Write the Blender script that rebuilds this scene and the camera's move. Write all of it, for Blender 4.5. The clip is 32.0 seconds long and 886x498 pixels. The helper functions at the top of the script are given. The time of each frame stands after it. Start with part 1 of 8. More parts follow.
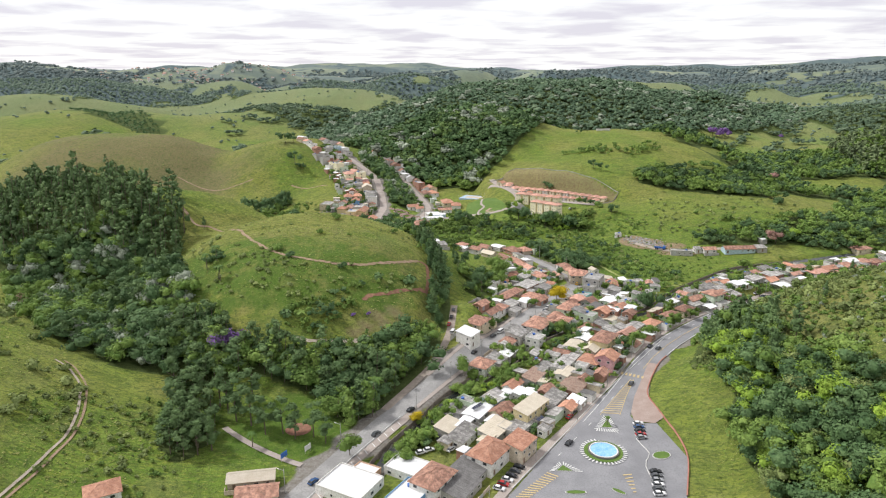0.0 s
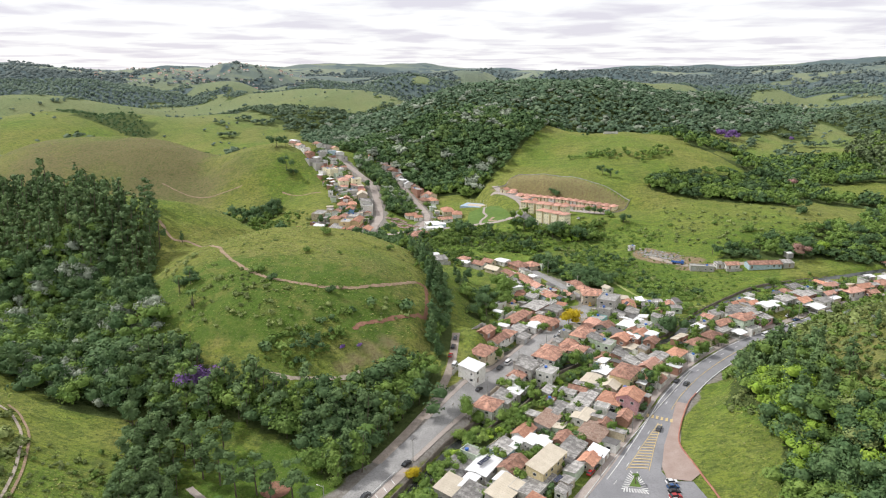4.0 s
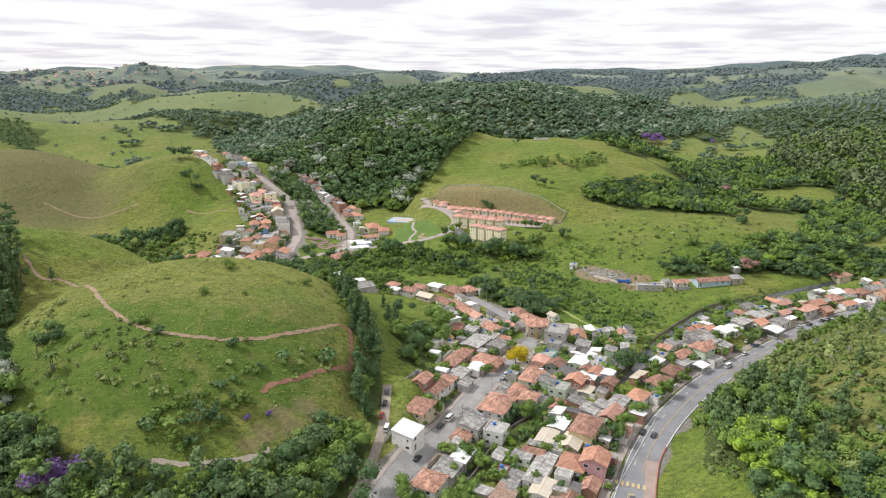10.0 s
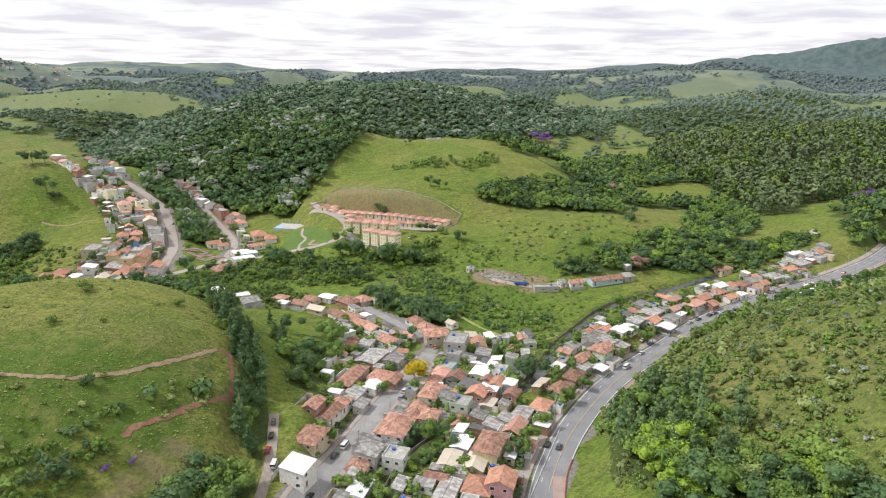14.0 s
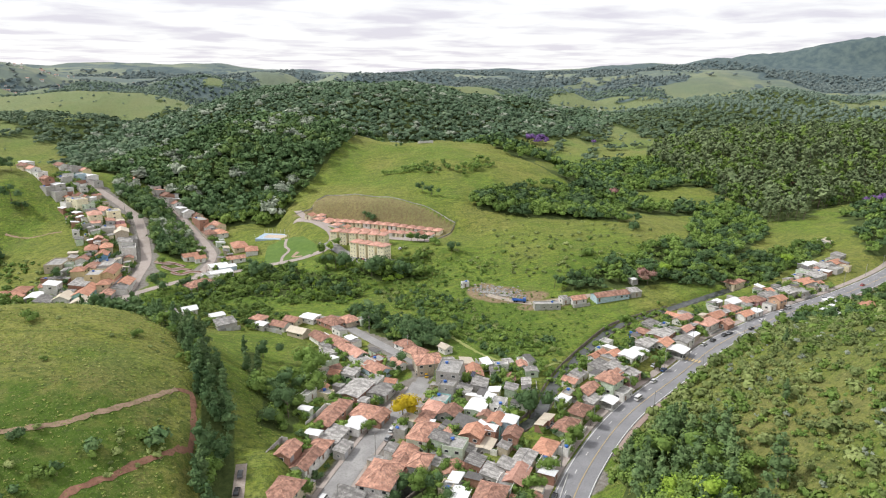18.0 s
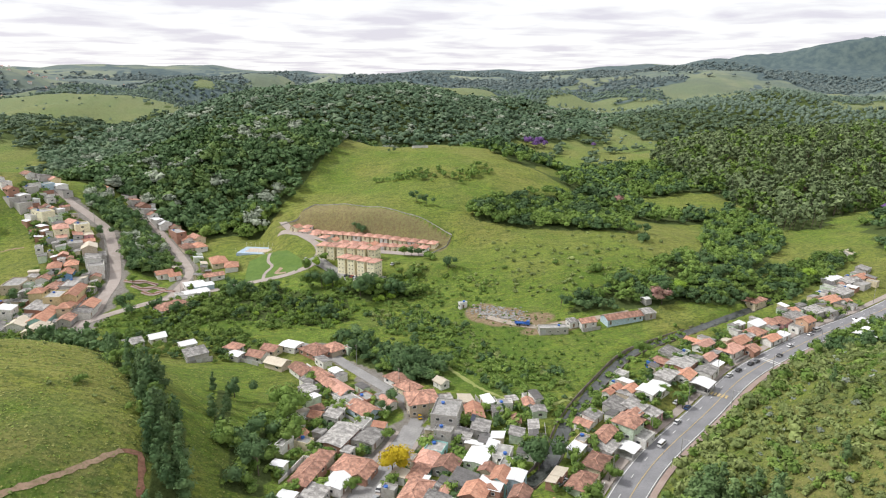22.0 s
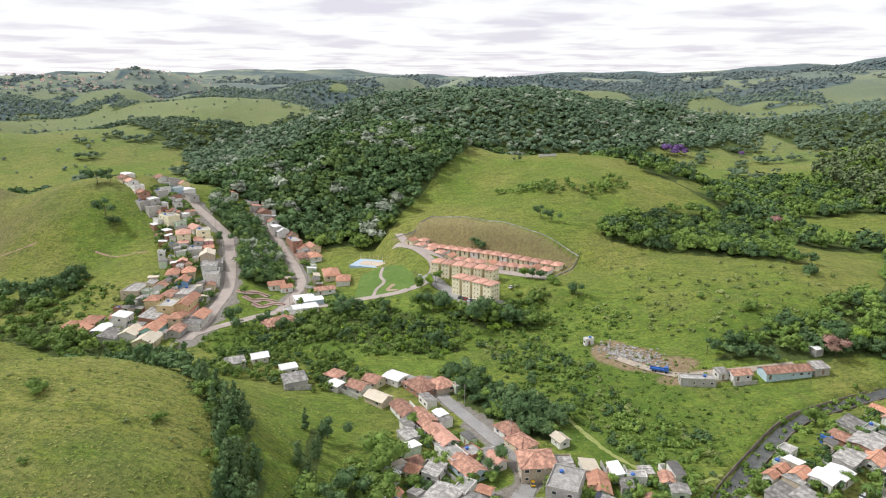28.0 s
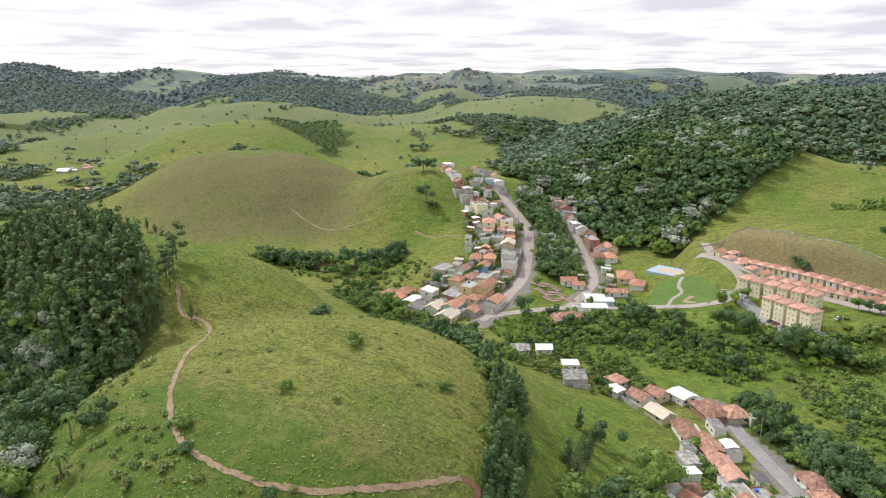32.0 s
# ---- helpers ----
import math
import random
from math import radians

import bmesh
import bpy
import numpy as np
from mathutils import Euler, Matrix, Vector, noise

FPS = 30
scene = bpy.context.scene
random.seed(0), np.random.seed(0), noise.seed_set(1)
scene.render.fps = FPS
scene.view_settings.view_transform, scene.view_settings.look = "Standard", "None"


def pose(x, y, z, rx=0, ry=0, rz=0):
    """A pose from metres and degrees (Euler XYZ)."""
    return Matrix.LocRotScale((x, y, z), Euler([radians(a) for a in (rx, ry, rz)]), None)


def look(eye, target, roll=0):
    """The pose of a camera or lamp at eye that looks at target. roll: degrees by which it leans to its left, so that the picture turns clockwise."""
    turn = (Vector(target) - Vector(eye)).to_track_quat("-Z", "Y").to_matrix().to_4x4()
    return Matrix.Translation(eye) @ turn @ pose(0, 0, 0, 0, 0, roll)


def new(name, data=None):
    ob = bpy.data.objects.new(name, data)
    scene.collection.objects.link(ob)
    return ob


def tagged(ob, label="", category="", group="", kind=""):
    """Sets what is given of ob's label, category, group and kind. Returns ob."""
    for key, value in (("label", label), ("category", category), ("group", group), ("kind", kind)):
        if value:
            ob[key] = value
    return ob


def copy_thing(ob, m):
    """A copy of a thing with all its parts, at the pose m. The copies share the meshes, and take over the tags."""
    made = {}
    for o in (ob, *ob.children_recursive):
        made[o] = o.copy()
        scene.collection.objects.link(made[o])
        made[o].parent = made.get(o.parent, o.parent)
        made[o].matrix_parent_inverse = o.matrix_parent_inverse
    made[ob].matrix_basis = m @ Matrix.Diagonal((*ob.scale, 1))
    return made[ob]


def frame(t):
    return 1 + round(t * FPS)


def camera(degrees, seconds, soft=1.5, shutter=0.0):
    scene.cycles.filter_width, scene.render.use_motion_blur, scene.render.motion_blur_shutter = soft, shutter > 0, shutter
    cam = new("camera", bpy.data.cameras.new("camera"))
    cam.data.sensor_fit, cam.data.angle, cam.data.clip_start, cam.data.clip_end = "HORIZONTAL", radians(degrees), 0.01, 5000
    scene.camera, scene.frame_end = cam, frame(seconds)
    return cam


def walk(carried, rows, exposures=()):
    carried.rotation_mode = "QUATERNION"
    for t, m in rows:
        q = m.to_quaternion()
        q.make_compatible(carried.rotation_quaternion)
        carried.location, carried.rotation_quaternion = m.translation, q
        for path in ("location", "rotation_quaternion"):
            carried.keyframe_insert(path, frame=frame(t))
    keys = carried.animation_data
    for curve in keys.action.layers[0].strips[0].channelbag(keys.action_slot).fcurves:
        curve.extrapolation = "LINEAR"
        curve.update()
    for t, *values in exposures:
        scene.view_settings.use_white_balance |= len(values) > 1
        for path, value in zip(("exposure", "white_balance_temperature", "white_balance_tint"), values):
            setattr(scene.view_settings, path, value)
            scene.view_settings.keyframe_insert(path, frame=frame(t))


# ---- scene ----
cam = camera(68.40, 32.0, soft=1.15)
PATH = [
    (0.0, pose(0.00, 0.00, 128.00, 75.18, 0, 0.00) @ pose(0, 0, 0, 0, 0, -0.05)),
    (0.5, pose(-0.07, 4.73, 128.01, 75.17, 0, -0.00) @ pose(0, 0, 0, 0, 0, -0.04)),
    (1.0, pose(-0.15, 9.45, 128.03, 75.18, 0, 0.00) @ pose(0, 0, 0, 0, 0, -0.04)),
    (1.5, pose(-0.23, 14.16, 128.05, 75.18, 0, -0.02) @ pose(0, 0, 0, 0, 0, -0.03)),
    (2.0, pose(-0.33, 18.87, 128.08, 75.19, 0, -0.03) @ pose(0, 0, 0, 0, 0, -0.05)),
    (2.5, pose(-0.42, 23.57, 128.11, 75.20, 0, -0.03) @ pose(0, 0, 0, 0, 0, -0.05)),
    (3.0, pose(-0.51, 28.24, 128.15, 75.21, 0, -0.04) @ pose(0, 0, 0, 0, 0, -0.05)),
    (3.5, pose(-0.58, 32.91, 128.18, 75.21, 0, -0.05) @ pose(0, 0, 0, 0, 0, -0.04)),
    (5.5, pose(-0.54, 51.08, 128.37, 75.23, 0, -0.06) @ pose(0, 0, 0, 0, 0, -0.02)),
    (6.0, pose(-0.60, 55.47, 128.46, 75.24, 0, -0.08) @ pose(0, 0, 0, 0, 0, -0.03)),
    (6.5, pose(-0.68, 59.81, 128.55, 75.24, 0, -0.08) @ pose(0, 0, 0, 0, 0, -0.04)),
    (7.0, pose(-0.74, 64.10, 128.65, 75.26, 0, -0.08) @ pose(0, 0, 0, 0, 0, -0.03)),
    (7.5, pose(-0.76, 68.31, 128.80, 75.25, 0, -0.07) @ pose(0, 0, 0, 0, 0, -0.04)),
    (8.0, pose(-0.73, 72.40, 128.99, 75.24, 0, -0.06) @ pose(0, 0, 0, 0, 0, -0.04)),
    (8.5, pose(-0.63, 76.29, 129.23, 75.24, 0, -0.01) @ pose(0, 0, 0, 0, 0, -0.06)),
    (9.0, pose(-0.46, 79.92, 129.50, 75.26, 0, 0.03) @ pose(0, 0, 0, 0, 0, -0.10)),
    (9.5, pose(-0.22, 83.20, 129.72, 75.34, 0, -0.29) @ pose(0, 0, 0, 0, 0, -0.06)),
    (10.0, pose(0.05, 86.08, 129.82, 75.39, 0, -6.70) @ pose(0, 0, 0, 0, 0, 0.07)),
    (10.5, pose(0.33, 88.58, 129.78, 75.44, 0, -13.64) @ pose(0, 0, 0, 0, 0, 0.17)),
    (11.0, pose(0.65, 90.77, 129.59, 75.41, 0, -15.07) @ pose(0, 0, 0, 0, 0, 0.32)),
    (11.5, pose(1.09, 92.78, 129.35, 75.38, 0, -15.36) @ pose(0, 0, 0, 0, 0, 0.42)),
    (12.0, pose(1.66, 94.76, 129.14, 75.35, 0, -15.67) @ pose(0, 0, 0, 0, 0, 0.46)),
    (12.5, pose(2.38, 96.86, 129.01, 75.37, 0, -15.81) @ pose(0, 0, 0, 0, 0, 0.46)),
    (13.0, pose(3.21, 99.14, 128.99, 75.38, 0, -15.91) @ pose(0, 0, 0, 0, 0, 0.48)),
    (13.5, pose(4.12, 101.63, 129.06, 75.39, 0, -16.00) @ pose(0, 0, 0, 0, 0, 0.51)),
    (14.0, pose(5.07, 104.33, 129.17, 75.40, 0, -16.09) @ pose(0, 0, 0, 0, 0, 0.49)),
    (14.5, pose(6.05, 107.19, 129.29, 75.42, 0, -16.18) @ pose(0, 0, 0, 0, 0, 0.45)),
    (16.5, pose(10.72, 121.67, 129.59, 75.40, 0, -16.48) @ pose(0, 0, 0, 0, 0, 0.42)),
    (17.0, pose(11.96, 125.69, 129.59, 75.42, 0, -16.55) @ pose(0, 0, 0, 0, 0, 0.42)),
    (17.5, pose(13.22, 129.76, 129.58, 75.42, 0, -16.60) @ pose(0, 0, 0, 0, 0, 0.42)),
    (18.0, pose(14.51, 133.85, 129.56, 75.42, 0, -16.64) @ pose(0, 0, 0, 0, 0, 0.39)),
    (18.5, pose(15.83, 137.95, 129.52, 75.44, 0, -16.68) @ pose(0, 0, 0, 0, 0, 0.38)),
    (19.0, pose(17.18, 142.05, 129.48, 75.44, 0, -16.73) @ pose(0, 0, 0, 0, 0, 0.35)),
    (19.5, pose(18.53, 146.20, 129.46, 75.44, 0, -16.77) @ pose(0, 0, 0, 0, 0, 0.34)),
    (20.0, pose(19.88, 150.40, 129.46, 75.46, 0, -16.82) @ pose(0, 0, 0, 0, 0, 0.32)),
    (20.5, pose(21.19, 154.69, 129.49, 75.48, 0, -16.86) @ pose(0, 0, 0, 0, 0, 0.36)),
    (21.0, pose(22.46, 159.04, 129.54, 75.50, 0, -16.90) @ pose(0, 0, 0, 0, 0, 0.36)),
    (21.5, pose(23.70, 163.41, 129.61, 75.50, 0, -16.95) @ pose(0, 0, 0, 0, 0, 0.30)),
    (22.0, pose(24.92, 167.78, 129.70, 75.53, 0, -17.00) @ pose(0, 0, 0, 0, 0, 0.26)),
    (22.5, pose(26.13, 172.13, 129.80, 75.53, 0, -17.02) @ pose(0, 0, 0, 0, 0, 0.28)),
    (23.0, pose(27.33, 176.43, 129.95, 75.53, 0, -17.03) @ pose(0, 0, 0, 0, 0, 0.30)),
    (23.5, pose(28.50, 180.68, 130.14, 75.52, 0, -17.04) @ pose(0, 0, 0, 0, 0, 0.27)),
    (24.0, pose(29.63, 184.86, 130.38, 75.55, 0, -17.05) @ pose(0, 0, 0, 0, 0, 0.31)),
    (24.5, pose(30.71, 188.93, 130.64, 75.55, 0, -17.10) @ pose(0, 0, 0, 0, 0, 0.31)),
    (26.5, pose(33.83, 201.58, 131.90, 75.74, 0, -17.25) @ pose(0, 0, 0, 0, 0, 0.44)),
    (27.0, pose(34.19, 202.84, 131.75, 75.76, 0, -16.94) @ pose(0, 0, 0, 0, 0, 0.41)),
    (27.5, pose(34.51, 203.80, 131.53, 75.75, 0, -13.30) @ pose(0, 0, 0, 0, 0, 0.22)),
    (28.0, pose(34.81, 204.47, 131.26, 75.71, 0, -5.87) @ pose(0, 0, 0, 0, 0, -0.02)),
    (28.5, pose(35.10, 204.93, 130.98, 75.71, 0, 1.37) @ pose(0, 0, 0, 0, 0, -0.05)),
    (29.0, pose(35.36, 205.26, 130.73, 75.69, 0, 3.95) @ pose(0, 0, 0, 0, 0, -0.05)),
    (29.5, pose(35.58, 205.54, 130.52, 75.70, 0, 7.23) @ pose(0, 0, 0, 0, 0, -0.16)),
    (30.0, pose(35.77, 205.80, 130.36, 75.75, 0, 13.65) @ pose(0, 0, 0, 0, 0, -0.28)),
    (30.5, pose(35.94, 206.04, 130.21, 75.75, 0, 16.75) @ pose(0, 0, 0, 0, 0, -0.27)),
    (31.0, pose(36.10, 206.30, 130.07, 75.76, 0, 18.08) @ pose(0, 0, 0, 0, 0, -0.27)),
    (31.5, pose(36.25, 206.55, 129.95, 75.76, 0, 19.42) @ pose(0, 0, 0, 0, 0, -0.32)),
    (32.0, pose(36.41, 206.81, 129.82, 75.76, 0, 20.77) @ pose(0, 0, 0, 0, 0, -0.27)),
]
walk(cam, PATH)

# ---- sky, sun and exposure ----
SUN_UP, SUN_ROUND = 50, 288      # degrees: height, and bearing from which it shines
world = bpy.data.worlds.new("world")
scene.world = world
world.use_nodes = True
wn, wl = world.node_tree.nodes, world.node_tree.links
wn.clear()


def wnode(kind, **inputs):
    n = wn.new(kind)
    for key, value in inputs.items():
        n.inputs[key].default_value = value
    return n


sky = wn.new("ShaderNodeTexSky")
sky.sky_type, sky.sun_disc = "NISHITA", False
sky.sun_elevation, sky.sun_rotation = radians(SUN_UP), radians(SUN_ROUND)
coord = wn.new("ShaderNodeTexCoord")
split = wn.new("ShaderNodeSeparateXYZ")
wl.new(coord.outputs["Generated"], split.inputs[0])
lift = wn.new("ShaderNodeMath")
lift.operation = "MAXIMUM"
lift.inputs[1].default_value = 0.0
wl.new(split.outputs["Z"], lift.inputs[0])
plus = wn.new("ShaderNodeMath")
plus.operation = "ADD"
plus.inputs[1].default_value = 0.045
wl.new(lift.outputs[0], plus.inputs[0])
flat = []
for axis in "XY":
    div = wn.new("ShaderNodeMath")
    div.operation = "DIVIDE"
    wl.new(split.outputs[axis], div.inputs[0])
    wl.new(plus.outputs[0], div.inputs[1])
    flat.append(div)
joined = wn.new("ShaderNodeCombineXYZ")
wl.new(flat[0].outputs[0], joined.inputs[0])
wl.new(flat[1].outputs[0], joined.inputs[1])
puffs = wnode("ShaderNodeTexNoise", Scale=0.85, Detail=5.0, Roughness=0.52, Distortion=0.25)
wl.new(joined.outputs[0], puffs.inputs["Vector"])
ramp = wn.new("ShaderNodeValToRGB")
ramp.color_ramp.elements[0].position, ramp.color_ramp.elements[0].color = 0.37, (0.74, 0.71, 0.79, 1)
ramp.color_ramp.elements[1].position, ramp.color_ramp.elements[1].color = 0.55, (1.0, 1.0, 1.0, 1)
wl.new(puffs.outputs["Fac"], ramp.inputs[0])
cloud = wnode("ShaderNodeBackground", Strength=1.0)
wl.new(ramp.outputs["Color"], cloud.inputs["Color"])
clear = wnode("ShaderNodeBackground", Strength=0.12)
wl.new(sky.outputs[0], clear.inputs["Color"])
cover = wn.new("ShaderNodeMixShader")
cover.inputs[0].default_value = 0.9
wl.new(clear.outputs[0], cover.inputs[1])
wl.new(cloud.outputs[0], cover.inputs[2])
sky_out = wn.new("ShaderNodeOutputWorld")
wl.new(cover.outputs[0], sky_out.inputs["Surface"])
sun = new("sun", bpy.data.lights.new("sun", "SUN"))
sun.data.energy, sun.data.angle, sun.data.color = 2.9, radians(6), (1.0, 0.975, 0.945)
sun.matrix_world = look((0, 0, 300), (-math.sin(radians(SUN_ROUND)) * 100, -math.cos(radians(SUN_ROUND)) * 100, 300 - 100 * math.tan(radians(SUN_UP))))
scene.view_settings.exposure = 0.13

# ---- materials ----
def material(name, a, b, c=None, size=2.0, fine=0.25, rough=0.8, bump=0.3, metal=0.0, vary=0.0, island=0.0, spread=(0.35, 0.65)):
    """A surface that drifts between colours a and b at one scale and c at a finer one, with relief. size, fine: metres."""
    m = bpy.data.materials.new(name)
    m.use_nodes = True
    nt, ln = m.node_tree.nodes, m.node_tree.links
    bsdf = nt["Principled BSDF"]
    bsdf.inputs["Roughness"].default_value, bsdf.inputs["Metallic"].default_value = rough, metal
    tc = nt.new("ShaderNodeTexCoord")
    n1, n2 = nt.new("ShaderNodeTexNoise"), nt.new("ShaderNodeTexNoise")
    n1.inputs["Scale"].default_value, n1.inputs["Detail"].default_value = 1 / size, 3
    n2.inputs["Scale"].default_value, n2.inputs["Detail"].default_value = 1 / fine, 2
    for n in (n1, n2):
        ln.new(tc.outputs["Object"], n.inputs["Vector"])
    r1 = nt.new("ShaderNodeValToRGB")
    r1.color_ramp.elements[0].position, r1.color_ramp.elements[1].position = spread
    r1.color_ramp.elements[0].color, r1.color_ramp.elements[1].color = (*a, 1), (*b, 1)
    ln.new(n1.outputs["Fac"], r1.inputs[0])
    mix = nt.new("ShaderNodeMix")
    mix.data_type = "RGBA"
    mix.inputs[7].default_value = (*(c or [v * 0.7 for v in a]), 1)
    r2 = nt.new("ShaderNodeMapRange")
    r2.inputs["From Min"].default_value, r2.inputs["From Max"].default_value, r2.inputs["To Max"].default_value = 0.45, 0.75, 0.75
    ln.new(n2.outputs["Fac"], r2.inputs["Value"])
    ln.new(r2.outputs[0], mix.inputs[0])
    ln.new(r1.outputs["Color"], mix.inputs[6])
    colour = mix.outputs[2]
    for amount, kind, socket in ((vary, "ShaderNodeObjectInfo", "Random"), (island, "ShaderNodeNewGeometry", "Random Per Island")):
        if amount:
            info, span, hsv = nt.new(kind), nt.new("ShaderNodeMapRange"), nt.new("ShaderNodeHueSaturation")
            span.inputs["To Min"].default_value, span.inputs["To Max"].default_value = 1 - amount, 1 + amount
            ln.new(info.outputs[socket], span.inputs["Value"])
            ln.new(span.outputs[0], hsv.inputs["Value"])
            ln.new(colour, hsv.inputs["Color"])
            colour = hsv.outputs["Color"]
    ln.new(colour, bsdf.inputs["Base Color"])
    if bump:
        bp = nt.new("ShaderNodeBump")
        bp.inputs["Strength"].default_value, bp.inputs["Distance"].default_value = bump, fine * 0.5
        ln.new(n2.outputs["Fac"], bp.inputs["Height"])
        ln.new(bp.outputs[0], bsdf.inputs["Normal"])
    return m


def leaves(name, a, b, c=None, island=0.12, rough=0.65, size=4.0, fine=0.7):
    m = material(name, a, b, c, size=size, fine=fine, rough=rough, bump=0.6 if fine < 2 else 0.1, island=island, vary=0.12)
    bsdf = m.node_tree.nodes["Principled BSDF"]
    bsdf.inputs["Specular IOR Level"].default_value = 0.12
    # each tree of a wood keeps its own tone: lighter and yellower, or darker and bluer
    nt, ln = m.node_tree.nodes, m.node_tree.links
    tone, hsv = nt.new("ShaderNodeAttribute"), nt.new("ShaderNodeHueSaturation")
    tone.attribute_name = "tone"
    for socket, lo, hi in (("Value", 0.60, 1.40), ("Hue", 0.512, 0.488)):
        span = nt.new("ShaderNodeMapRange")
        span.inputs["From Min"].default_value, span.inputs["To Min"].default_value, span.inputs["To Max"].default_value = -1.0, lo, hi
        ln.new(tone.outputs["Fac"], span.inputs["Value"])
        ln.new(span.outputs[0], hsv.inputs[socket])
    ln.new(bsdf.inputs["Base Color"].links[0].from_socket, hsv.inputs["Color"])
    ln.new(hsv.outputs["Color"], bsdf.inputs["Base Color"])
    return m


ASPHALT = material("asphalt", (0.205, 0.205, 0.215), (0.265, 0.265, 0.275), (0.165, 0.165, 0.172), size=9, fine=0.5, rough=0.9)
OLD_ASPHALT = material("worn_asphalt", (0.25, 0.245, 0.24), (0.33, 0.325, 0.315), (0.19, 0.185, 0.18), size=6, fine=0.6, rough=0.92)
COBBLE = material("paving_blocks", (0.33, 0.285, 0.255), (0.40, 0.35, 0.315), (0.26, 0.215, 0.19), size=5, fine=0.35, rough=0.9)
BRICK_PAVE = material("reddish_paving", (0.32, 0.24, 0.205), (0.38, 0.30, 0.26), (0.26, 0.19, 0.165), size=4, fine=0.4, rough=0.9)
DIRT = material("bare_earth", (0.31, 0.225, 0.155), (0.40, 0.30, 0.215), (0.22, 0.155, 0.10), size=4, fine=0.6, rough=0.95)
PALE_DIRT = material("dusty_earth", (0.35, 0.295, 0.235), (0.43, 0.375, 0.31), (0.24, 0.20, 0.145), size=4, fine=0.6, rough=0.95)
GRAVEL = material("gravel_track", (0.28, 0.235, 0.195), (0.36, 0.31, 0.265), (0.19, 0.155, 0.125), size=2, fine=0.5, rough=0.95)
TRAIL_EARTH = material("trail_earth", (0.27, 0.185, 0.125), (0.36, 0.25, 0.175), (0.15, 0.15, 0.06), size=3, fine=0.8, rough=0.95)
RED_EARTH = material("red_earth", (0.215, 0.100, 0.066), (0.30, 0.155, 0.105), (0.11, 0.075, 0.036), size=3, fine=0.7, rough=0.95)
CONCRETE = material("concrete", (0.28, 0.275, 0.26), (0.44, 0.43, 0.41), (0.16, 0.155, 0.145), size=2.5, fine=0.6, rough=0.9, vary=0.18, spread=(0.40, 0.60))
KERB = material("kerb_stone", (0.5, 0.49, 0.47), (0.62, 0.61, 0.59), size=2, fine=0.3, rough=0.9)
RED_KERB = material("red_kerb", (0.34, 0.14, 0.10), (0.42, 0.2, 0.14), size=2, fine=0.3)
WHITE_PAINT = material("white_road_paint", (0.62, 0.62, 0.60), (0.74, 0.74, 0.72), (0.45, 0.45, 0.44), size=2, fine=0.4)
YELLOW_PAINT = material("yellow_road_paint", (0.52, 0.39, 0.18), (0.60, 0.47, 0.24), (0.36, 0.30, 0.19), size=2, fine=0.4)
WATER = material("canal_water", (0.05, 0.055, 0.05), (0.09, 0.10, 0.09), (0.04, 0.045, 0.04), size=3, fine=0.8, rough=0.12, bump=0.15)
POOL = material("pool_water", (0.16, 0.40, 0.66), (0.24, 0.50, 0.76), (0.42, 0.62, 0.80), size=2.0, fine=0.6, rough=0.12, bump=0.2)
TILE = material("clay_tile", (0.27, 0.140, 0.100), (0.48, 0.265, 0.190), (0.135, 0.088, 0.070), size=2.0, fine=0.75, rough=0.88, bump=1.0, vary=0.36, spread=(0.40, 0.60))
NEW_TILE = material("new_clay_tile", (0.44, 0.210, 0.135), (0.58, 0.310, 0.208), (0.26, 0.130, 0.092), size=2.2, fine=0.75, rough=0.85, bump=0.9, vary=0.26, spread=(0.40, 0.60))
PALE_TILE = material("pale_clay_tile", (0.50, 0.265, 0.198), (0.63, 0.365, 0.285), (0.33, 0.18, 0.135), size=2.0, fine=0.7, rough=0.85, bump=0.8, vary=0.20, spread=(0.40, 0.60))
FIBRE = material("fibre_cement", (0.22, 0.21, 0.20), (0.44, 0.425, 0.40), (0.12, 0.115, 0.105), size=2.0, fine=0.7, rough=0.92, bump=0.8, vary=0.38, spread=(0.40, 0.60))
DARK_ROOF = material("dark_slab", (0.12, 0.115, 0.11), (0.18, 0.175, 0.17), (0.085, 0.08, 0.08), size=2, fine=0.4, rough=0.9, vary=0.15)
WHITE_ROOF = material("white_metal_roof", (0.72, 0.73, 0.74), (0.82, 0.82, 0.82), (0.6, 0.6, 0.6), size=3, fine=0.4, rough=0.5, vary=0.10)
BEIGE_ROOF = material("beige_metal_roof", (0.52, 0.46, 0.36), (0.60, 0.54, 0.44), (0.42, 0.36, 0.28), size=3, fine=0.35, rough=0.7, vary=0.12)
RUST_ROOF = material("rusty_metal_roof", (0.20, 0.12, 0.085), (0.32, 0.21, 0.16), (0.42, 0.36, 0.30), size=1.8, fine=0.5, rough=0.85, vary=0.15)
GLASS = material("window_glass", (0.035, 0.04, 0.045), (0.06, 0.065, 0.07), size=1.5, fine=0.5, rough=0.08, bump=0)
FRAME = material("window_frame", (0.55, 0.54, 0.52), (0.7, 0.69, 0.67), size=1, fine=0.2, rough=0.6, vary=0.2)
DOOR = material("painted_door", (0.20, 0.13, 0.085), (0.30, 0.20, 0.14), size=1, fine=0.2, rough=0.6, vary=0.35)
BARK = material("bark", (0.10, 0.075, 0.055), (0.17, 0.135, 0.105), size=0.8, fine=0.2, rough=0.95)
TANK_BLUE = material("blue_plastic", (0.03, 0.12, 0.42), (0.05, 0.16, 0.5), size=1, fine=0.3, rough=0.5)
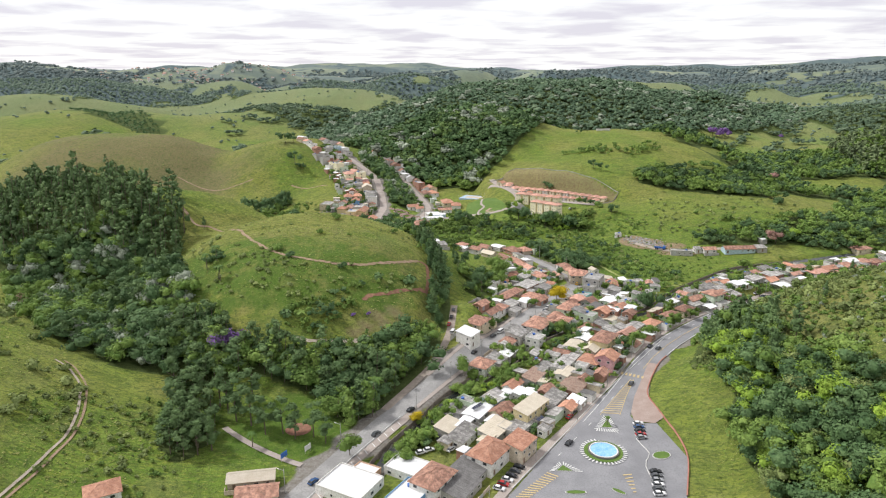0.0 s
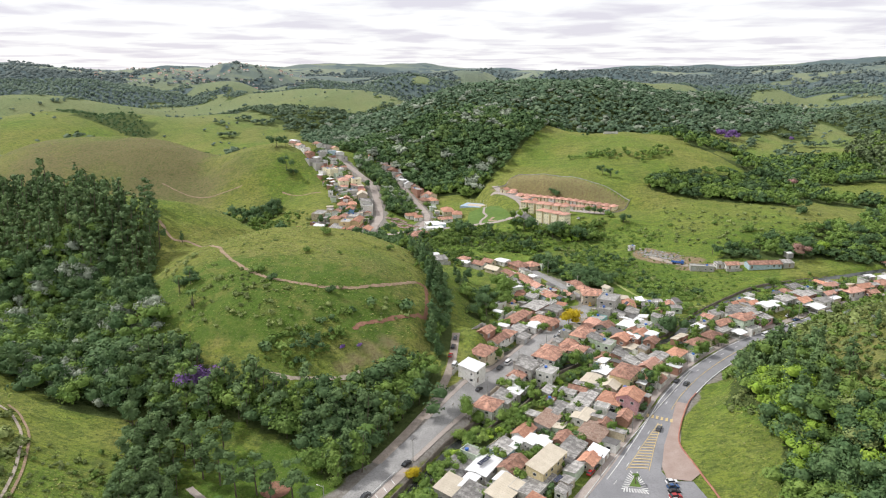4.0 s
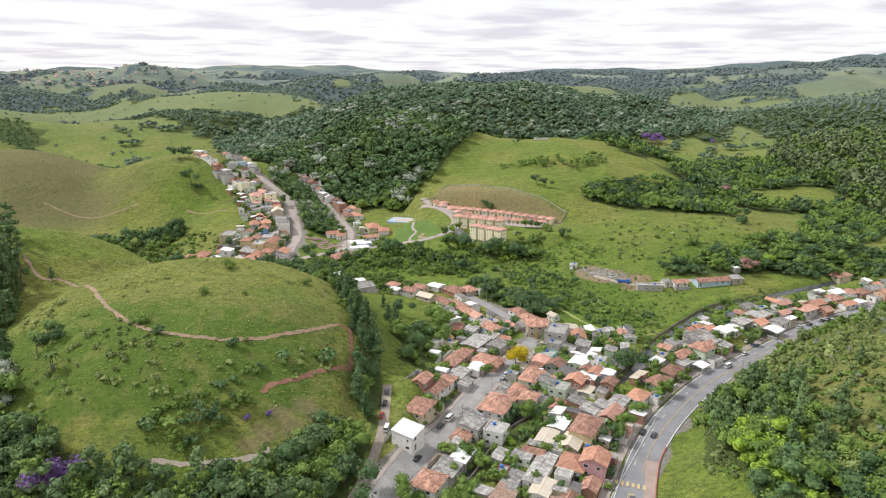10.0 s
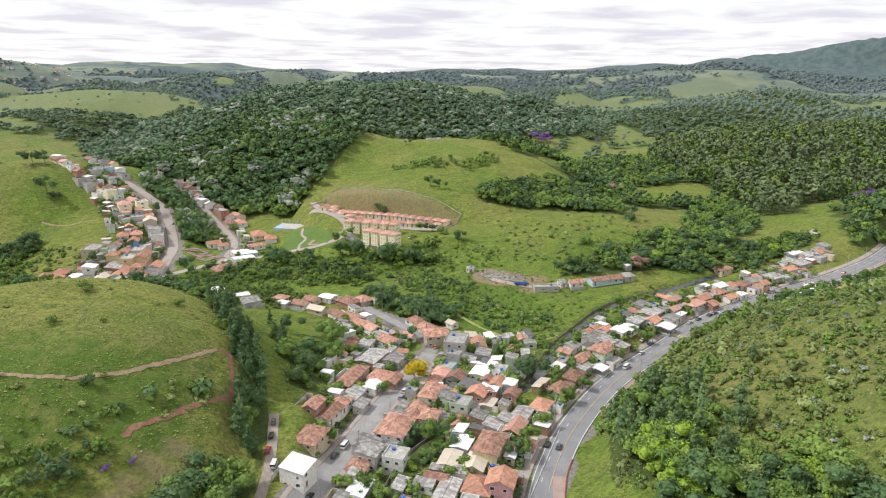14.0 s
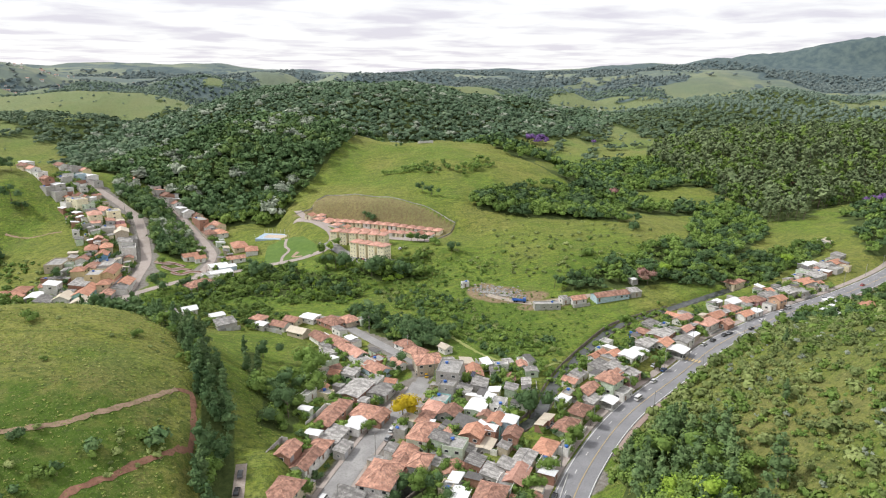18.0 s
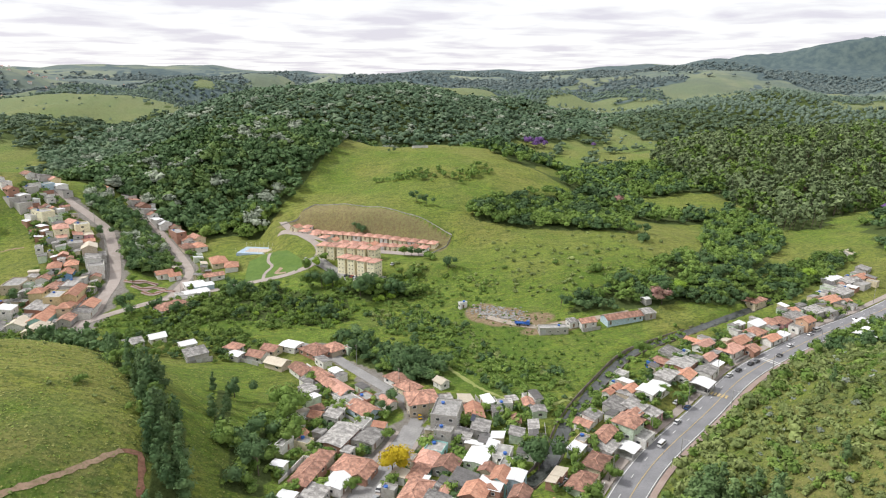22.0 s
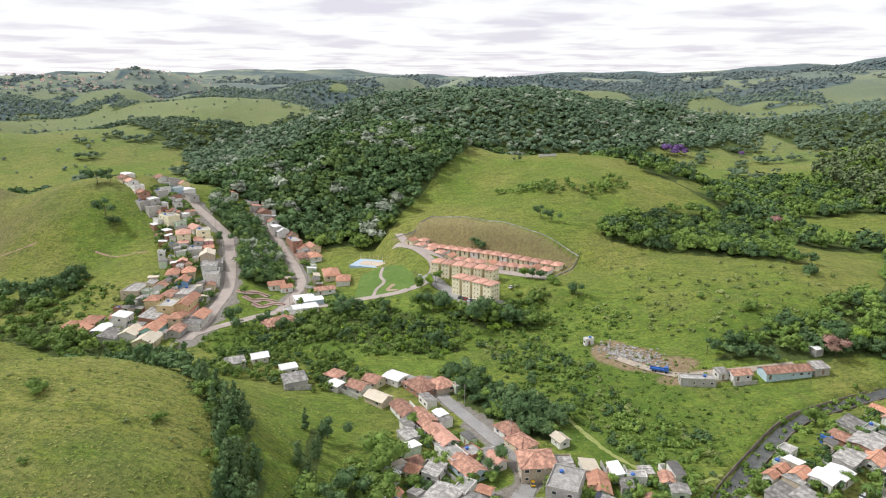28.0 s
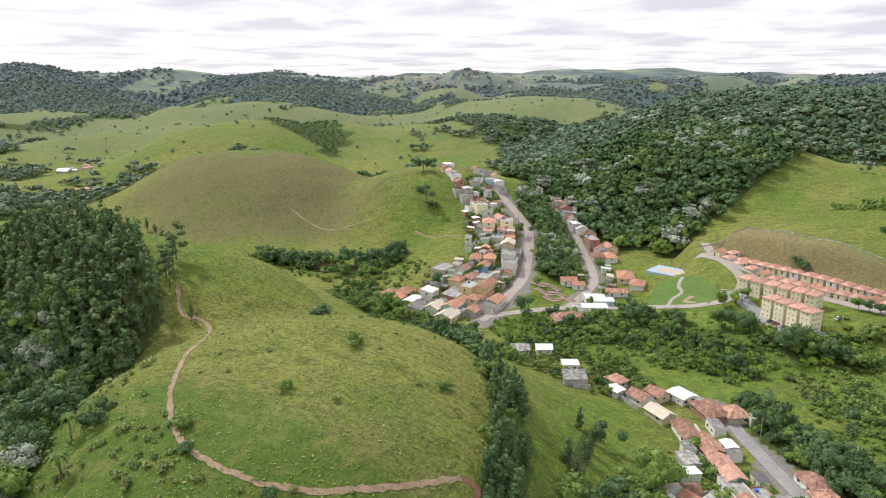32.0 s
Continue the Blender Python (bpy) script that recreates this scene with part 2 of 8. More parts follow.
SOLAR = material("solar_panel", (0.02, 0.025, 0.05), (0.035, 0.04, 0.07), size=0.6, fine=0.25, rough=0.2, bump=0)
RUBBER = material("tyre_rubber", (0.02, 0.02, 0.02), (0.035, 0.035, 0.035), size=0.5, fine=0.1)
WALLS = {}
for key, r, g, b in (("white", .78, .77, .74), ("cream", .66, .58, .42), ("yellow", .72, .61, .36), ("teal", .34, .60, .58), ("mint", .58, .68, .54),
                     ("blue", .22, .40, .62), ("sky", .48, .62, .70), ("pink", .66, .38, .40), ("grey", .46, .445, .42), ("brick", .38, .21, .15),
                     ("beige", .56, .48, .38), ("orange", .66, .44, .30), ("lilac", .42, .24, .40), ("pale_yellow", .88, .82, .60)):
    WALLS[key] = material(key + "_render", (r, g, b), (r * .88, g * .87, b * .85), (r * .55, g * .53, b * .50), size=1.6, fine=0.6, rough=0.9, bump=0.2, vary=0.08)
LEAF = leaves("broadleaf", (0.112, 0.188, 0.040), (0.182, 0.262, 0.062), (0.064, 0.118, 0.028))
DARK_LEAF = leaves("dark_broadleaf", (0.064, 0.120, 0.046), (0.112, 0.178, 0.070), (0.042, 0.086, 0.034))
BRIGHT_LEAF = leaves("bright_leaf", (0.18, 0.29, 0.035), (0.26, 0.36, 0.055), (0.11, 0.19, 0.025))
PINE_LEAF = leaves("pine_needles", (0.084, 0.142, 0.054), (0.138, 0.204, 0.080), (0.054, 0.098, 0.038))
GREY_LEAF = leaves("silvery_leaf", (0.22, 0.26, 0.19), (0.34, 0.37, 0.30), (0.11, 0.15, 0.08))
SCRUB_LEAF = leaves("scrub_leaf", (0.158, 0.208, 0.068), (0.232, 0.276, 0.102), (0.108, 0.150, 0.048), island=0.12)
YELLOW_LEAF = leaves("yellow_blossom", (0.42, 0.31, 0.015), (0.50, 0.39, 0.025), (0.20, 0.19, 0.02))
PURPLE_LEAF = leaves("purple_blossom", (0.17, 0.09, 0.27), (0.25, 0.14, 0.36), (0.09, 0.09, 0.10))
PINK_LEAF = leaves("pink_blossom", (0.30, 0.17, 0.15), (0.38, 0.22, 0.19), (0.14, 0.14, 0.06))
PALM_LEAF = leaves("palm_frond", (0.07, 0.13, 0.03), (0.12, 0.19, 0.05), (0.05, 0.09, 0.02))
RIDGE_LEAF = leaves("ridge_forest_leaf", (0.076, 0.128, 0.074), (0.118, 0.172, 0.096), (0.056, 0.100, 0.060))
# a little haze is mixed into this leaf colour for the middle distance
HAZY_MIDDLE_LEAF = leaves("hazy_middle_wood", (0.098, 0.150, 0.088), (0.146, 0.200, 0.112), (0.072, 0.116, 0.070), size=20, fine=4, island=0.14)
FOREST_LEAF = leaves("forest_leaf", (0.092, 0.158, 0.044), (0.150, 0.222, 0.068), (0.058, 0.108, 0.034))
EUCALYPT = leaves("eucalyptus_leaf", (0.130, 0.182, 0.080), (0.190, 0.240, 0.112), (0.082, 0.122, 0.054))
# haze is mixed into these two leaf colours, bluer and paler with distance
HAZY_FAR_LEAF = leaves("hazy_distant_wood", (0.112, 0.160, 0.118), (0.150, 0.198, 0.142), (0.088, 0.130, 0.100), size=40, fine=9, island=0.12)
HAZY_SKYLINE_LEAF = leaves("hazy_skyline_wood", (0.138, 0.178, 0.172), (0.168, 0.206, 0.190), (0.118, 0.156, 0.155), size=60, fine=14, island=0.08)
STRAW_TUFT = leaves("straw_tuft", (0.255, 0.280, 0.080), (0.350, 0.350, 0.130), (0.170, 0.210, 0.055), size=7, fine=1.0, rough=0.9)
GREEN_TUFT = leaves("green_tuft", (0.165, 0.245, 0.048), (0.230, 0.305, 0.072), (0.110, 0.170, 0.036), size=7, fine=1.0, rough=0.9)
# ---- the lie of the land: a sloping valley floor and soft hills ----
HILLS = []


def hill(cx, cy, rx, ry, height, turn=0.0, power=3.0):
    HILLS.append((cx, cy, rx, ry, height, math.radians(turn), power))


hill(-80, 372, 86, 92, 44, 0, 3.5)                    # bare mound with the dirt track
hill(-228, 440, 104, 72, 52)                   # pine ridge behind it
hill(-160, 466, 62, 30, 30, -24)               # its grassy nose
hill(-270, 190, 125, 120, 46)                  # pasture slope beside the start
hill(-375, 738, 128, 104, 55, -16)             # brown hill
hill(-285, 728, 80, 75, 40, 0, 2.6)            # saddle between the two
hill(-168, 722, 82, 78, 51)                    # its green shoulder
hill(-95, 780, 65, 190, 34)                    # spur that carries the upper street
hill(50, 880, 140, 170, 66)                    # wooded hill
hill(205, 1400, 320, 250, 100, 6)              # long wooded ridge, falling to the west
hill(225, 780, 128, 165, 52)                   # pasture hill
hill(150, 670, 112, 95, 33)                     # slope above the housing estate
hill(250, 560, 110, 90, 19)                    # lower pasture
hill(276, 226, 128, 128, 62)                   # scrub hill beside the main road
hill(820, 880, 300, 240, 42)                   # eucalyptus hill
hill(640, 470, 170, 150, 30)                   # slope past the road's end
hill(560, 2180, 330, 230, 70)                 # far bald hill
hill(470, 1650, 240, 150, 40)
hill(-330, 1950, 230, 200, 62)                 # far yellow hill
hill(-520, 1320, 230, 150, 40)                 # pastures to the north-west
hill(-900, 1600, 260, 170, 52)
hill(-1350, 2250, 520, 330, 62)
hill(-1950, 1760, 520, 190, 84, -35)           # dark wooded mountain to the north-west
hill(-330, 1450, 150, 120, 44)
hill(1500, 2350, 600, 330, 60)
hill(1150, 1450, 380, 280, 72)
for k in range(90):                             # the sea of small hills beyond
    bearing, reach = -1.15 + 2.3 * ((k * 0.618) % 1), 1000 + 1900 * ((k * 0.367 + 0.13) % 1)
    hx, hy = math.sin(bearing) * reach, 200 + math.cos(bearing) * reach
    if hy > 1250 or abs(hx - 250) > 620:
        hill(hx, hy, 110 + 120 * ((k * 0.271) % 1), 90 + 90 * ((k * 0.433) % 1), 24 + 34 * ((k * 0.719) % 1), 40 * k)
hill(2470, 2780, 120, 260, 72, 45)              # far mountains
hill(2640, 2580, 95, 300, 118, 45)
hill(2870, 2410, 120, 320, 165, 45)
hill(2140, 2740, 130, 250, 48, 45)


def wave(x, y, s, seed):
    """Smooth rolling relief from a few crossed waves, about -1 to 1."""
    out = 0
    for k in range(5):
        a = seed * 1.7 + k * 2.4
        w = 6.283 / (s * (1 + 0.37 * k))
        out = out + np.sin((x * math.cos(a) + y * math.sin(a)) * w + seed * 3.1 + k * 1.3)
    return out / 3.2


def step(a, b, v):
    u = np.clip((v - a) / (b - a), 0, 1)
    return u * u * (3 - 2 * u)


def land(x, y):
    """Height of the natural ground."""
    x, y = np.asarray(x, float), np.asarray(y, float)
    base = -4.5 + 0.028 * np.clip(y - 213, -260, 620)
    total = 0
    for cx, cy, rx, ry, height, turn, power in HILLS:
        c, s = math.cos(turn), math.sin(turn)
        u, v = (x - cx) * c + (y - cy) * s, -(x - cx) * s + (y - cy) * c
        d = np.sqrt((u / rx) ** 2 + (v / ry) ** 2)
        total = total + (height * np.exp(-d ** power)) ** 3
    r = np.hypot(x, y - 200)
    far = step(1300, 3400, r)
    rolling = step(500, 1500, r)
    z = base + np.cbrt(total) + far * 115 + rolling * (20 * wave(x, y, 420, 3) + 6 * wave(x, y, 150, 8)) + far * 26 * wave(x, y, 1300, 7)
    z = z + step(2600, 3600, r) * 42
    rough = step(3, 16, np.cbrt(total))
    return z + rough * (0.9 * wave(x, y, 34, 5) + 0.35 * wave(x, y, 11, 9))


def base(y):
    return -4.5 + 0.028 * (np.clip(np.asarray(y, float), -47, 833) - 213)


def inside(x, y, shape):
    """Whether points lie in a polygon."""
    x, y = np.asarray(x, float), np.asarray(y, float)
    hit = np.zeros(np.broadcast(x, y).shape, bool)
    for (x0, y0), (x1, y1) in zip(shape, shape[1:] + shape[:1]):
        cross = (y0 > y) != (y1 > y)
        if y1 != y0:
            hit ^= cross & (x < (x1 - x0) * (y - y0) / (y1 - y0) + x0)
    return hit


def smooth_line(points, gap=4.0):
    """A polyline through the points, rounded (Catmull-Rom), about one vertex every gap metres."""
    p = [np.array(q, float) for q in points]
    p = [2 * p[0] - p[1]] + p + [2 * p[-1] - p[-2]]
    out = []
    for a, b, c, d in zip(p, p[1:], p[2:], p[3:]):
        n = max(1, int(np.linalg.norm(c - b) / gap))
        for k in range(n):
            u = k / n
            out.append(0.5 * (2 * b + (c - a) * u + (2 * a - 5 * b + 4 * c - d) * u * u + (3 * b - a - 3 * c + d) * u ** 3))
    return np.array(out + [p[-2]])


def near_line(x, y, line):
    """Distance to a polyline, and the share of it run at the nearest point."""
    best = np.full(np.shape(x), 1e9)
    at = np.zeros(np.shape(x))
    for k in range(len(line) - 1):
        (ax, ay), (bx, by) = line[k][:2], line[k + 1][:2]
        dx, dy = bx - ax, by - ay
        u = np.clip(((x - ax) * dx + (y - ay) * dy) / (dx * dx + dy * dy + 1e-9), 0, 1)
        d = np.hypot(x - ax - u * dx, y - ay - u * dy)
        at = np.where(d < best, k + u, at)
        best = np.minimum(best, d)
    return best, at


MAIN = smooth_line([(-30, 60), (2, 140), (26, 182), (44, 208), (62, 232), (82, 262), (99, 288), (121, 313), (153, 340), (195, 365), (242, 392), (306, 416), (367, 434), (440, 462), (520, 505)])
LEFT = smooth_line([(-85, 120), (-56, 170), (-43, 195), (-31, 218), (-11, 251), (4, 275), (28, 313), (54, 352), (78, 383), (85, 402), (76, 422), (66, 443), (55, 466), (38, 482)])
BEND = int(np.argmin(np.hypot(LEFT[:, 0] - 80, LEFT[:, 1] - 388)))     # past here the street is narrow
TRACK = smooth_line([(-24, 240), (-11, 264), (-4, 279), (3, 303), (6, 330)])
UPPER = smooth_line([(-62, 522), (-57, 560), (-55, 592), (-66, 648), (-78, 668), (-96, 690), (-116, 716)])
EAST = smooth_line([(-22, 560), (-14, 603), (-20, 634), (-30, 660), (-41, 684), (-56, 712)])
LINK = smooth_line([(-60, 530), (-42, 546), (-22, 560), (20, 574), (52, 580), (66, 590), (70, 608), (56, 640), (50, 664)])
CANAL = smooth_line([(-32, 180), (-19, 211), (-7, 232), (4, 252), (17, 268), (31, 284), (48, 310), (75, 328), (103, 340), (120, 351), (142, 377), (173, 404), (199, 423), (230, 434), (290, 452), (340, 470)])


def profile(line, own=False):
    z = land(line[:, 0], line[:, 1]) if own else base(line[:, 1])
    for _ in range(12):
        z[1:-1] = (z[:-2] + z[1:-1] + z[2:]) / 3
    return z


ESTATE = smooth_line([(40, 646), (60, 630), (100, 600), (150, 566)])
ROADS = [(ESTATE, np.linspace(13.5, 17.5, len(ESTATE)), 38.0), (MAIN, profile(MAIN), 11.5), (LEFT, profile(LEFT), 9.0), (TRACK, profile(TRACK, True), 6.0), (UPPER, profile(UPPER, True), 8.0), (EAST, profile(EAST, True), 6.5), (LINK, profile(LINK, True), 6.5)]
PADS = [((62, 208), 34, -4.6), ((86, 558), 27, 10.5)]     # level ground: the roundabout, the tower blocks' yard


def ground(x, y):
    """Height of the ground with roads cut in and the canal sunk."""
    x, y = np.asarray(x, float), np.asarray(y, float)
    z = land(x, y)
    for (cx, cy), r, level in PADS:
        w = 1 - step(r, r + 22, np.hypot(x - cx, y - cy))
        z = z * (1 - w) + (level if cy > 300 else base(y)) * w
    for line, heights, width in ROADS:
        d, at = near_line(x, y, line)
        w = 1 - step(width / 2 + 3, width / 2 + 16, d)
        z = z * (1 - w) + np.interp(at, np.arange(len(line)), heights) * w
    d, at = near_line(x, y, CANAL)
    return z - 3.2 * (1 - step(2.4, 4.2, d))


def at(x, y):
    return float(ground(np.array([x]), np.array([y]))[0])


# ---- one sheet of ground ----
def spread_out(lo, hi, gap, reach_lo, reach_hi, grow=1.07):
    mid = list(np.arange(lo, hi, gap))
    low, high, g = [lo], [mid[-1]], gap
    while low[-1] > reach_lo:
        g = min(g * grow, 42)
        low.append(low[-1] - g)
    g = gap
    while high[-1] < reach_hi:
        g = min(g * grow, 42)
        high.append(high[-1] + g)
    return np.array(low[:0:-1] + mid + high[1:])


GX = spread_out(-280, 330, 2.5, -4300, 4300)
GY = spread_out(150, 700, 2.5, -900, 4650)
XX, YY = np.meshgrid(GX, GY)
ZZ = ground(XX, YY)


def height(x, y):
    """Height of the finished sheet, read from its grid."""
    x, y = np.asarray(x, float), np.asarray(y, float)
    i = np.clip(np.searchsorted(GX, x) - 1, 0, len(GX) - 2)
    j = np.clip(np.searchsorted(GY, y) - 1, 0, len(GY) - 2)
    u, v = (x - GX[i]) / (GX[i + 1] - GX[i]), (y - GY[j]) / (GY[j + 1] - GY[j])
    return (ZZ[j, i] * (1 - u) + ZZ[j, i + 1] * u) * (1 - v) + (ZZ[j + 1, i] * (1 - u) + ZZ[j + 1, i + 1] * u) * v


def mesh_from(name, verts, faces, smooth=False):
    """A mesh from arrays; faces: an array of triangles or quads."""
    verts, faces = np.asarray(verts, np.float32), np.asarray(faces, np.int32)
    me = bpy.data.meshes.new(name)
    n, k = faces.shape
    me.vertices.add(len(verts))
    me.vertices.foreach_set("co", verts.ravel())
    me.loops.add(n * k)
    me.loops.foreach_set("vertex_index", faces.ravel())
    me.polygons.add(n)
    me.polygons.foreach_set("loop_start", np.arange(0, n * k, k, dtype=np.int32))
    me.polygons.foreach_set("loop_total", np.full(n, k, np.int32))
    if smooth:
        me.polygons.foreach_set("use_smooth", np.ones(n, bool))
    me.update(calc_edges=True)
    return me


def grid_faces(rows, cols):
    i = np.arange(rows * cols).reshape(rows, cols)
    return np.stack([i[:-1, :-1], i[:-1, 1:], i[1:, 1:], i[1:, :-1]], -1).reshape(-1, 4)


# land cover and haze, as shares from 0 to 1 stored on the sheet
def blot(cx, cy, rx, ry, x, y, edge=0.25):
    d = np.hypot((x - cx) / rx, (y - cy) / ry) + 0.18 * wave(x, y, 45, 4)
    return 1 - step(1 - edge, 1 + edge, d)


FLATX, FLATY = XX.ravel(), YY.ravel()
dry = 0.45 + 0.3 * wave(FLATX, FLATY, 90, 2) + 0.25 * wave(FLATX, FLATY, 37, 6)
dry = np.maximum(dry, 0.9 * blot(-90, 400, 75, 60, FLATX, FLATY))
for cx, cy, rx, ry, amount in ((160, 455, 70, 70, 0.1), (-20, 560, 90, 40, 0.1), (60, 520, 90, 40, 0.1), (-70, 235, 40, 40, 0.05), (100, 225, 20, 50, 0.35)):
    w = blot(cx, cy, rx, ry, FLATX, FLATY)
    dry = dry * (1 - w) + amount * w
brown = 0.85 * blot(-320, 690, 125, 80, FLATX, FLATY, 0.75) + 0.25 * wave(FLATX, FLATY, 60, 9) * blot(-320, 690, 160, 110, FLATX, FLATY, 0.6) + 0.35 * blot(205, 280, 85, 80, FLATX, FLATY, 0.6) + 0.3 * blot(-60, 330, 70, 40, FLATX, FLATY, 0.5)
earth = np.zeros(len(FLATX))
# the estate's bare slope
bank = [(43, 652), (74, 684), (162, 593), (148, 576), (118, 598), (85, 630)]
earth = np.maximum(earth, 0.42 * inside(FLATX, FLATY, bank))
for cx, cy, rx, ry in ((146, 486, 10, 11), (154, 478, 12, 10), (165, 470, 13, 6)):
    earth = np.maximum(earth, 0.85 * blot(cx, cy, rx, ry, FLATX, FLATY))
earth = np.maximum(earth, 0.7 * blot(172, 458, 16, 6, FLATX, FLATY))
for cx, cy in [(-31.9, 298.6), (-24.5, 304.5), (-36.9, 291.8), (-27.8, 295.3), (-20.4, 302.4), (-41.8, 286.8)]:    # stony ground below the cutting
    earth = np.maximum(earth, 0.40 * blot(cx, cy, 5, 3.4, FLATX, FLATY, 0.6))
town = np.zeros(len(FLATX))
for line, w in ((LEFT[14:BEND], 12), (LEFT[BEND:-3], 7), (MAIN, 9), (UPPER, 10), (EAST, 8)):
    d, _ = near_line(FLATX, FLATY, line)
    town = np.maximum(town, 1 - step(w * 0.6, w, d + 3 * wave(FLATX, FLATY, 14, 3)))
sheet = new("ground", mesh_from("ground", np.stack([FLATX, FLATY, ZZ.ravel()], -1), grid_faces(len(GY), len(GX)), True))
lush = np.zeros(len(FLATX))
for cx, cy, rx, ry, amount in ((135, 440, 42, 62, 0.62), (30, 530, 110, 34, 0.6), (120, 530, 60, 26, 0.45), (-20, 470, 50, 40, 0.4), (235, 490, 60, 26, 0.5), (-62, 228, 30, 26, 0.7), (100, 225, 12, 40, 0.3), (-85, 322, 85, 36, 0.66), (205, 560, 110, 55, 0.36)):
    lush = np.maximum(lush, amount * blot(cx, cy, rx, ry, FLATX, FLATY, 0.5))
# the last two shares grow with distance and drive the painted haze
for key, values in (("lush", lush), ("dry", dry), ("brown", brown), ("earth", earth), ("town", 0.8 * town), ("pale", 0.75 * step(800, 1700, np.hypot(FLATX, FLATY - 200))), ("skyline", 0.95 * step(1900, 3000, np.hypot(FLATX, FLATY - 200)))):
    layer = sheet.data.attributes.new(key, "FLOAT", "POINT")
    layer.data.foreach_set("value", np.clip(values, 0, 1).astype(np.float32))


def ground_material():
    m = bpy.data.materials.new("meadow")
    m.use_nodes = True
    nt, ln = m.node_tree.nodes, m.node_tree.links
    bsdf = nt["Principled BSDF"]
    bsdf.inputs["Roughness"].default_value = 0.95
    bsdf.inputs["Specular IOR Level"].default_value = 0.1
    tc = nt.new("ShaderNodeTexCoord")

    def noise_at(size, detail=4, rough=0.6):
        n = nt.new("ShaderNodeTexNoise")
        n.inputs["Scale"].default_value, n.inputs["Detail"].default_value, n.inputs["Roughness"].default_value = 1 / size, detail, rough
        ln.new(tc.outputs["Object"], n.inputs["Vector"])
        return n.outputs["Fac"]

    def mixed(fac, a, b, lo=0.0, hi=1.0, top=1.0):
        rng = nt.new("ShaderNodeMapRange")
        rng.inputs["From Min"].default_value, rng.inputs["From Max"].default_value, rng.inputs["To Max"].default_value = lo, hi, top
        ln.new(fac, rng.inputs["Value"])
        mx = nt.new("ShaderNodeMix")
        mx.data_type = "RGBA"
        ln.new(rng.outputs[0], mx.inputs[0])
        for k, v in ((6, a), (7, b)):
            if isinstance(v, tuple):
                mx.inputs[k].default_value = (*v, 1)
            else:
                ln.new(v, mx.inputs[k])
        return mx.outputs[2]

    def share(key):
        at_node = nt.new("ShaderNodeAttribute")
        at_node.attribute_name = key
        return at_node.outputs["Fac"]

    def summed(a, b, k):
        s = nt.new("ShaderNodeMath")
        s.operation = "MULTIPLY_ADD"
        s.inputs[1].default_value = k
        ln.new(b, s.inputs[0])
        ln.new(a, s.inputs[2])
        return s.outputs[0]

    def swept(size, seed):
        """Noise drawn out along one direction, like wind-laid grass and cattle paths."""
        mp, n = nt.new("ShaderNodeMapping"), nt.new("ShaderNodeTexNoise")
        mp.inputs["Rotation"].default_value = (0, 0, seed)
        mp.inputs["Scale"].default_value = (1 / size, 3.2 / size, 2.0 / size)
        n.inputs["Scale"].default_value, n.inputs["Detail"].default_value, n.inputs["Roughness"].default_value = 1.0, 5, 0.65
        ln.new(tc.outputs["Object"], mp.inputs["Vector"])
        ln.new(mp.outputs[0], n.inputs["Vector"])
        return n.outputs["Fac"]

    broad, mid, tuft, blade = noise_at(60), noise_at(9), noise_at(1.6, 5, 0.7), noise_at(0.5, 3)
    lush = mixed(mid, (0.100, 0.172, 0.026), (0.168, 0.250, 0.042), 0.35, 0.65)
    straw = mixed(mid, (0.188, 0.206, 0.050), (0.268, 0.268, 0.078), 0.35, 0.65)
    grass = mixed(summed(share("dry"), broad, 0.5), lush, straw, 0.45, 0.90)
    grass = mixed(swept(12, 0.5), grass, (0.215, 0.262, 0.042), 0.50, 0.66, 0.75)
    grass = mixed(swept(9, 1.3), grass, (0.078, 0.112, 0.026), 0.50, 0.66, 0.75)
    grass = mixed(noise_at(22, 5, 0.65), grass, (0.150, 0.168, 0.056), 0.52, 0.66, 0.55)
    grass = mixed(swept(3.0, 0.9), grass, (0.066, 0.092, 0.022), 0.53, 0.63, 0.75)
    grass = mixed(swept(2.4, 2.3), grass, (0.290, 0.305, 0.070), 0.54, 0.66, 0.7)
    grass = mixed(summed(share("brown"), mid, 0.6), grass, (0.176, 0.150, 0.078), 0.45, 1.05, 0.88)
    grass = mixed(summed(share("lush"), noise_at(7, 5, 0.65), 1.1), grass, mixed(tuft, (0.058, 0.116, 0.018), (0.116, 0.200, 0.030), 0.4, 0.62), 0.98, 1.22, 0.9)
    # painted haze: grass far off fades to a paler, greyer green
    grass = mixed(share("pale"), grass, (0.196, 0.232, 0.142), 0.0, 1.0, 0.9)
    grass = mixed(tuft, grass, (0.060, 0.088, 0.026), 0.50, 0.68, 0.85)
    grass = mixed(noise_at(3.5, 4, 0.65), grass, (0.072, 0.104, 0.032), 0.54, 0.70, 0.65)
    grass = mixed(blade, grass, (0.30, 0.30, 0.13), 0.56, 0.74, 0.6)
    soil = mixed(tuft, (0.30, 0.235, 0.15), (0.20, 0.14, 0.085), 0.4, 0.65)
    paved = mixed(tuft, (0.27, 0.255, 0.235), (0.19, 0.17, 0.14), 0.4, 0.65)
    out = mixed(summed(share("earth"), tuft, 0.35), grass, soil, 0.35, 0.75)
    out = mixed(summed(share("town"), mid, 0.6), out, paved, 0.70, 0.95)
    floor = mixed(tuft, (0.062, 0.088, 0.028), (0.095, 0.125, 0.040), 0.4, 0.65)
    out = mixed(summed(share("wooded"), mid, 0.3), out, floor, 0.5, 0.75)
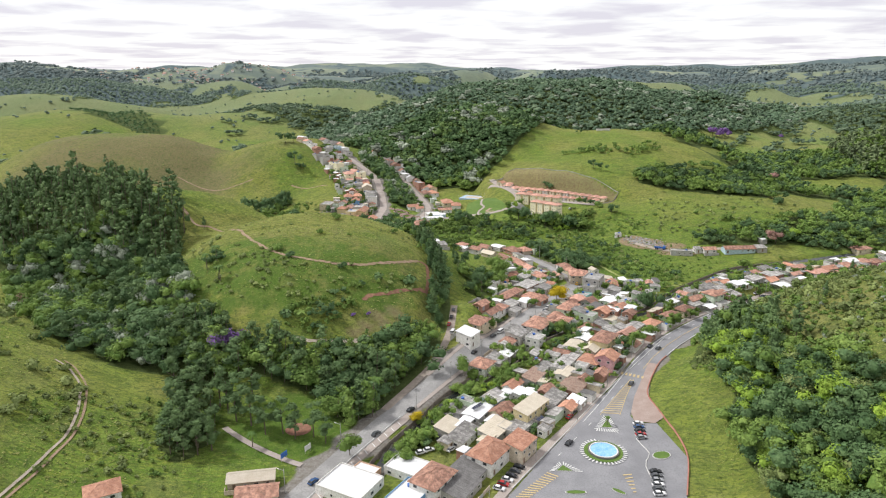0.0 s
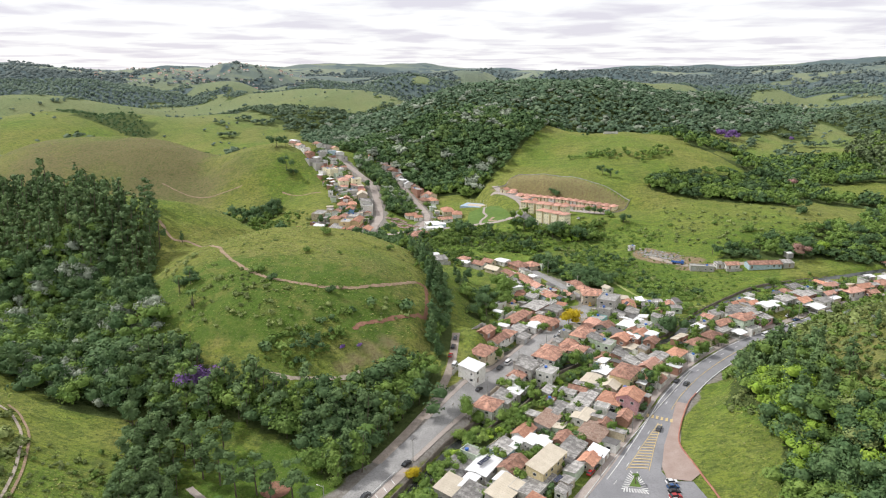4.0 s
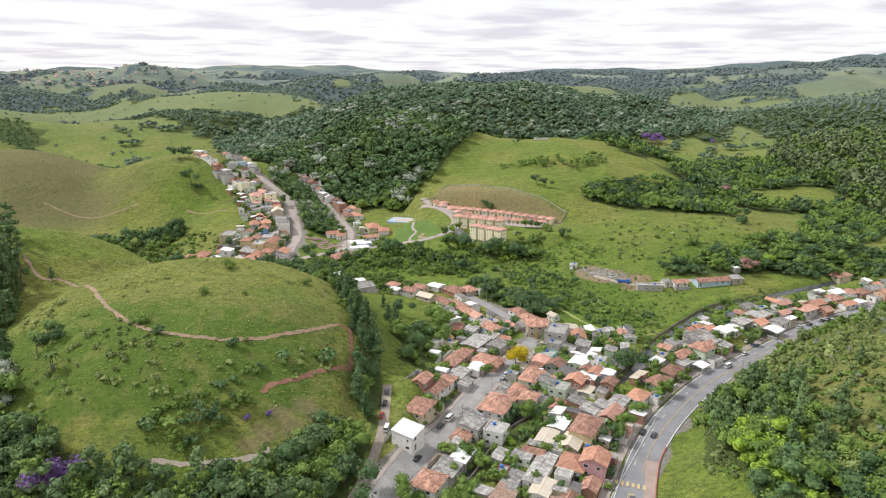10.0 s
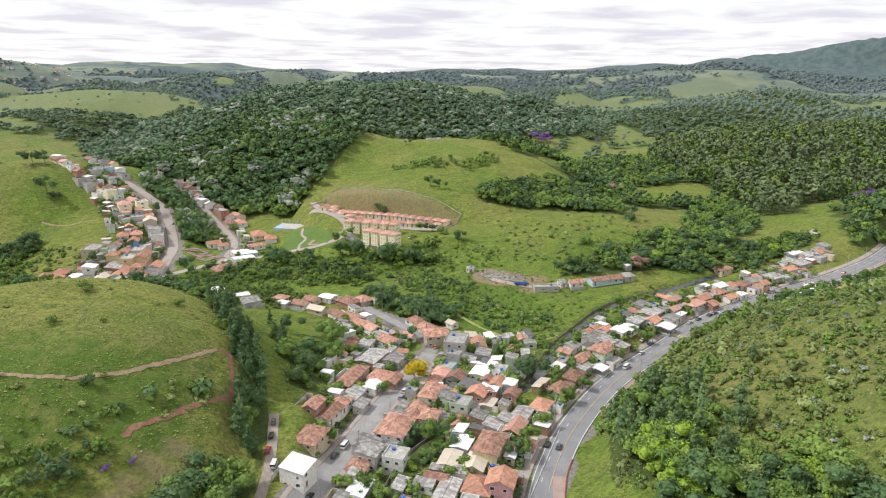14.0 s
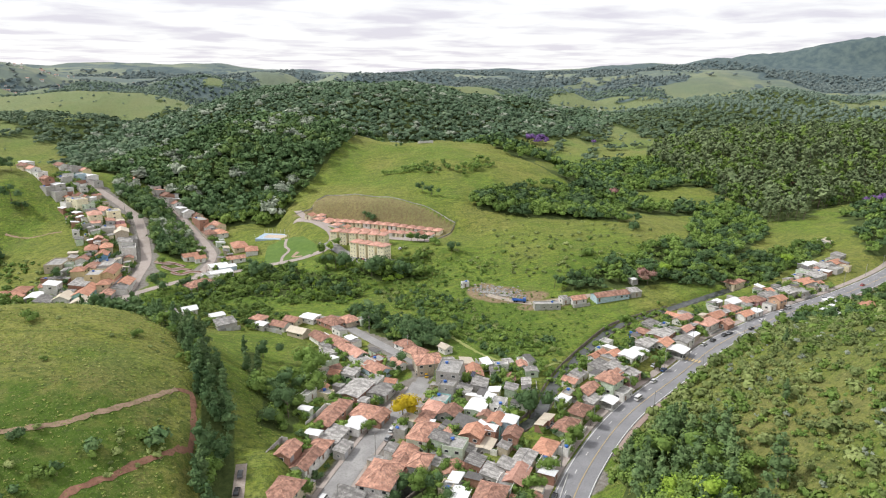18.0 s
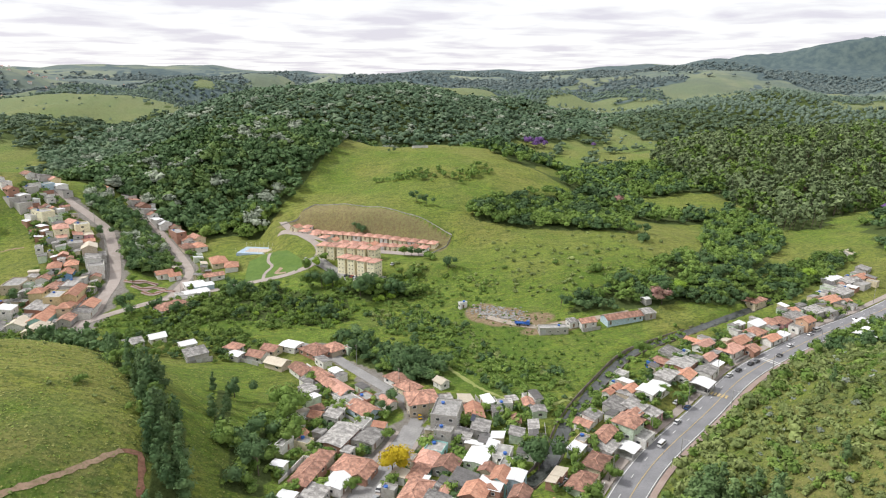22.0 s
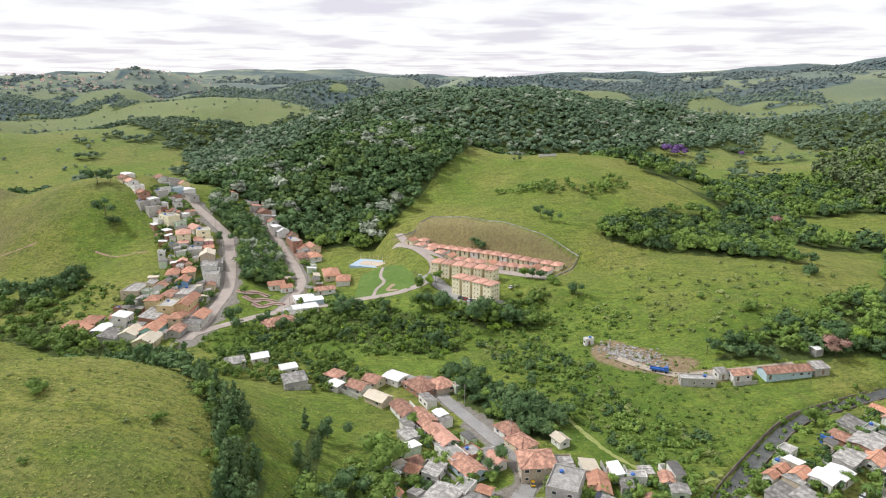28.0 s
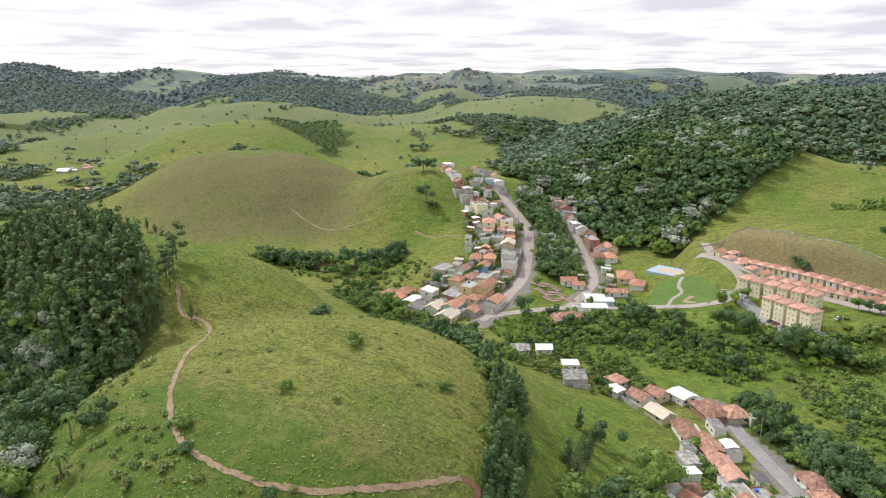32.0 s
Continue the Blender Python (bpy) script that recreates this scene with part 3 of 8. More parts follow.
    # stronger haze in the colour: skyline woods and fields turn blue-grey
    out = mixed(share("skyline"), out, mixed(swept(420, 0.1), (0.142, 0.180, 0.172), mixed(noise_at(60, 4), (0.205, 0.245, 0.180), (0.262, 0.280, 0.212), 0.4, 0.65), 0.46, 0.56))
    # far woods and mountains take a dark blue tint, haze put into colour
    out = mixed(summed(share("hazy_wooded"), noise_at(70, 5, 0.7), 0.6), out, mixed(noise_at(28, 4), (0.080, 0.114, 0.122), (0.120, 0.158, 0.150), 0.4, 0.62), 0.75, 0.95)
    ln.new(out, bsdf.inputs["Base Color"])
    bp = nt.new("ShaderNodeBump")
    bp.inputs["Strength"].default_value, bp.inputs["Distance"].default_value = 1.0, 1.0
    ln.new(tuft, bp.inputs["Height"])
    ln.new(bp.outputs[0], bsdf.inputs["Normal"])
    return m


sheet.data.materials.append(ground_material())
tagged(sheet, "rolling green and straw-coloured pasture land with bare earth patches", "ground", kind="structure")


def ribbon(line, width, lift, side=0.0, start=0, end=None, name="road", mat=None, label="", category="road", across=4, parent=None, ragged=0.0):
    """A strip that lies on the ground along a line, side metres to its right."""
    line = line[start:end]
    t = np.gradient(line[:, :2], axis=0)
    t /= np.linalg.norm(t, axis=1)[:, None] + 1e-9
    right = np.stack([t[:, 1], -t[:, 0]], -1)
    cols = []
    uneven = np.random.default_rng(len(line)).uniform(-ragged, ragged, (across + 1, len(line), 1)) * width
    for k in range(across + 1):
        p = line[:, :2] + right * (side + width * (k / across - 0.5) + uneven[k])
        cols.append(np.stack([p[:, 0], p[:, 1], height(p[:, 0], p[:, 1]) + lift], -1))
    v = np.stack(cols, 1).reshape(-1, 3)
    ob = new(name, mesh_from(name, v, grid_faces(len(line), across + 1)[:, ::-1]))
    ob.data.materials.append(mat)
    if parent:
        ob.parent = parent
    else:
        tagged(ob, label, category, kind="structure")
    return ob


def patch(shape, lift, name, mat, label="", category="pavement", gap=3.0, level=None, parent=None):
    """A polygon laid on the ground."""
    bm = bmesh.new()
    vs = [bm.verts.new((x, y, 0)) for x, y in shape]
    bm.faces.new(vs)
    bmesh.ops.triangulate(bm, faces=bm.faces[:])
    for _ in range(7):
        long = [e for e in bm.edges if e.calc_length() > gap]
        if not long:
            break
        bmesh.ops.subdivide_edges(bm, edges=long, cuts=1)
        bmesh.ops.triangulate(bm, faces=[f for f in bm.faces if len(f.verts) > 3])
    for v in bm.verts:
        v.co.z = (float(height(v.co.x, v.co.y)) if level is None else level) + lift
    bmesh.ops.recalc_face_normals(bm, faces=bm.faces[:])
    if sum(f.normal.z for f in bm.faces) < 0:
        bmesh.ops.reverse_faces(bm, faces=bm.faces[:])
    me = bpy.data.meshes.new(name)
    bm.to_mesh(me)
    bm.free()
    me.materials.append(mat)
    ob = new(name, me)
    if parent:
        ob.parent = parent
    else:
        tagged(ob, label, category, kind="structure")
    return ob


LM = len(MAIN)
main_road = ribbon(MAIN, 11.5, 0.16, mat=ASPHALT, name="main_road", label="grey asphalt main road curving along the valley")
ribbon(LEFT, 8.0, 0.16, end=BEND + 1, mat=OLD_ASPHALT, name="side_street", label="pale worn asphalt street between the houses")
ribbon(LEFT, 5.4, 0.16, start=BEND, mat=OLD_ASPHALT, name="side_street_end", label="narrow grey street among the last houses")
track = ribbon(TRACK, 3.6, 0.18, mat=GRAVEL, name="dirt_road", label="bare brown dirt road beside the pine row")
upper_street = ribbon(UPPER, 6.4, 0.16, mat=COBBLE, name="upper_street", label="steep paved street climbing between houses")
east_street = ribbon(EAST, 5.2, 0.16, mat=COBBLE, name="east_street", label="narrow paved street below the wood")
link_road = ribbon(LINK, 6, 0.19, mat=COBBLE, name="link_road", label="light paved road past the small park")


# ---- plants ----
rng = np.random.default_rng(5)


def turn_rows(a):
    """Rotation matrices about z."""
    c, s, o = np.cos(a), np.sin(a), np.zeros_like(a)
    return np.stack([np.stack([c, -s, o], -1), np.stack([s, c, o], -1), np.stack([o, o, o + 1], -1)], -2)


def leaf_sprays(centres, normals, size, r):
    """Small leaf clumps that face roughly along the normals."""
    n = len(centres)
    normals = normals + r.normal(0, 0.45, (n, 3))
    normals /= np.linalg.norm(normals, axis=1)[:, None]
    side = np.cross(normals, r.normal(0, 1, (n, 3)))
    side /= np.linalg.norm(side, axis=1)[:, None] + 1e-9
    up = np.cross(normals, side)
    s = (size * r.uniform(0.6, 1.4, n))[:, None]
    v = np.stack([centres - side * s, centres + side * s * 0.6 - up * s * 0.9, centres + side * s * 0.5 + up * s * 0.8 + normals * s * 0.2], 1)
    return v.reshape(-1, 3), np.arange(n)[:, None] * 3 + [0, 1, 2]


def lobe():
    """A rounded clump: an icosahedron without its underside."""
    ring = [(math.cos(k * 1.2566 + o) * 0.894, math.sin(k * 1.2566 + o) * 0.894, z) for o, z in ((0, 0.447), (0.6283, -0.447)) for k in range(5)]
    f = []
    for k in range(5):
        n = (k + 1) % 5
        f += [(0, 1 + k, 1 + n), (1 + k, 6 + k, 1 + n), (1 + n, 6 + k, 6 + n)]
    return np.array([(0, 0, 1.0)] + ring), np.array(f)


LOBE_V, LOBE_F = lobe()


def crown(kind, count, seed, lobes=9, leafy=1.0):
    """A crown of unit height with its foot at z = 0, as arrays: lobes of leaf clumps with gaps between them."""
    r = np.random.default_rng(seed)
    if kind == "speck":
        k = 2
        mid = np.stack([r.normal(0, 0.2, k), r.normal(0, 0.2, k), r.uniform(0.35, 0.62, k)], -1)
        rad = r.uniform(0.30, 0.42, k)
    elif kind == "tiny":
        k = 4
        mid = np.stack([r.normal(0, 0.22, k), r.normal(0, 0.22, k), r.uniform(0.40, 0.74, k)], -1)
        rad = r.uniform(0.22, 0.33, k)
    elif kind == "broad":
        k = r.integers(6, 10)
        mid = np.stack([r.normal(0, 0.24, k), r.normal(0, 0.24, k), r.uniform(0.42, 0.80, k)], -1)
        rad = r.uniform(0.17, 0.29, k)
    elif kind == "pine":
        k = 9
        z = np.linspace(0.28, 0.96, k)
        mid = np.stack([r.normal(0, 0.045, k), r.normal(0, 0.045, k), z], -1)
        rad = 0.17 * (1.12 - z) ** 0.6 * r.uniform(0.75, 1.25, k)
    elif kind == "tall":
        k = 8
        mid = np.stack([r.normal(0, 0.085, k), r.normal(0, 0.085, k), np.linspace(0.40, 0.93, k) + r.uniform(-.05, .05, k)], -1)[r.permutation(k)]
        rad = r.uniform(0.075, 0.115, k)
    else:   # bush or tuft
        k = r.integers(4, 7)
        mid = np.stack([r.normal(0, 0.34, k), r.normal(0, 0.34, k), r.uniform(0.2, 0.6, k)], -1)
        rad = r.uniform(0.28, 0.44, k)
    lv, lf = [], []
    for m, q in zip(mid[:lobes], rad[:lobes]):
        lf.append(LOBE_F + 11 * len(lv))
        lv.append(m + LOBE_V @ turn_rows(r.uniform(0, 6.28, 1))[0] * q * r.uniform(0.58, 1.0, (11, 1)) * [1, 1, 0.9])
    pick = r.choice(min(lobes, len(mid)), count, p=rad[:lobes] ** 2 / (rad[:lobes] ** 2).sum())
    d = r.normal(0, 1, (count, 3))
    d[:, 2] = np.where(d[:, 2] < -0.2, -d[:, 2], d[:, 2])
    d /= np.linalg.norm(d, axis=1)[:, None]
    depth = r.uniform(0.74, 1.22, count)[:, None]
    pos = mid[pick] + d * rad[pick][:, None] * depth * [1, 1, 0.9]
    area = {"broad": 0.92, "tiny": 0.6, "speck": 0.5, "pine": 0.50, "tall": 0.46, "bush": 1.2, "tuft": 1.2}[kind] * leafy
    v, f = leaf_sprays(pos, d + [0, 0, 0.25], area / math.sqrt(max(count, 14)), r)
    if kind == "tuft":
        return v, f
    return np.concatenate(lv + [v]), np.concatenate(lf + [f + 11 * len(lv)])


def trunk(h, r0, seed, limbs=4):
    """A tapered, slightly bent trunk with limbs, as arrays."""
    r = np.random.default_rng(seed)
    vs, fs = [], []

    def tube(a, b, ra, rb):
        a, b = np.array(a, float), np.array(b, float)
        d = (b - a) / np.linalg.norm(b - a)
        u = np.cross(d, [0.3, 0.9, 0.2])
        u /= np.linalg.norm(u)
        w = np.cross(d, u)
        k = len(vs) * 6 * 2
        ring = [math.cos(t) * u + math.sin(t) * w for t in np.linspace(0, 2 * math.pi, 7)[:6]]
        o = sum(len(x) for x in vs)
        vs.append(np.array([a + q * ra for q in ring] + [b + q * rb for q in ring]))
        for m in range(6):
            n = (m + 1) % 6
            fs.extend([(o + m, o + n, o + 6 + n), (o + m, o + 6 + n, o + 6 + m)])

    bend = r.normal(0, 0.03, 2) * h
    mid = (bend[0], bend[1], h * 0.5)
    tube((0, 0, -0.4), mid, r0, r0 * 0.75)
    top = (bend[0] * 1.3, bend[1] * 0.7, h)
    tube(mid, top, r0 * 0.75, r0 * 0.3)
    for k in range(limbs):
        a = 6.283 * k / limbs + r.uniform(-0.5, 0.5)
        z = h * r.uniform(0.5, 0.8)
        reach = h * r.uniform(0.16, 0.26)
        tube((bend[0], bend[1], z), (bend[0] + math.cos(a) * reach, bend[1] + math.sin(a) * reach, z + reach * 0.9), r0 * 0.4, r0 * 0.15)
    return np.concatenate(vs), np.array(fs)


FAR = {k: [crown(k, n, 40 + s, 5 if k in ("tiny", "tall", "speck") else 9 if k == "pine" else 6) for s in range(7)] for k, n in (("broad", 60), ("pine", 40), ("tall", 34), ("bush", 20), ("tiny", 10), ("speck", 3))}
MID = {k: [crown(k, n, 70 + s) for s in range(6)] for k, n in (("broad", 170), ("pine", 120), ("tall", 100), ("bush", 54), ("tuft", 12))}
FINE = {k: [crown(k, n, 90 + s) for s in range(6)] for k, n in (("broad", 420), ("pine", 260), ("tall", 230), ("bush", 120))}


def stand(name, places, sizes, kind, mat, label, fine=False, widen=1.0, stems=False, category="woodland", sink=0.12, heights=None):
    """A wood, thicket or scrub that nobody could count: one object."""
    places = np.asarray(places, float)
    n = len(places)
    if not n:
        return None
    z = height(places[:, 0], places[:, 1]) if heights is None else heights
    kinds = (FAR, MID, FINE)[int(fine)][kind]
    pick = rng.integers(0, len(kinds), n)
    vs, fs, tones, count = [], [], [], 0
    tone = np.clip(rng.normal(0, 0.38, n) + 0.3 * wave(places[:, 0], places[:, 1], 38, 3), -1, 1) * {"tiny": 0.5, "speck": 0.3, "tuft": 0.5}.get(kind, 0.8)
    rot = turn_rows(rng.uniform(0, 6.283, n))
    wide = rng.uniform(0.85, 1.2, n) * widen
    for k, (v, f) in enumerate(kinds):
        idx = np.where(pick == k)[0]
        if not len(idx):
            continue
        p = np.einsum("nij,vj->nvi", rot[idx], v)
        p = p * (sizes[idx][:, None, None] * (1 if kind != "tuft" else 0.9) * np.stack([wide[idx], wide[idx], np.full(len(idx), 0.55 if kind == "tuft" else 1.0)], -1)[:, None, :])
        p = p + np.stack([places[idx, 0], places[idx, 1], z[idx] - sink * sizes[idx]], -1)[:, None, :]
        m = len(v)
        vs.append(p.reshape(-1, 3))
        tones.append(np.repeat(tone[idx], m))
        fs.append((f[None] + (np.arange(len(idx)) * m)[:, None, None] + count).reshape(-1, 3))
        count += m * len(idx)
    ob = new(name, mesh_from(name, np.concatenate(vs), np.concatenate(fs), smooth=kind != "tuft"))
    ob.data.materials.append(mat)
    ob.data.attributes.new("tone", "FLOAT", "POINT").data.foreach_set("value", np.concatenate(tones).astype(np.float32))
    tagged(ob, label, category, kind="stuff")
    if stems:
        sv, sf = trunk(1.0, 0.014, 3, 0)
        p = sv[None] * sizes[:, None, None] * [1, 1, 0.8] + np.stack([places[:, 0], places[:, 1], z], -1)[:, None, :]
        st = new(name + "_trunks", mesh_from(name, p.reshape(-1, 3), (sf[None] + (np.arange(n) * len(sv))[:, None, None]).reshape(-1, 3)))
        st.data.materials.append(BARK)
        tagged(st, "slender bare trunks under the crowns", "woodland", kind="stuff")
    return ob


CLEARINGS = [(440, 705, 58, 40, 12), (560, 960, 22, 34, 0), (545, 600, 50, 18, 20), (-97, 273, 5, 5, 0), (-224, 335, 5, 5, 0), (-68, 234, 22, 20, 0), (330, 560, 30, 8, 30), (300, 720, 26, 12, 40)]     # open glades: middle, half axes, turn


def open_glade(x, y):
    out = np.zeros(np.shape(x), bool)
    for cx, cy, a, b, turn in CLEARINGS:
        c, n = math.cos(radians(turn)), math.sin(radians(turn))
        u, v = (x - cx) * c + (y - cy) * n, -(x - cx) * n + (y - cy) * c
        out |= np.hypot(u / a, v / b) + 0.15 * wave(x, y, 17, 6) < 1
    return out


def scatter(shape, gap, jitter=0.45, thin=0.0, size=None, seed=0, wobble=0.0):
    """Points spread unevenly in a polygon."""
    xs, ys = [p[0] for p in shape], [p[1] for p in shape]
    gx, gy = np.meshgrid(np.arange(min(xs), max(xs), gap), np.arange(min(ys), max(ys), gap))
    r = np.random.default_rng(seed + 11)
    x = gx.ravel() + r.uniform(-jitter, jitter, gx.size) * gap
    y = gy.ravel() + r.uniform(-jitter, jitter, gx.size) * gap
    keep = inside(x + wobble * wave(x, y, 30, 2), y + wobble * wave(x, y, 26, 5), shape)
    keep &= ~open_glade(x, y)
    if thin:
        keep &= r.uniform(0, 1, len(x)) + 0.35 * wave(x, y, gap * 9, 4) > thin
    for line, _, width in ROADS:
        d, _ = near_line(x, y, line)
        keep &= d > width / 2 + 2.2
    return np.stack([x[keep], y[keep]], -1)


WOODS = []


def wood(name, shape, gap, low, high, kind, mat, label, seed=0, thin=0.0, fine=False, widen=1.0, stems=False, category="woodland", wobble=3.0, mix=()):
    p = scatter(shape, gap, thin=thin, seed=seed, wobble=wobble)
    if thin < 0.3 and high > 6:
        WOODS.append(shape)
    r = np.random.default_rng(seed)
    s = low + (high - low) * r.uniform(0, 1, len(p)) ** 1.25
    s *= np.where(r.uniform(0, 1, len(p)) < 0.07, 1.28, 1.0)
    u = np.random.default_rng(seed + 1).uniform(0, 1, len(p))
    u = np.clip(u + 0.3 * wave(p[:, 0], p[:, 1], 48, 1 + seed % 5), 0, 0.999)     # kinds grow in patches
    lo = 0.0
    for share, kind2, mat2, tall, label2 in mix:
        sel = (u >= lo) & (u < lo + share)
        lo += share
        stand(name, p[sel], s[sel] * tall, kind2, mat2, label2, fine, widen, stems, category)
    sel = u >= lo
    stand(name, p[sel], s[sel], kind, mat, label, fine, widen, stems, category)


# woods near the path
wood("valley_wood", [(-100, 256), (-78, 260), (-56, 248), (-38, 228), (-22, 245), (-8, 274), (-1, 300), (-8, 302), (-30, 276), (-64, 270), (-85, 276), (-105, 288), (-125, 300), (-130, 285)],
     3.7, 10, 17, "tall", PINE_LEAF, "dense stand of tall slender green trees at the mound's foot", 1, fine=2, widen=1.15, stems=True,
     mix=((0.22, "broad", LEAF, 0.65, "mid-green broadleaf trees in the stand"), (0.3, "pine", LEAF, 0.95, "pointed green trees in the stand"), (0.12, "broad", DARK_LEAF, 0.8, "dark broadleaf trees in the stand")))
wood("hollow_wood", [(-130, 285), (-122, 300), (-140, 330), (-172, 378), (-200, 400), (-235, 380), (-262, 370), (-240, 345), (-200, 300), (-168, 276), (-146, 262), (-118, 262)],
     5.0, 7, 13, "broad", LEAF, "mixed green wood in the hollow", 2, fine=2,
     mix=((0.3, "broad", DARK_LEAF, 1.1, "dark green broadleaf trees in the hollow"), (0.15, "tall", PINE_LEAF, 1.5, "tall thin trees in the hollow"), (0.15, "broad", GREY_LEAF, 0.9, "pale silvery trees in the hollow")))
wood("pine_wood", [(-158, 372), (-164, 405), (-185, 425), (-225, 445), (-290, 470), (-345, 440), (-300, 380), (-262, 365), (-205, 378)],
     6.0, 12, 23, "tall", PINE_LEAF, "dark pine plantation on the ridge", 3, fine=True, stems=True, widen=0.9,
     mix=((0.5, "pine", PINE_LEAF, 1.0, "dark pointed pines on the ridge"), (0.08, "broad", LEAF, 0.6, "broadleaf trees among the pines")))
wood("foreground_scrub", [(-112, 245), (-140, 238), (-150, 215), (-118, 160), (-88, 185), (-92, 205), (-108, 214), (-112, 236)], 3.8, 0.8, 2.6, "bush", SCRUB_LEAF, "low grey-green scrub on the open slope", 4, thin=0.4, fine=True,
     mix=((0.3, "bush", LEAF, 1.0, "low green scrub on the open slope"),))
wood("slope_edge_trees", [(-128, 284), (-112, 248), (-104, 210), (-92, 200), (-86, 214), (-94, 236), (-100, 256), (-118, 290)], 4.6, 8, 15, "tall", PINE_LEAF, "tall pines along the edge of the slope", 48, fine=2, widen=1.2, stems=True, mix=((0.25, "broad", LEAF, 0.6, "broadleaf trees along the slope's edge"),))
wood("slope_scrub", [(-140, 238), (-262, 370), (-290, 250), (-180, 120), (-120, 160)], 7, 1.5, 4.5, "bush", SCRUB_LEAF, "scattered low shrubs on the pasture slope", 5, thin=0.62, fine=True)
wood("mound_scrub", [(-150, 330), (-110, 296), (-40, 298), (-12, 318), (-14, 346), (-45, 324), (-75, 320), (-105, 342), (-135, 370)], 4.0, 0.7, 2.6, "bush", SCRUB_LEAF, "low shrubs dotted over the mound's flank", 6, thin=0.5, fine=True)
wood("mound_top_tufts", [(-130, 375), (-80, 335), (-20, 360), (-15, 400), (-60, 450), (-120, 440)], 8, 0.5, 1.4, "bush", SCRUB_LEAF, "rough tufts on the mound's top", 7, thin=0.6)
wood("mound_thicket", [(-74, 282), (-60, 297), (-46, 303.5), (-36, 311), (-22, 322), (-12, 330), (-14, 334), (-30, 322), (-44, 311), (-60, 303), (-80, 290)], 3.4, 1.8, 4.6, "bush", LEAF, "thicket along the red cutting", 8, thin=0.3, fine=True, mix=((0.35, "bush", DARK_LEAF, 1.2, "dark bushes along the red cutting"),))
wood("cutting_bushes", [(-66, 280), (-50, 290), (-43, 297), (-47, 300), (-60, 294), (-72, 284)], 3.2, 2.5, 5, "broad", LEAF, "bushy young trees below the cutting", 36, fine=True, mix=((0.4, "broad", DARK_LEAF, 1.0, "dark young trees below the cutting"),))
wood("pine_row", [(-6, 316), (2, 300), (3, 332), (2, 366), (-4, 388), (-16, 412), (-28, 426), (-34, 420), (-20, 398), (-10, 376), (-7, 345)], 4.4, 8, 15, "pine", DARK_LEAF, "row of dark trees down the mound's side", 9, fine=2, mix=((0.25, "broad", LEAF, 0.6, "bushy green trees in the row"), (0.3, "pine", PINE_LEAF, 1.0, "slender pines in the row")))
wood("north_row", [(-28, 426), (-36, 446), (-62, 474), (-92, 492), (-100, 480), (-70, 462), (-44, 432)], 5.2, 6, 12, "pine", DARK_LEAF, "dark trees along the mound's back", 10, fine=True, mix=((0.45, "broad", DARK_LEAF, 0.8, "bushy trees behind the mound"),))
wood("strip_trees", [(11, 352), (22, 350), (30, 372), (40, 402), (34, 414), (22, 384), (14, 372)], 5.4, 5, 10, "broad", LEAF, "trees between the meadow strip and the gardens", 11, fine=2, mix=((0.25, "broad", DARK_LEAF, 1.1, "dark trees by the gardens"), (0.3, "bush", LEAF, 0.5, "bushes by the gardens"),))
wood("strip_row", [(10, 380), (15, 380), (14, 424), (8, 424)], 5.5, 6, 11, "pine", PINE_LEAF, "thin row of young pines on the meadow strip", 12, fine=2)
wood("canal_thicket", [(-22, 206), (-14, 204), (6, 236), (24, 262), (50, 294), (78, 318), (74, 326), (44, 306), (24, 282), (0, 250)], 3.8, 3, 7, "broad", LEAF, "lush green thicket along the canal", 13, thin=0.25, fine=2, mix=((0.3, "bush", BRIGHT_LEAF, 0.6, "bright green shrubs by the canal"),))
BELT_MIX = ((0.3, "bush", BRIGHT_LEAF, 0.5, "bright shrubs in the belt"), (0.15, "broad", DARK_LEAF, 1.1, "dark trees in the belt"), (0.15, "bush", LEAF, 0.6, "green bushes in the belt"))
wood("north_belt", [(-30, 552), (20, 563), (39, 564), (53, 540), (76, 524), (74, 500), (54, 499), (31, 512), (5, 520), (-28, 508)], 4.0, 3.0, 7, "broad", LEAF, "green belt of trees below the estate", 14, thin=0.12, fine=True, wobble=5, mix=BELT_MIX)
wood("belt_trees", [(64, 545), (76, 526), (90, 518), (118, 522), (124, 549), (108, 540), (88, 540)], 4.4, 5, 10, "broad", LEAF, "clump of mixed trees below the apartment blocks", 34, fine=True, mix=BELT_MIX)
wood("belt_scrub", [(-60, 545), (40, 566), (80, 545), (130, 560), (164, 516), (157, 494), (138, 505), (110, 512), (60, 492), (20, 500), (-40, 496)], 3.6, 0.9, 3.0, "bush", LEAF, "low lush scrub in the damp hollow", 35, thin=0.35, fine=True, wobble=6)
wood("garden_wood", [(58, 472), (73, 480), (92, 452), (106, 432), (98, 418), (86, 426), (68, 450)], 4.6, 5, 10, "broad", DARK_LEAF, "dark trees behind the last houses", 15, fine=2, mix=((0.4, "broad", LEAF, 0.9, "mid-green trees behind the last houses"),))
wood("meadow_scrub", [(80, 506), (112, 512), (128, 474), (140, 440), (156, 412), (146, 388), (124, 400), (104, 436), (92, 470)], 2.7, 1.0, 3.4, "bush", LEAF, "band of lush scrub through the wet meadow", 16, thin=0.3, fine=True, mix=((0.25, "bush", SCRUB_LEAF, 0.8, "olive scrub in the wet meadow"), (0.2, "bush", DARK_LEAF, 1.1, "dark bushes in the wet meadow")))
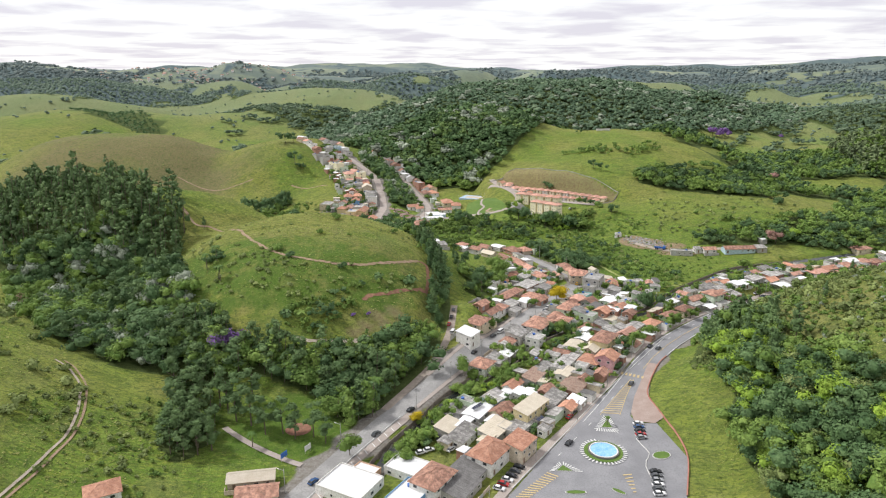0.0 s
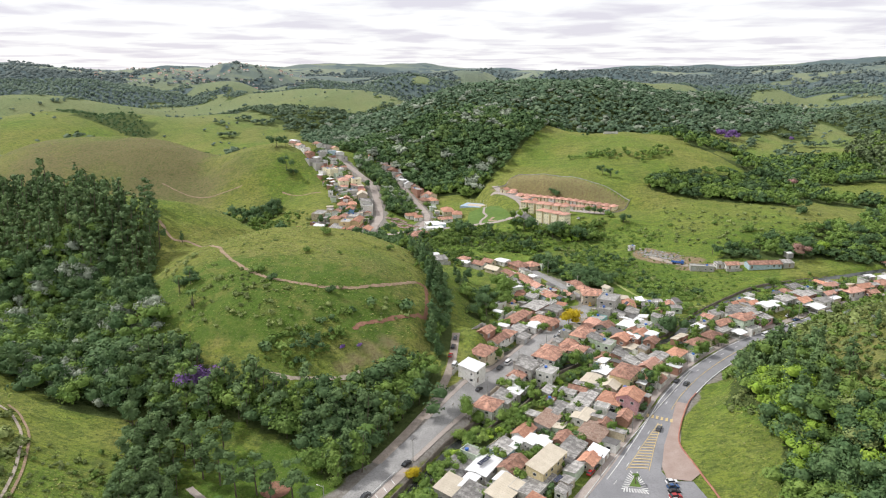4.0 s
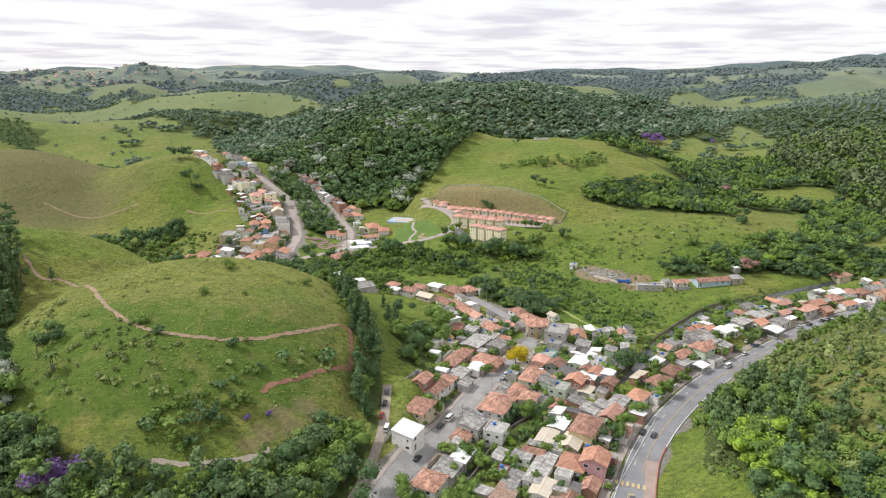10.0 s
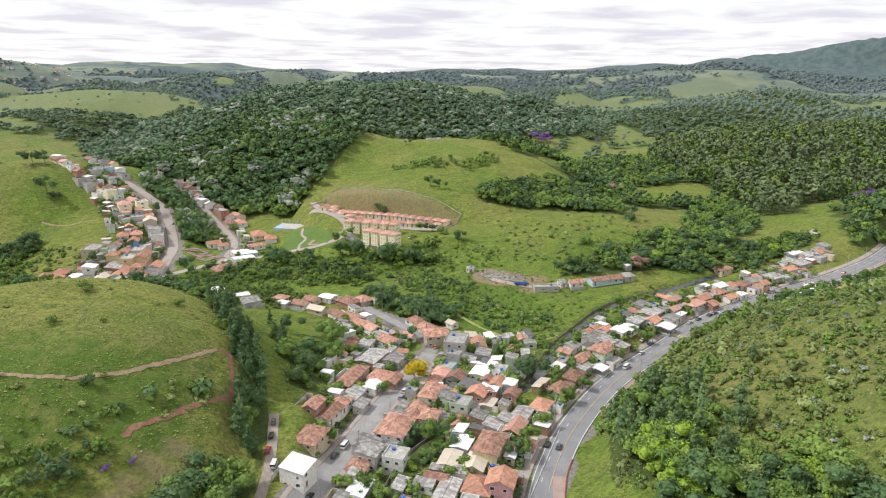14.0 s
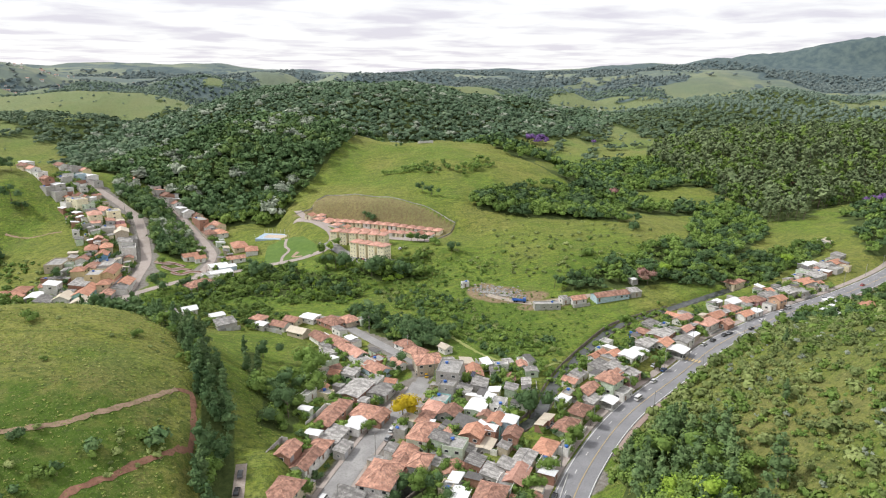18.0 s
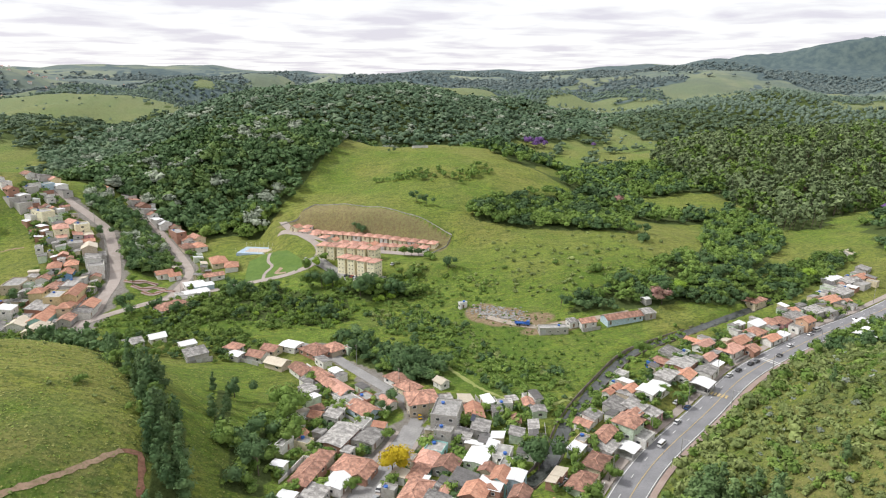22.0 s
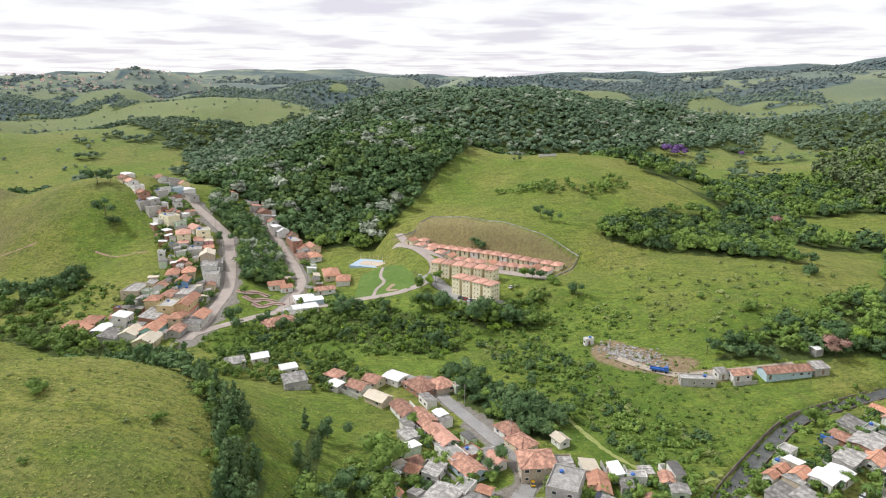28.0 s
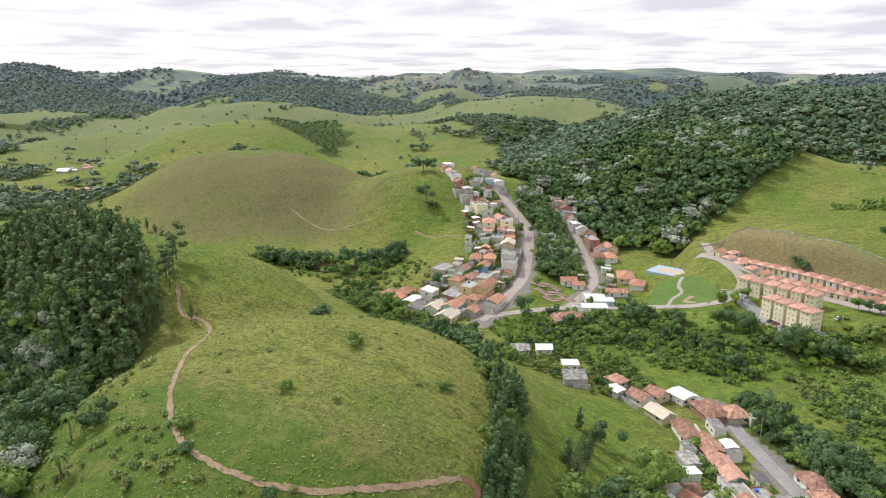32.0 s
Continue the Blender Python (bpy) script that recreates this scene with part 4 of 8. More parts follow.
wood("meadow_tussocks", [(112, 512), (160, 500), (196, 440), (176, 410), (150, 396), (128, 470)], 4.2, 0.6, 1.6, "bush", LEAF, "low lush tussocks in the wet meadow", 46, thin=0.4)
wood("canal_bank_scrub", [(125, 356), (140, 380), (190, 424), (240, 444), (240, 436), (200, 416), (150, 372), (130, 352)], 4.5, 1.5, 4, "bush", LEAF, "green scrub along the canal bank", 17, thin=0.3, fine=True)
wood("street_wood", [(-82, 672), (-60, 652), (-50, 600), (-36, 596), (-26, 610), (-30, 648), (-50, 680), (-70, 712), (-95, 730)], 4.4, 6, 11, "broad", DARK_LEAF, "dark wood between the two upper streets", 18, fine=True, mix=((0.03, "broad", GREY_LEAF, 0.9, "silvery trees between the streets"), (0.4, "broad", FOREST_LEAF, 0.95, "mid-green trees between the streets")))
wood("forest", [(-130, 815), (-100, 760), (-60, 722), (-44, 696), (-8, 672), (34, 670), (52, 700), (74, 735), (112, 812), (150, 900), (260, 1100), (100, 1130), (-120, 1050), (-190, 960)],
     7.7, 8, 14, "broad", DARK_LEAF, "dense dark forest over the hill", 19, widen=1.12, mix=((0.05, "broad", GREY_LEAF, 1.0, "silvery-leaved forest trees"), (0.3, "broad", FOREST_LEAF, 1.0, "mid-green forest trees")))
wood("forest_edge", [(-8, 668), (34, 664), (52, 694), (40, 700), (0, 690), (-40, 704)], 5, 6, 11, "broad", LEAF, "forest edge behind the sports court", 20, fine=True)
wood("pasture_wood", [(184, 606), (186, 622), (246, 648), (300, 660), (322, 620), (284, 566), (272, 580), (222, 590)], 5.6, 6, 12, "broad", LEAF, "clump of dense green woodland on the pasture", 21, fine=True, wobble=7, thin=0.05, mix=((0.35, "broad", DARK_LEAF, 1.0, "dark trees of the pasture woodland"),))
wood("pasture_hedge", [(120, 700), (150, 690), (190, 660), (250, 690), (240, 700), (190, 690), (150, 715)], 7, 4, 8, "broad", LEAF, "broken row of trees across the pasture", 22, thin=0.3)
wood("pasture_scrub", [(110, 560), (150, 570), (200, 600), (280, 560), (320, 520), (240, 470), (160, 500)], 6, 0.8, 2.8, "bush", SCRUB_LEAF, "small shrubs on the pasture", 23, thin=0.6)
wood("valley_edge_wood", [(190, 470), (240, 462), (300, 475), (340, 500), (420, 560), (480, 640), (460, 700), (380, 600), (320, 530), (260, 500), (210, 486)], 6, 5, 10, "broad", LEAF, "trees along the valley edge", 24, thin=0.18, fine=True, mix=((0.3, "broad", DARK_LEAF, 1.1, "dark trees along the valley edge"),))
wood("right_wood", [(330, 640), (420, 640), (500, 700), (560, 780), (520, 900), (380, 980), (260, 900), (262, 730), (300, 670)], 7.5, 7, 12, "broad", LEAF, "mixed woodland past the pasture", 25, thin=0.15, mix=((0.35, "broad", DARK_LEAF, 1.1, "dark trees past the pasture"),))
wood("eucalyptus_wood", [(455, 600), (480, 585), (560, 610), (720, 650), (1000, 760), (1050, 1000), (800, 1080), (560, 960), (500, 830), (470, 700)], 8.4, 17, 25, "tall", EUCALYPT, "tall eucalyptus plantation", 26, thin=0.08, widen=1.1, stems=True, mix=((0.3, "tall", LEAF, 0.95, "green eucalyptus crowns"),))
wood("far_right_wood", [(440, 480), (560, 520), (700, 560), (760, 640), (560, 640), (500, 560)], 8, 6, 11, "broad", LEAF, "trees beyond the road's end", 27, thin=0.15, mix=((0.3, "broad", DARK_LEAF, 1.1, "dark trees beyond the road's end"),))
wood("brown_hill_wood", [(-255, 596), (-190, 590), (-150, 612), (-140, 600), (-155, 572), (-190, 576), (-250, 580)], 5.5, 7, 13, "broad", DARK_LEAF, "trees at the brown hill's foot", 28, fine=True, thin=0.1, mix=((0.45, "broad", LEAF, 0.8, "lighter trees at the brown hill's foot"),))
wood("hollow_scrub", [(-270, 560), (-150, 556), (-90, 505), (-56, 508), (-100, 566), (-150, 612), (-260, 616)], 5, 1.0, 4.2, "bush", LEAF, "mixed scrub in the hollow below the brown hill", 47, thin=0.45, mix=((0.4, "bush", SCRUB_LEAF, 0.8, "olive scrub in the hollow"),))
wood("hollow_trees", [(-150, 560), (-100, 520), (-80, 500), (-110, 500), (-170, 540)], 6, 4, 9, "broad", LEAF, "trees below the upper houses", 29, thin=0.25, fine=True)
wood("scrub_hill", [(110, 268), (128, 300), (160, 326), (200, 348), (240, 368), (280, 372), (330, 330), (300, 240), (220, 200), (150, 190), (130, 230)], 3.1, 1.0, 2.9, "bush", SCRUB_LEAF, "dense grey-green scrub over the hillside", 30, thin=0.3, fine=True, widen=1.0, mix=((0.22, "bush", LEAF, 1.0, "green shrubs on the hillside"), (0.08, "bush", GREY_LEAF, 0.8, "pale shrubs on the hillside")))
wood("hill_bushes", [(118, 280), (160, 322), (220, 352), (280, 368), (320, 320), (290, 240), (220, 205), (150, 240)], 7.5, 2.4, 5.0, "bush", SCRUB_LEAF, "large rounded olive-green bushes on the hillside", 44, thin=0.35, fine=True, mix=((0.4, "bush", LEAF, 1.0, "large green bushes on the hillside"),))
wood("hill_pines", [(112, 272), (128, 300), (146, 312), (160, 296), (152, 270), (128, 250)], 4.8, 9, 16, "pine", PINE_LEAF, "dark pines at the foot of the scrub hill", 31, fine=2, mix=((0.35, "broad", LEAF, 0.75, "dark bushy trees at the hill's foot"),))
wood("bamboo", [(118, 262), (126, 282), (140, 266), (132, 250)], 4.5, 6, 10, "broad", BRIGHT_LEAF, "bright yellow-green feathery trees", 32, fine=2)
wood("corner_wood", [(106, 186), (109, 222), (117, 236), (119, 250), (150, 244), (164, 204), (146, 160), (110, 160)], 5.4, 8, 14, "broad", LEAF, "dense broadleaf trees on the lower hill", 33, fine=2, widen=1.1, mix=((0.15, "broad", BRIGHT_LEAF, 0.8, "bright green trees on the lower hill"), (0.45, "broad", DARK_LEAF, 0.95, "dark broadleaf trees on the lower hill"), (0.12, "broad", SCRUB_LEAF, 0.7, "olive-green trees on the lower hill")))
wood("road_end_wood", [(262, 386), (305, 408), (345, 424), (375, 428), (420, 440), (486, 470), (520, 480), (500, 440), (420, 400), (340, 385), (280, 372)], 5.0, 4, 9, "broad", LEAF, "roadside trees at the foot of the scrub hill", 37, fine=True, thin=0.1, mix=((0.3, "broad", DARK_LEAF, 1.0, "dark roadside trees"), (0.3, "bush", SCRUB_LEAF, 0.6, "roadside scrub")))
wood("backyard_wood", [(234, 473), (278, 473), (339, 491), (405, 525), (440, 518), (405, 494), (372, 482), (333, 462), (285, 457)], 4.8, 4, 9, "broad", LEAF, "trees behind the last houses of the valley", 38, fine=True, thin=0.15, mix=((0.35, "broad", DARK_LEAF, 1.0, "dark trees behind the last houses"),))
wood("street_edge_scrub", [(112, 302), (128, 314), (165, 336), (205, 358), (250, 380), (262, 372), (215, 345), (170, 322), (135, 300)], 3.6, 2.0, 5.0, "bush", LEAF, "taller scrub along the road cutting", 39, fine=True, thin=0.25, mix=((0.5, "bush", SCRUB_LEAF, 1.0, "grey-green scrub along the road cutting"),))
# rough grass
def tufts(name, shape, gap, low, high, mat, label, seed, thin=0.35):
    p = scatter(shape, gap, thin=thin, seed=seed, wobble=4)
    stand(name, p, np.random.default_rng(seed).uniform(low, high, len(p)), "tuft", mat, label, fine=1, category="grass", sink=0.15)


for k, (mat, word, thin) in enumerate(((STRAW_TUFT, "straw-coloured", 0.45), (GREEN_TUFT, "green", 0.5))):
    tufts("mound_grass", [(-150, 340), (-118, 300), (-40, 292), (-10, 312), (-10, 380), (-30, 424), (-90, 470), (-150, 440), (-160, 390)], 1.9, .35, .95, mat, f"rough {word} grass tufts over the mound", 60 + k, thin)
    tufts("slope_grass", [(-140, 238), (-262, 370), (-290, 250), (-180, 110), (-105, 150), (-112, 230)], 2.2, .4, 1.1, mat, f"rough {word} grass on the pasture slope", 62 + k, thin)
    tufts("hill_grass", [(100, 200), (96, 262), (128, 302), (200, 350), (280, 374), (340, 330), (300, 230), (200, 180), (120, 180)], 2.2, .4, 1.0, mat, f"rough {word} grass on the scrub hill", 64 + k, thin)
    tufts("meadow_grass", [(60, 512), (130, 520), (160, 500), (200, 430), (140, 378), (112, 392), (98, 430)], 2.0, .3, .8, mat, f"rough {word} grass in the wet meadow", 66 + k, thin + .3 * (k == 0))
    tufts("pasture_grass", [(110, 560), (160, 585), (185, 610), (280, 570), (330, 520), (250, 468), (160, 500)], 2.4, .35, .9, mat, f"rough {word} pasture grass", 68 + k, thin)
    tufts("strip_grass", [(8, 340), (20, 345), (36, 420), (30, 470), (-20, 500), (-60, 500), (-30, 440), (-2, 400)], 2.0, .3, .8, mat, f"rough {word} grass on the meadow strip", 70 + k, thin + .2 * (k == 0))
    tufts("saddle_grass", [(-260, 420), (-150, 420), (-100, 470), (-150, 540), (-260, 540)], 2.6, .4, 1.0, mat, f"rough {word} grass on the saddle", 72 + k, thin)
    tufts("brown_hill_grass", [(-440, 700), (-300, 640), (-170, 620), (-110, 640), (-150, 740), (-320, 800)], 3.8, .4, 1.1, mat, f"rough {word} grass on the brown hill", 74 + k, thin + .1)
    tufts("upper_pasture_grass", [(60, 690), (162, 600), (200, 630), (260, 720), (240, 820), (150, 830)], 3.2, .4, 1.0, mat, f"rough {word} grass on the upper pasture", 76 + k, thin)
# distance
wood("ridge_forest", [(-120, 1050), (100, 1130), (270, 1110), (520, 1180), (820, 1400), (740, 1760), (260, 1800), (-40, 1640), (-210, 1440), (-262, 1250), (-200, 1110)], 11, 9, 15, "tiny", RIDGE_LEAF, "forest over the long ridge", 40, widen=1.3, mix=((0.04, "tiny", GREY_LEAF, 1.0, "silvery trees on the ridge"), (0.3, "tiny", HAZY_MIDDLE_LEAF, 1.0, "lighter forest on the ridge")))
wood("dark_copse", [(-798, 1310), (-743, 1380), (-620, 1340), (-503, 1180), (-460, 1060), (-587, 1090), (-700, 1200)], 10, 4, 7, "tiny", DARK_LEAF, "dark rectangular plantation on a far slope", 43)
wood("hill_foot_copse", [(-280, 800), (-160, 800), (-110, 830), (-200, 930), (-330, 960), (-420, 880)], 8, 7, 12, "tiny", DARK_LEAF, "woods behind the brown hill", 45, thin=0.1)


def wooded_far(x, y):
    """Whether far land carries wood: broad patches, more of them to the east, and strips along the gullies."""
    v = wave(x, y, 620, 12) + 0.6 * wave(x, y, 240, 14) + 0.3 * wave(x, y, 80, 15) + 0.45 * step(-100, 500, x) - 0.12
    v = v - 3 * (np.hypot((x - 560) / 260, (y - 2130) / 200) < 1) - 2 * (np.hypot((x - 1700) / 420, (y - 1900) / 260) < 1) - 2 * (np.hypot((x + 330) / 190, (y - 1900) / 160) < 1)
    v = v - 2.0 * inside(x, y, [(-1200, 700), (-420, 720), (-200, 840), (-150, 990), (-215, 1130), (-275, 1290), (-430, 1500), (-1300, 1500)]) * (wave(x, y, 130, 21) < 0.45)
    v = v + 2.0 * (np.hypot((x - 2500) / 900, (y - 2700) / 420) < 1) + 3.0 * (np.hypot((x + 1950) / 520, (y - 1760) / 300) < 1)
    gully = np.abs(wave(x, y, 330, 31) + 0.35 * wave(x, y, 90, 33)) < 0.055
    return (v > 0) | (gully & (v > -1.6))


def far_wood(lo, hi, gap, low, high, mat, label, seed, widen=1.3, kind="tiny", loose=0.0):
    """Woods, or with loose the few trees that stand about in the pastures."""
    gx, gy = np.meshgrid(np.arange(-3300, 3300, gap), np.arange(500, 3900, gap))
    r = np.random.default_rng(seed)
    x, y = gx.ravel() + r.uniform(-.5, .5, gx.size) * gap, gy.ravel() + r.uniform(-.5, .5, gx.size) * gap
    d = np.hypot(x, y - 200)
    keep = (d > lo) & (d <= hi) & (y - 200 > np.abs(x) * 0.62)
    keep &= wooded_far(x, y) if not loose else (r.uniform(0, 1, len(x)) + 0.3 * wave(x, y, 150, 9) > 1 - loose)
    near = (np.abs(x - 90) < 190) & (y < 1160) | (np.abs(x - 200) < 560) & (y < 900)
    keep &= ~near
    keep &= ~open_glade(x, y)
    for shape in WOODS:
        keep &= ~inside(x, y, shape)
    p = np.stack([x[keep], y[keep]], -1)
    stand("far_wood", p, r.uniform(low, high, len(p)), kind, mat, label, widen=widen)


far_wood(700, 1500, 13.5, 8, 14, HAZY_MIDDLE_LEAF, "far woods between pale pastures", 51)
far_wood(1500, 2300, 14, 9, 15, HAZY_FAR_LEAF, "distant woods on rolling hills", 52, 1.05, "speck")
far_wood(2300, 3250, 22, 10, 18, HAZY_SKYLINE_LEAF, "woods on the skyline hills", 53, 1.3, "speck")
far_wood(700, 1900, 38, 3, 8, HAZY_FAR_LEAF, "single trees and shrubs dotted over far pastures", 54, 1.2, "speck", loose=0.34)
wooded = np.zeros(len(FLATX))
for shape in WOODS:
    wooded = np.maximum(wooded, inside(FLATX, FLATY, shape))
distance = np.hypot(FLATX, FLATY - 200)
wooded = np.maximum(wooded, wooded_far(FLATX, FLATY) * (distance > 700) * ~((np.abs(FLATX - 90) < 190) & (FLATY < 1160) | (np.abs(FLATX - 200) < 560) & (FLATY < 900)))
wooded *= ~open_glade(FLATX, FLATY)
mountain = np.hypot((FLATX - 2600) / 900, (FLATY - 2600) / 560) < 1
# second mask: far woods and mountains that get the blue haze tint
for key, values in (("wooded", wooded), ("hazy_wooded", np.maximum(wooded_far(FLATX, FLATY), mountain) * step(1300, 2300, distance))):
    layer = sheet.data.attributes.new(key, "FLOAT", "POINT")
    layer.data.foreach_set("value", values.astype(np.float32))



# ---- building ----
class Shape:
    """Collects boxes and faces for one mesh."""

    def __init__(self):
        self.v, self.f = [], []

    def box(self, x0, y0, z0, x1, y1, z1):
        o = len(self.v)
        self.v += [(x0, y0, z0), (x1, y0, z0), (x1, y1, z0), (x0, y1, z0), (x0, y0, z1), (x1, y0, z1), (x1, y1, z1), (x0, y1, z1)]
        self.f += [tuple(o + k for k in q) for q in ((3, 2, 1, 0), (4, 5, 6, 7), (0, 1, 5, 4), (1, 2, 6, 5), (2, 3, 7, 6), (3, 0, 4, 7))]
        return self

    def slab(self, points, down):
        """A plate: a polygon given counter-clockwise from above, thick downwards."""
        o, n = len(self.v), len(points)
        self.v += [tuple(p) for p in points] + [(p[0], p[1], p[2] - down) for p in points]
        self.f.append(tuple(range(o, o + n)))
        self.f.append(tuple(o + n + k for k in reversed(range(n))))
        self.f += [(o + k, o + n + k, o + n + (k + 1) % n, o + (k + 1) % n) for k in range(n)]
        return self

    def rod(self, x, y, z0, z1, r0, r1, n=8):
        o = len(self.v)
        for z, r in ((z0, r0), (z1, r1)):
            self.v += [(x + r * math.cos(6.2832 * k / n), y + r * math.sin(6.2832 * k / n), z) for k in range(n)]
        self.f += [(o + k, o + (k + 1) % n, o + n + (k + 1) % n, o + n + k) for k in range(n)]
        self.f.append(tuple(o + n + k for k in range(n)))
        return self

    def mesh(self, name, mat):
        me = bpy.data.meshes.new(name)
        me.from_pydata(self.v, [], self.f)
        me.materials.append(mat)
        return me


def part(name, data, parent, label="", m=None, mat=None):
    """Links a Shape or mesh as one mesh object under a thing or a part."""
    ob = new(name, data.mesh(name, mat) if isinstance(data, Shape) else data)
    ob.parent = parent
    if m is not None:
        ob.matrix_basis = m
    if label:
        ob["label"] = label
    return ob


def root(name, x, y, turn, z=None, label="", category="", group=""):
    ob = new(name)
    ob.empty_display_size = 0.5
    ob.matrix_world = pose(x, y, float(height(x, y)) if z is None else z, 0, 0, turn)
    return tagged(ob, label, category, group)


def ring_frame():
    """A window frame in one piece, round an opening."""
    s = Shape()
    for y in (-.06, .05):
        s.v += [(-.54, y, -.05), (.54, y, -.05), (.54, y, 1.04), (-.54, y, 1.04), (-.44, y, .07), (.44, y, .07), (.44, y, .93), (-.44, y, .93)]
    for k in range(4):
        n = (k + 1) % 4
        s.f += [(k, n, 4 + n, 4 + k), (k, 8 + k, 8 + n, n), (4 + k, 4 + n, 12 + n, 12 + k)]
    return s


WINDOW = ring_frame().mesh("window", FRAME)
PANE = Shape().box(-.44, -.03, .07, .44, .03, .93).mesh("pane", GLASS)
DOOR_MESH = Shape().box(-.45, -.05, 0, .45, .05, 2.05).box(-.5, -.06, 0, -.45, .06, 2.1).box(.45, -.06, 0, .5, .06, 2.1).mesh("door", DOOR)
SHUTTER = Shape()     # one folded sheet of ribs
for k in range(9):
    for z in (k / 8, k / 8 + .06):
        SHUTTER.v += [(-.5, -.05 + .03 * (k % 2), z), (.5, -.05 + .03 * (k % 2), z)]
SHUTTER.f = [(2 * k, 2 * k + 1, 2 * k + 3, 2 * k + 2) for k in range(17)]
SHUTTER = SHUTTER.mesh("shutter_door", material("shutter_metal", (.34, .34, .35), (.45, .45, .46), size=1, fine=.2, rough=.5, vary=.3))
TANK = Shape().rod(0, 0, 0, 0.75, .62, .75, 12).rod(0, 0, 0.75, 0.9, .78, .5, 12).mesh("water_tank", TANK_BLUE)
PANELS = Shape().box(-.48, -.8, 0, .48, .8, .05).mesh("solar_panel", SOLAR)
ROOF_WORDS = {"TILE": "weathered clay-tile", "NEW_TILE": "bright orange clay-tile", "PALE_TILE": "pale pinkish tile", "FIBRE": "grey fibre-cement", "DARK_ROOF": "dark grey flat", "WHITE_ROOF": "white metal",
              "BEIGE_ROOF": "beige metal", "RUST_ROOF": "rusty metal", "CONCRETE": "bare concrete"}
ROOF_NAMES = {TILE: "TILE", NEW_TILE: "NEW_TILE", PALE_TILE: "PALE_TILE", FIBRE: "FIBRE", DARK_ROOF: "DARK_ROOF", WHITE_ROOF: "WHITE_ROOF", BEIGE_ROOF: "BEIGE_ROOF", RUST_ROOF: "RUST_ROOF", CONCRETE: "CONCRETE"}
house_rng = random.Random(8)
HOUSES = []      # plan of what stands, to keep sheds and trees clear of it


def roof_shape(kind, w, d, h, rise=None):
    """Roof plates over a w by d plan with its wall head at h; returns the roof and its ridge caps."""
    s, cap = Shape(), Shape()
    o = 0.55 if kind in ("hip", "gable") else 0.3
    a, b = w / 2 + o, d / 2 + o
    if kind == "hip":
        flip = b > a
        if flip:
            a, b = b, a
        up = rise or 0.42 * b
        r = a - b
        eave = h - 0.42 * o
        top = eave + up

        def q(x, y, z):
            return (-y, x, z) if flip else (x, y, z)
        s.slab([q(-a, -b, eave), q(a, -b, eave), q(r, 0, top), q(-r, 0, top)] if r > 0.3 else [q(-a, -b, eave), q(a, -b, eave), q(0, 0, top)], 0.14)
        s.slab([q(a, b, eave), q(-a, b, eave), q(-r, 0, top), q(r, 0, top)] if r > 0.3 else [q(a, b, eave), q(-a, b, eave), q(0, 0, top)], 0.14)
        s.slab([q(a, -b, eave), q(a, b, eave), q(max(r, 0), 0, top)], 0.14)
        s.slab([q(-a, b, eave), q(-a, -b, eave), q(-max(r, 0), 0, top)], 0.14)
        for x0, y0, x1, y1, z0 in ((-r, 0, r, 0, top), (r, 0, a, -b, eave), (r, 0, a, b, eave), (-r, 0, -a, -b, eave), (-r, 0, -a, b, eave)):
            if x0 == x1 and y0 == y1:
                continue
            p0, p1 = Vector(q(x0, y0, top)), Vector(q(x1, y1, z0))
            n = (p1 - p0).normalized().cross(Vector((0, 0, 1))).normalized() * 0.14
            z = Vector((0, 0, 0.09))
            cap.slab([p0 - n + z * 0.4, p1 - n + z * 0.4, p1 + z, p0 + z], 0.05)
            cap.slab([p0 + z, p1 + z, p1 + n + z * 0.4, p0 + n + z * 0.4], 0.05)
    elif kind in ("gable", "low", "canopy"):
        up = rise or (0.40 if kind == "gable" else 0.14) * b
        flip = b > a * 1.15
        if flip:
            a, b = b, a
            up = (0.40 if kind == "gable" else 0.14) * b

        def q(x, y, z):
            return (-y, x, z) if flip else (x, y, z)
        top = h + up
        s.slab([q(-a, -b, h - up * o / b), q(a, -b, h - up * o / b), q(a, 0, top), q(-a, 0, top)], 0.1)
        s.slab([q(a, b, h - up * o / b), q(-a, b, h - up * o / b), q(-a, 0, top), q(a, 0, top)], 0.1)
        n = Vector(q(0, 0.15, 0))
        p0, p1, z = Vector(q(-a, 0, top)), Vector(q(a, 0, top)), Vector((0, 0, 0.07))
        cap.slab([p0 - n, p1 - n, p1 + z, p0 + z], 0.04)
        cap.slab([p0 + z, p1 + z, p1 + n, p0 + n], 0.04)
    elif kind == "shed":
        up = 0.16 * d
        s.slab([(-a, -b, h), (a, -b, h), (a, b, h + up), (-a, b, h + up)], 0.09)
        for k in range(int(2 * a / 1.1)):     # overlapping sheets stand slightly proud
            x = -a + 0.55 + 1.1 * k
            cap.slab([(x - .05, -b - .02, h + .035), (x + .05, -b - .02, h + .035), (x + .05, b + .02, h + up + .035), (x - .05, b + .02, h + up + .035)], 0.03)
    else:
        s.slab([(-w / 2, -d / 2, h + .02), (w / 2, -d / 2, h + .02), (w / 2, d / 2, h + .02), (-w / 2, d / 2, h + .02)], 0.15)
        t, u = 0.16, 0.55
        w2, d2 = w / 2 + .04, d / 2 + .04
        cap.box(-w2, -d2, h - .1, w2, -d2 + t, h + u).box(-w2, d2 - t, h - .1, w2, d2, h + u).box(-w2, -d2 + t, h - .1, -w2 + t, d2 - t, h + u).box(w2 - t, -d2 + t, h - .1, w2, d2 - t, h + u)
    return s, cap


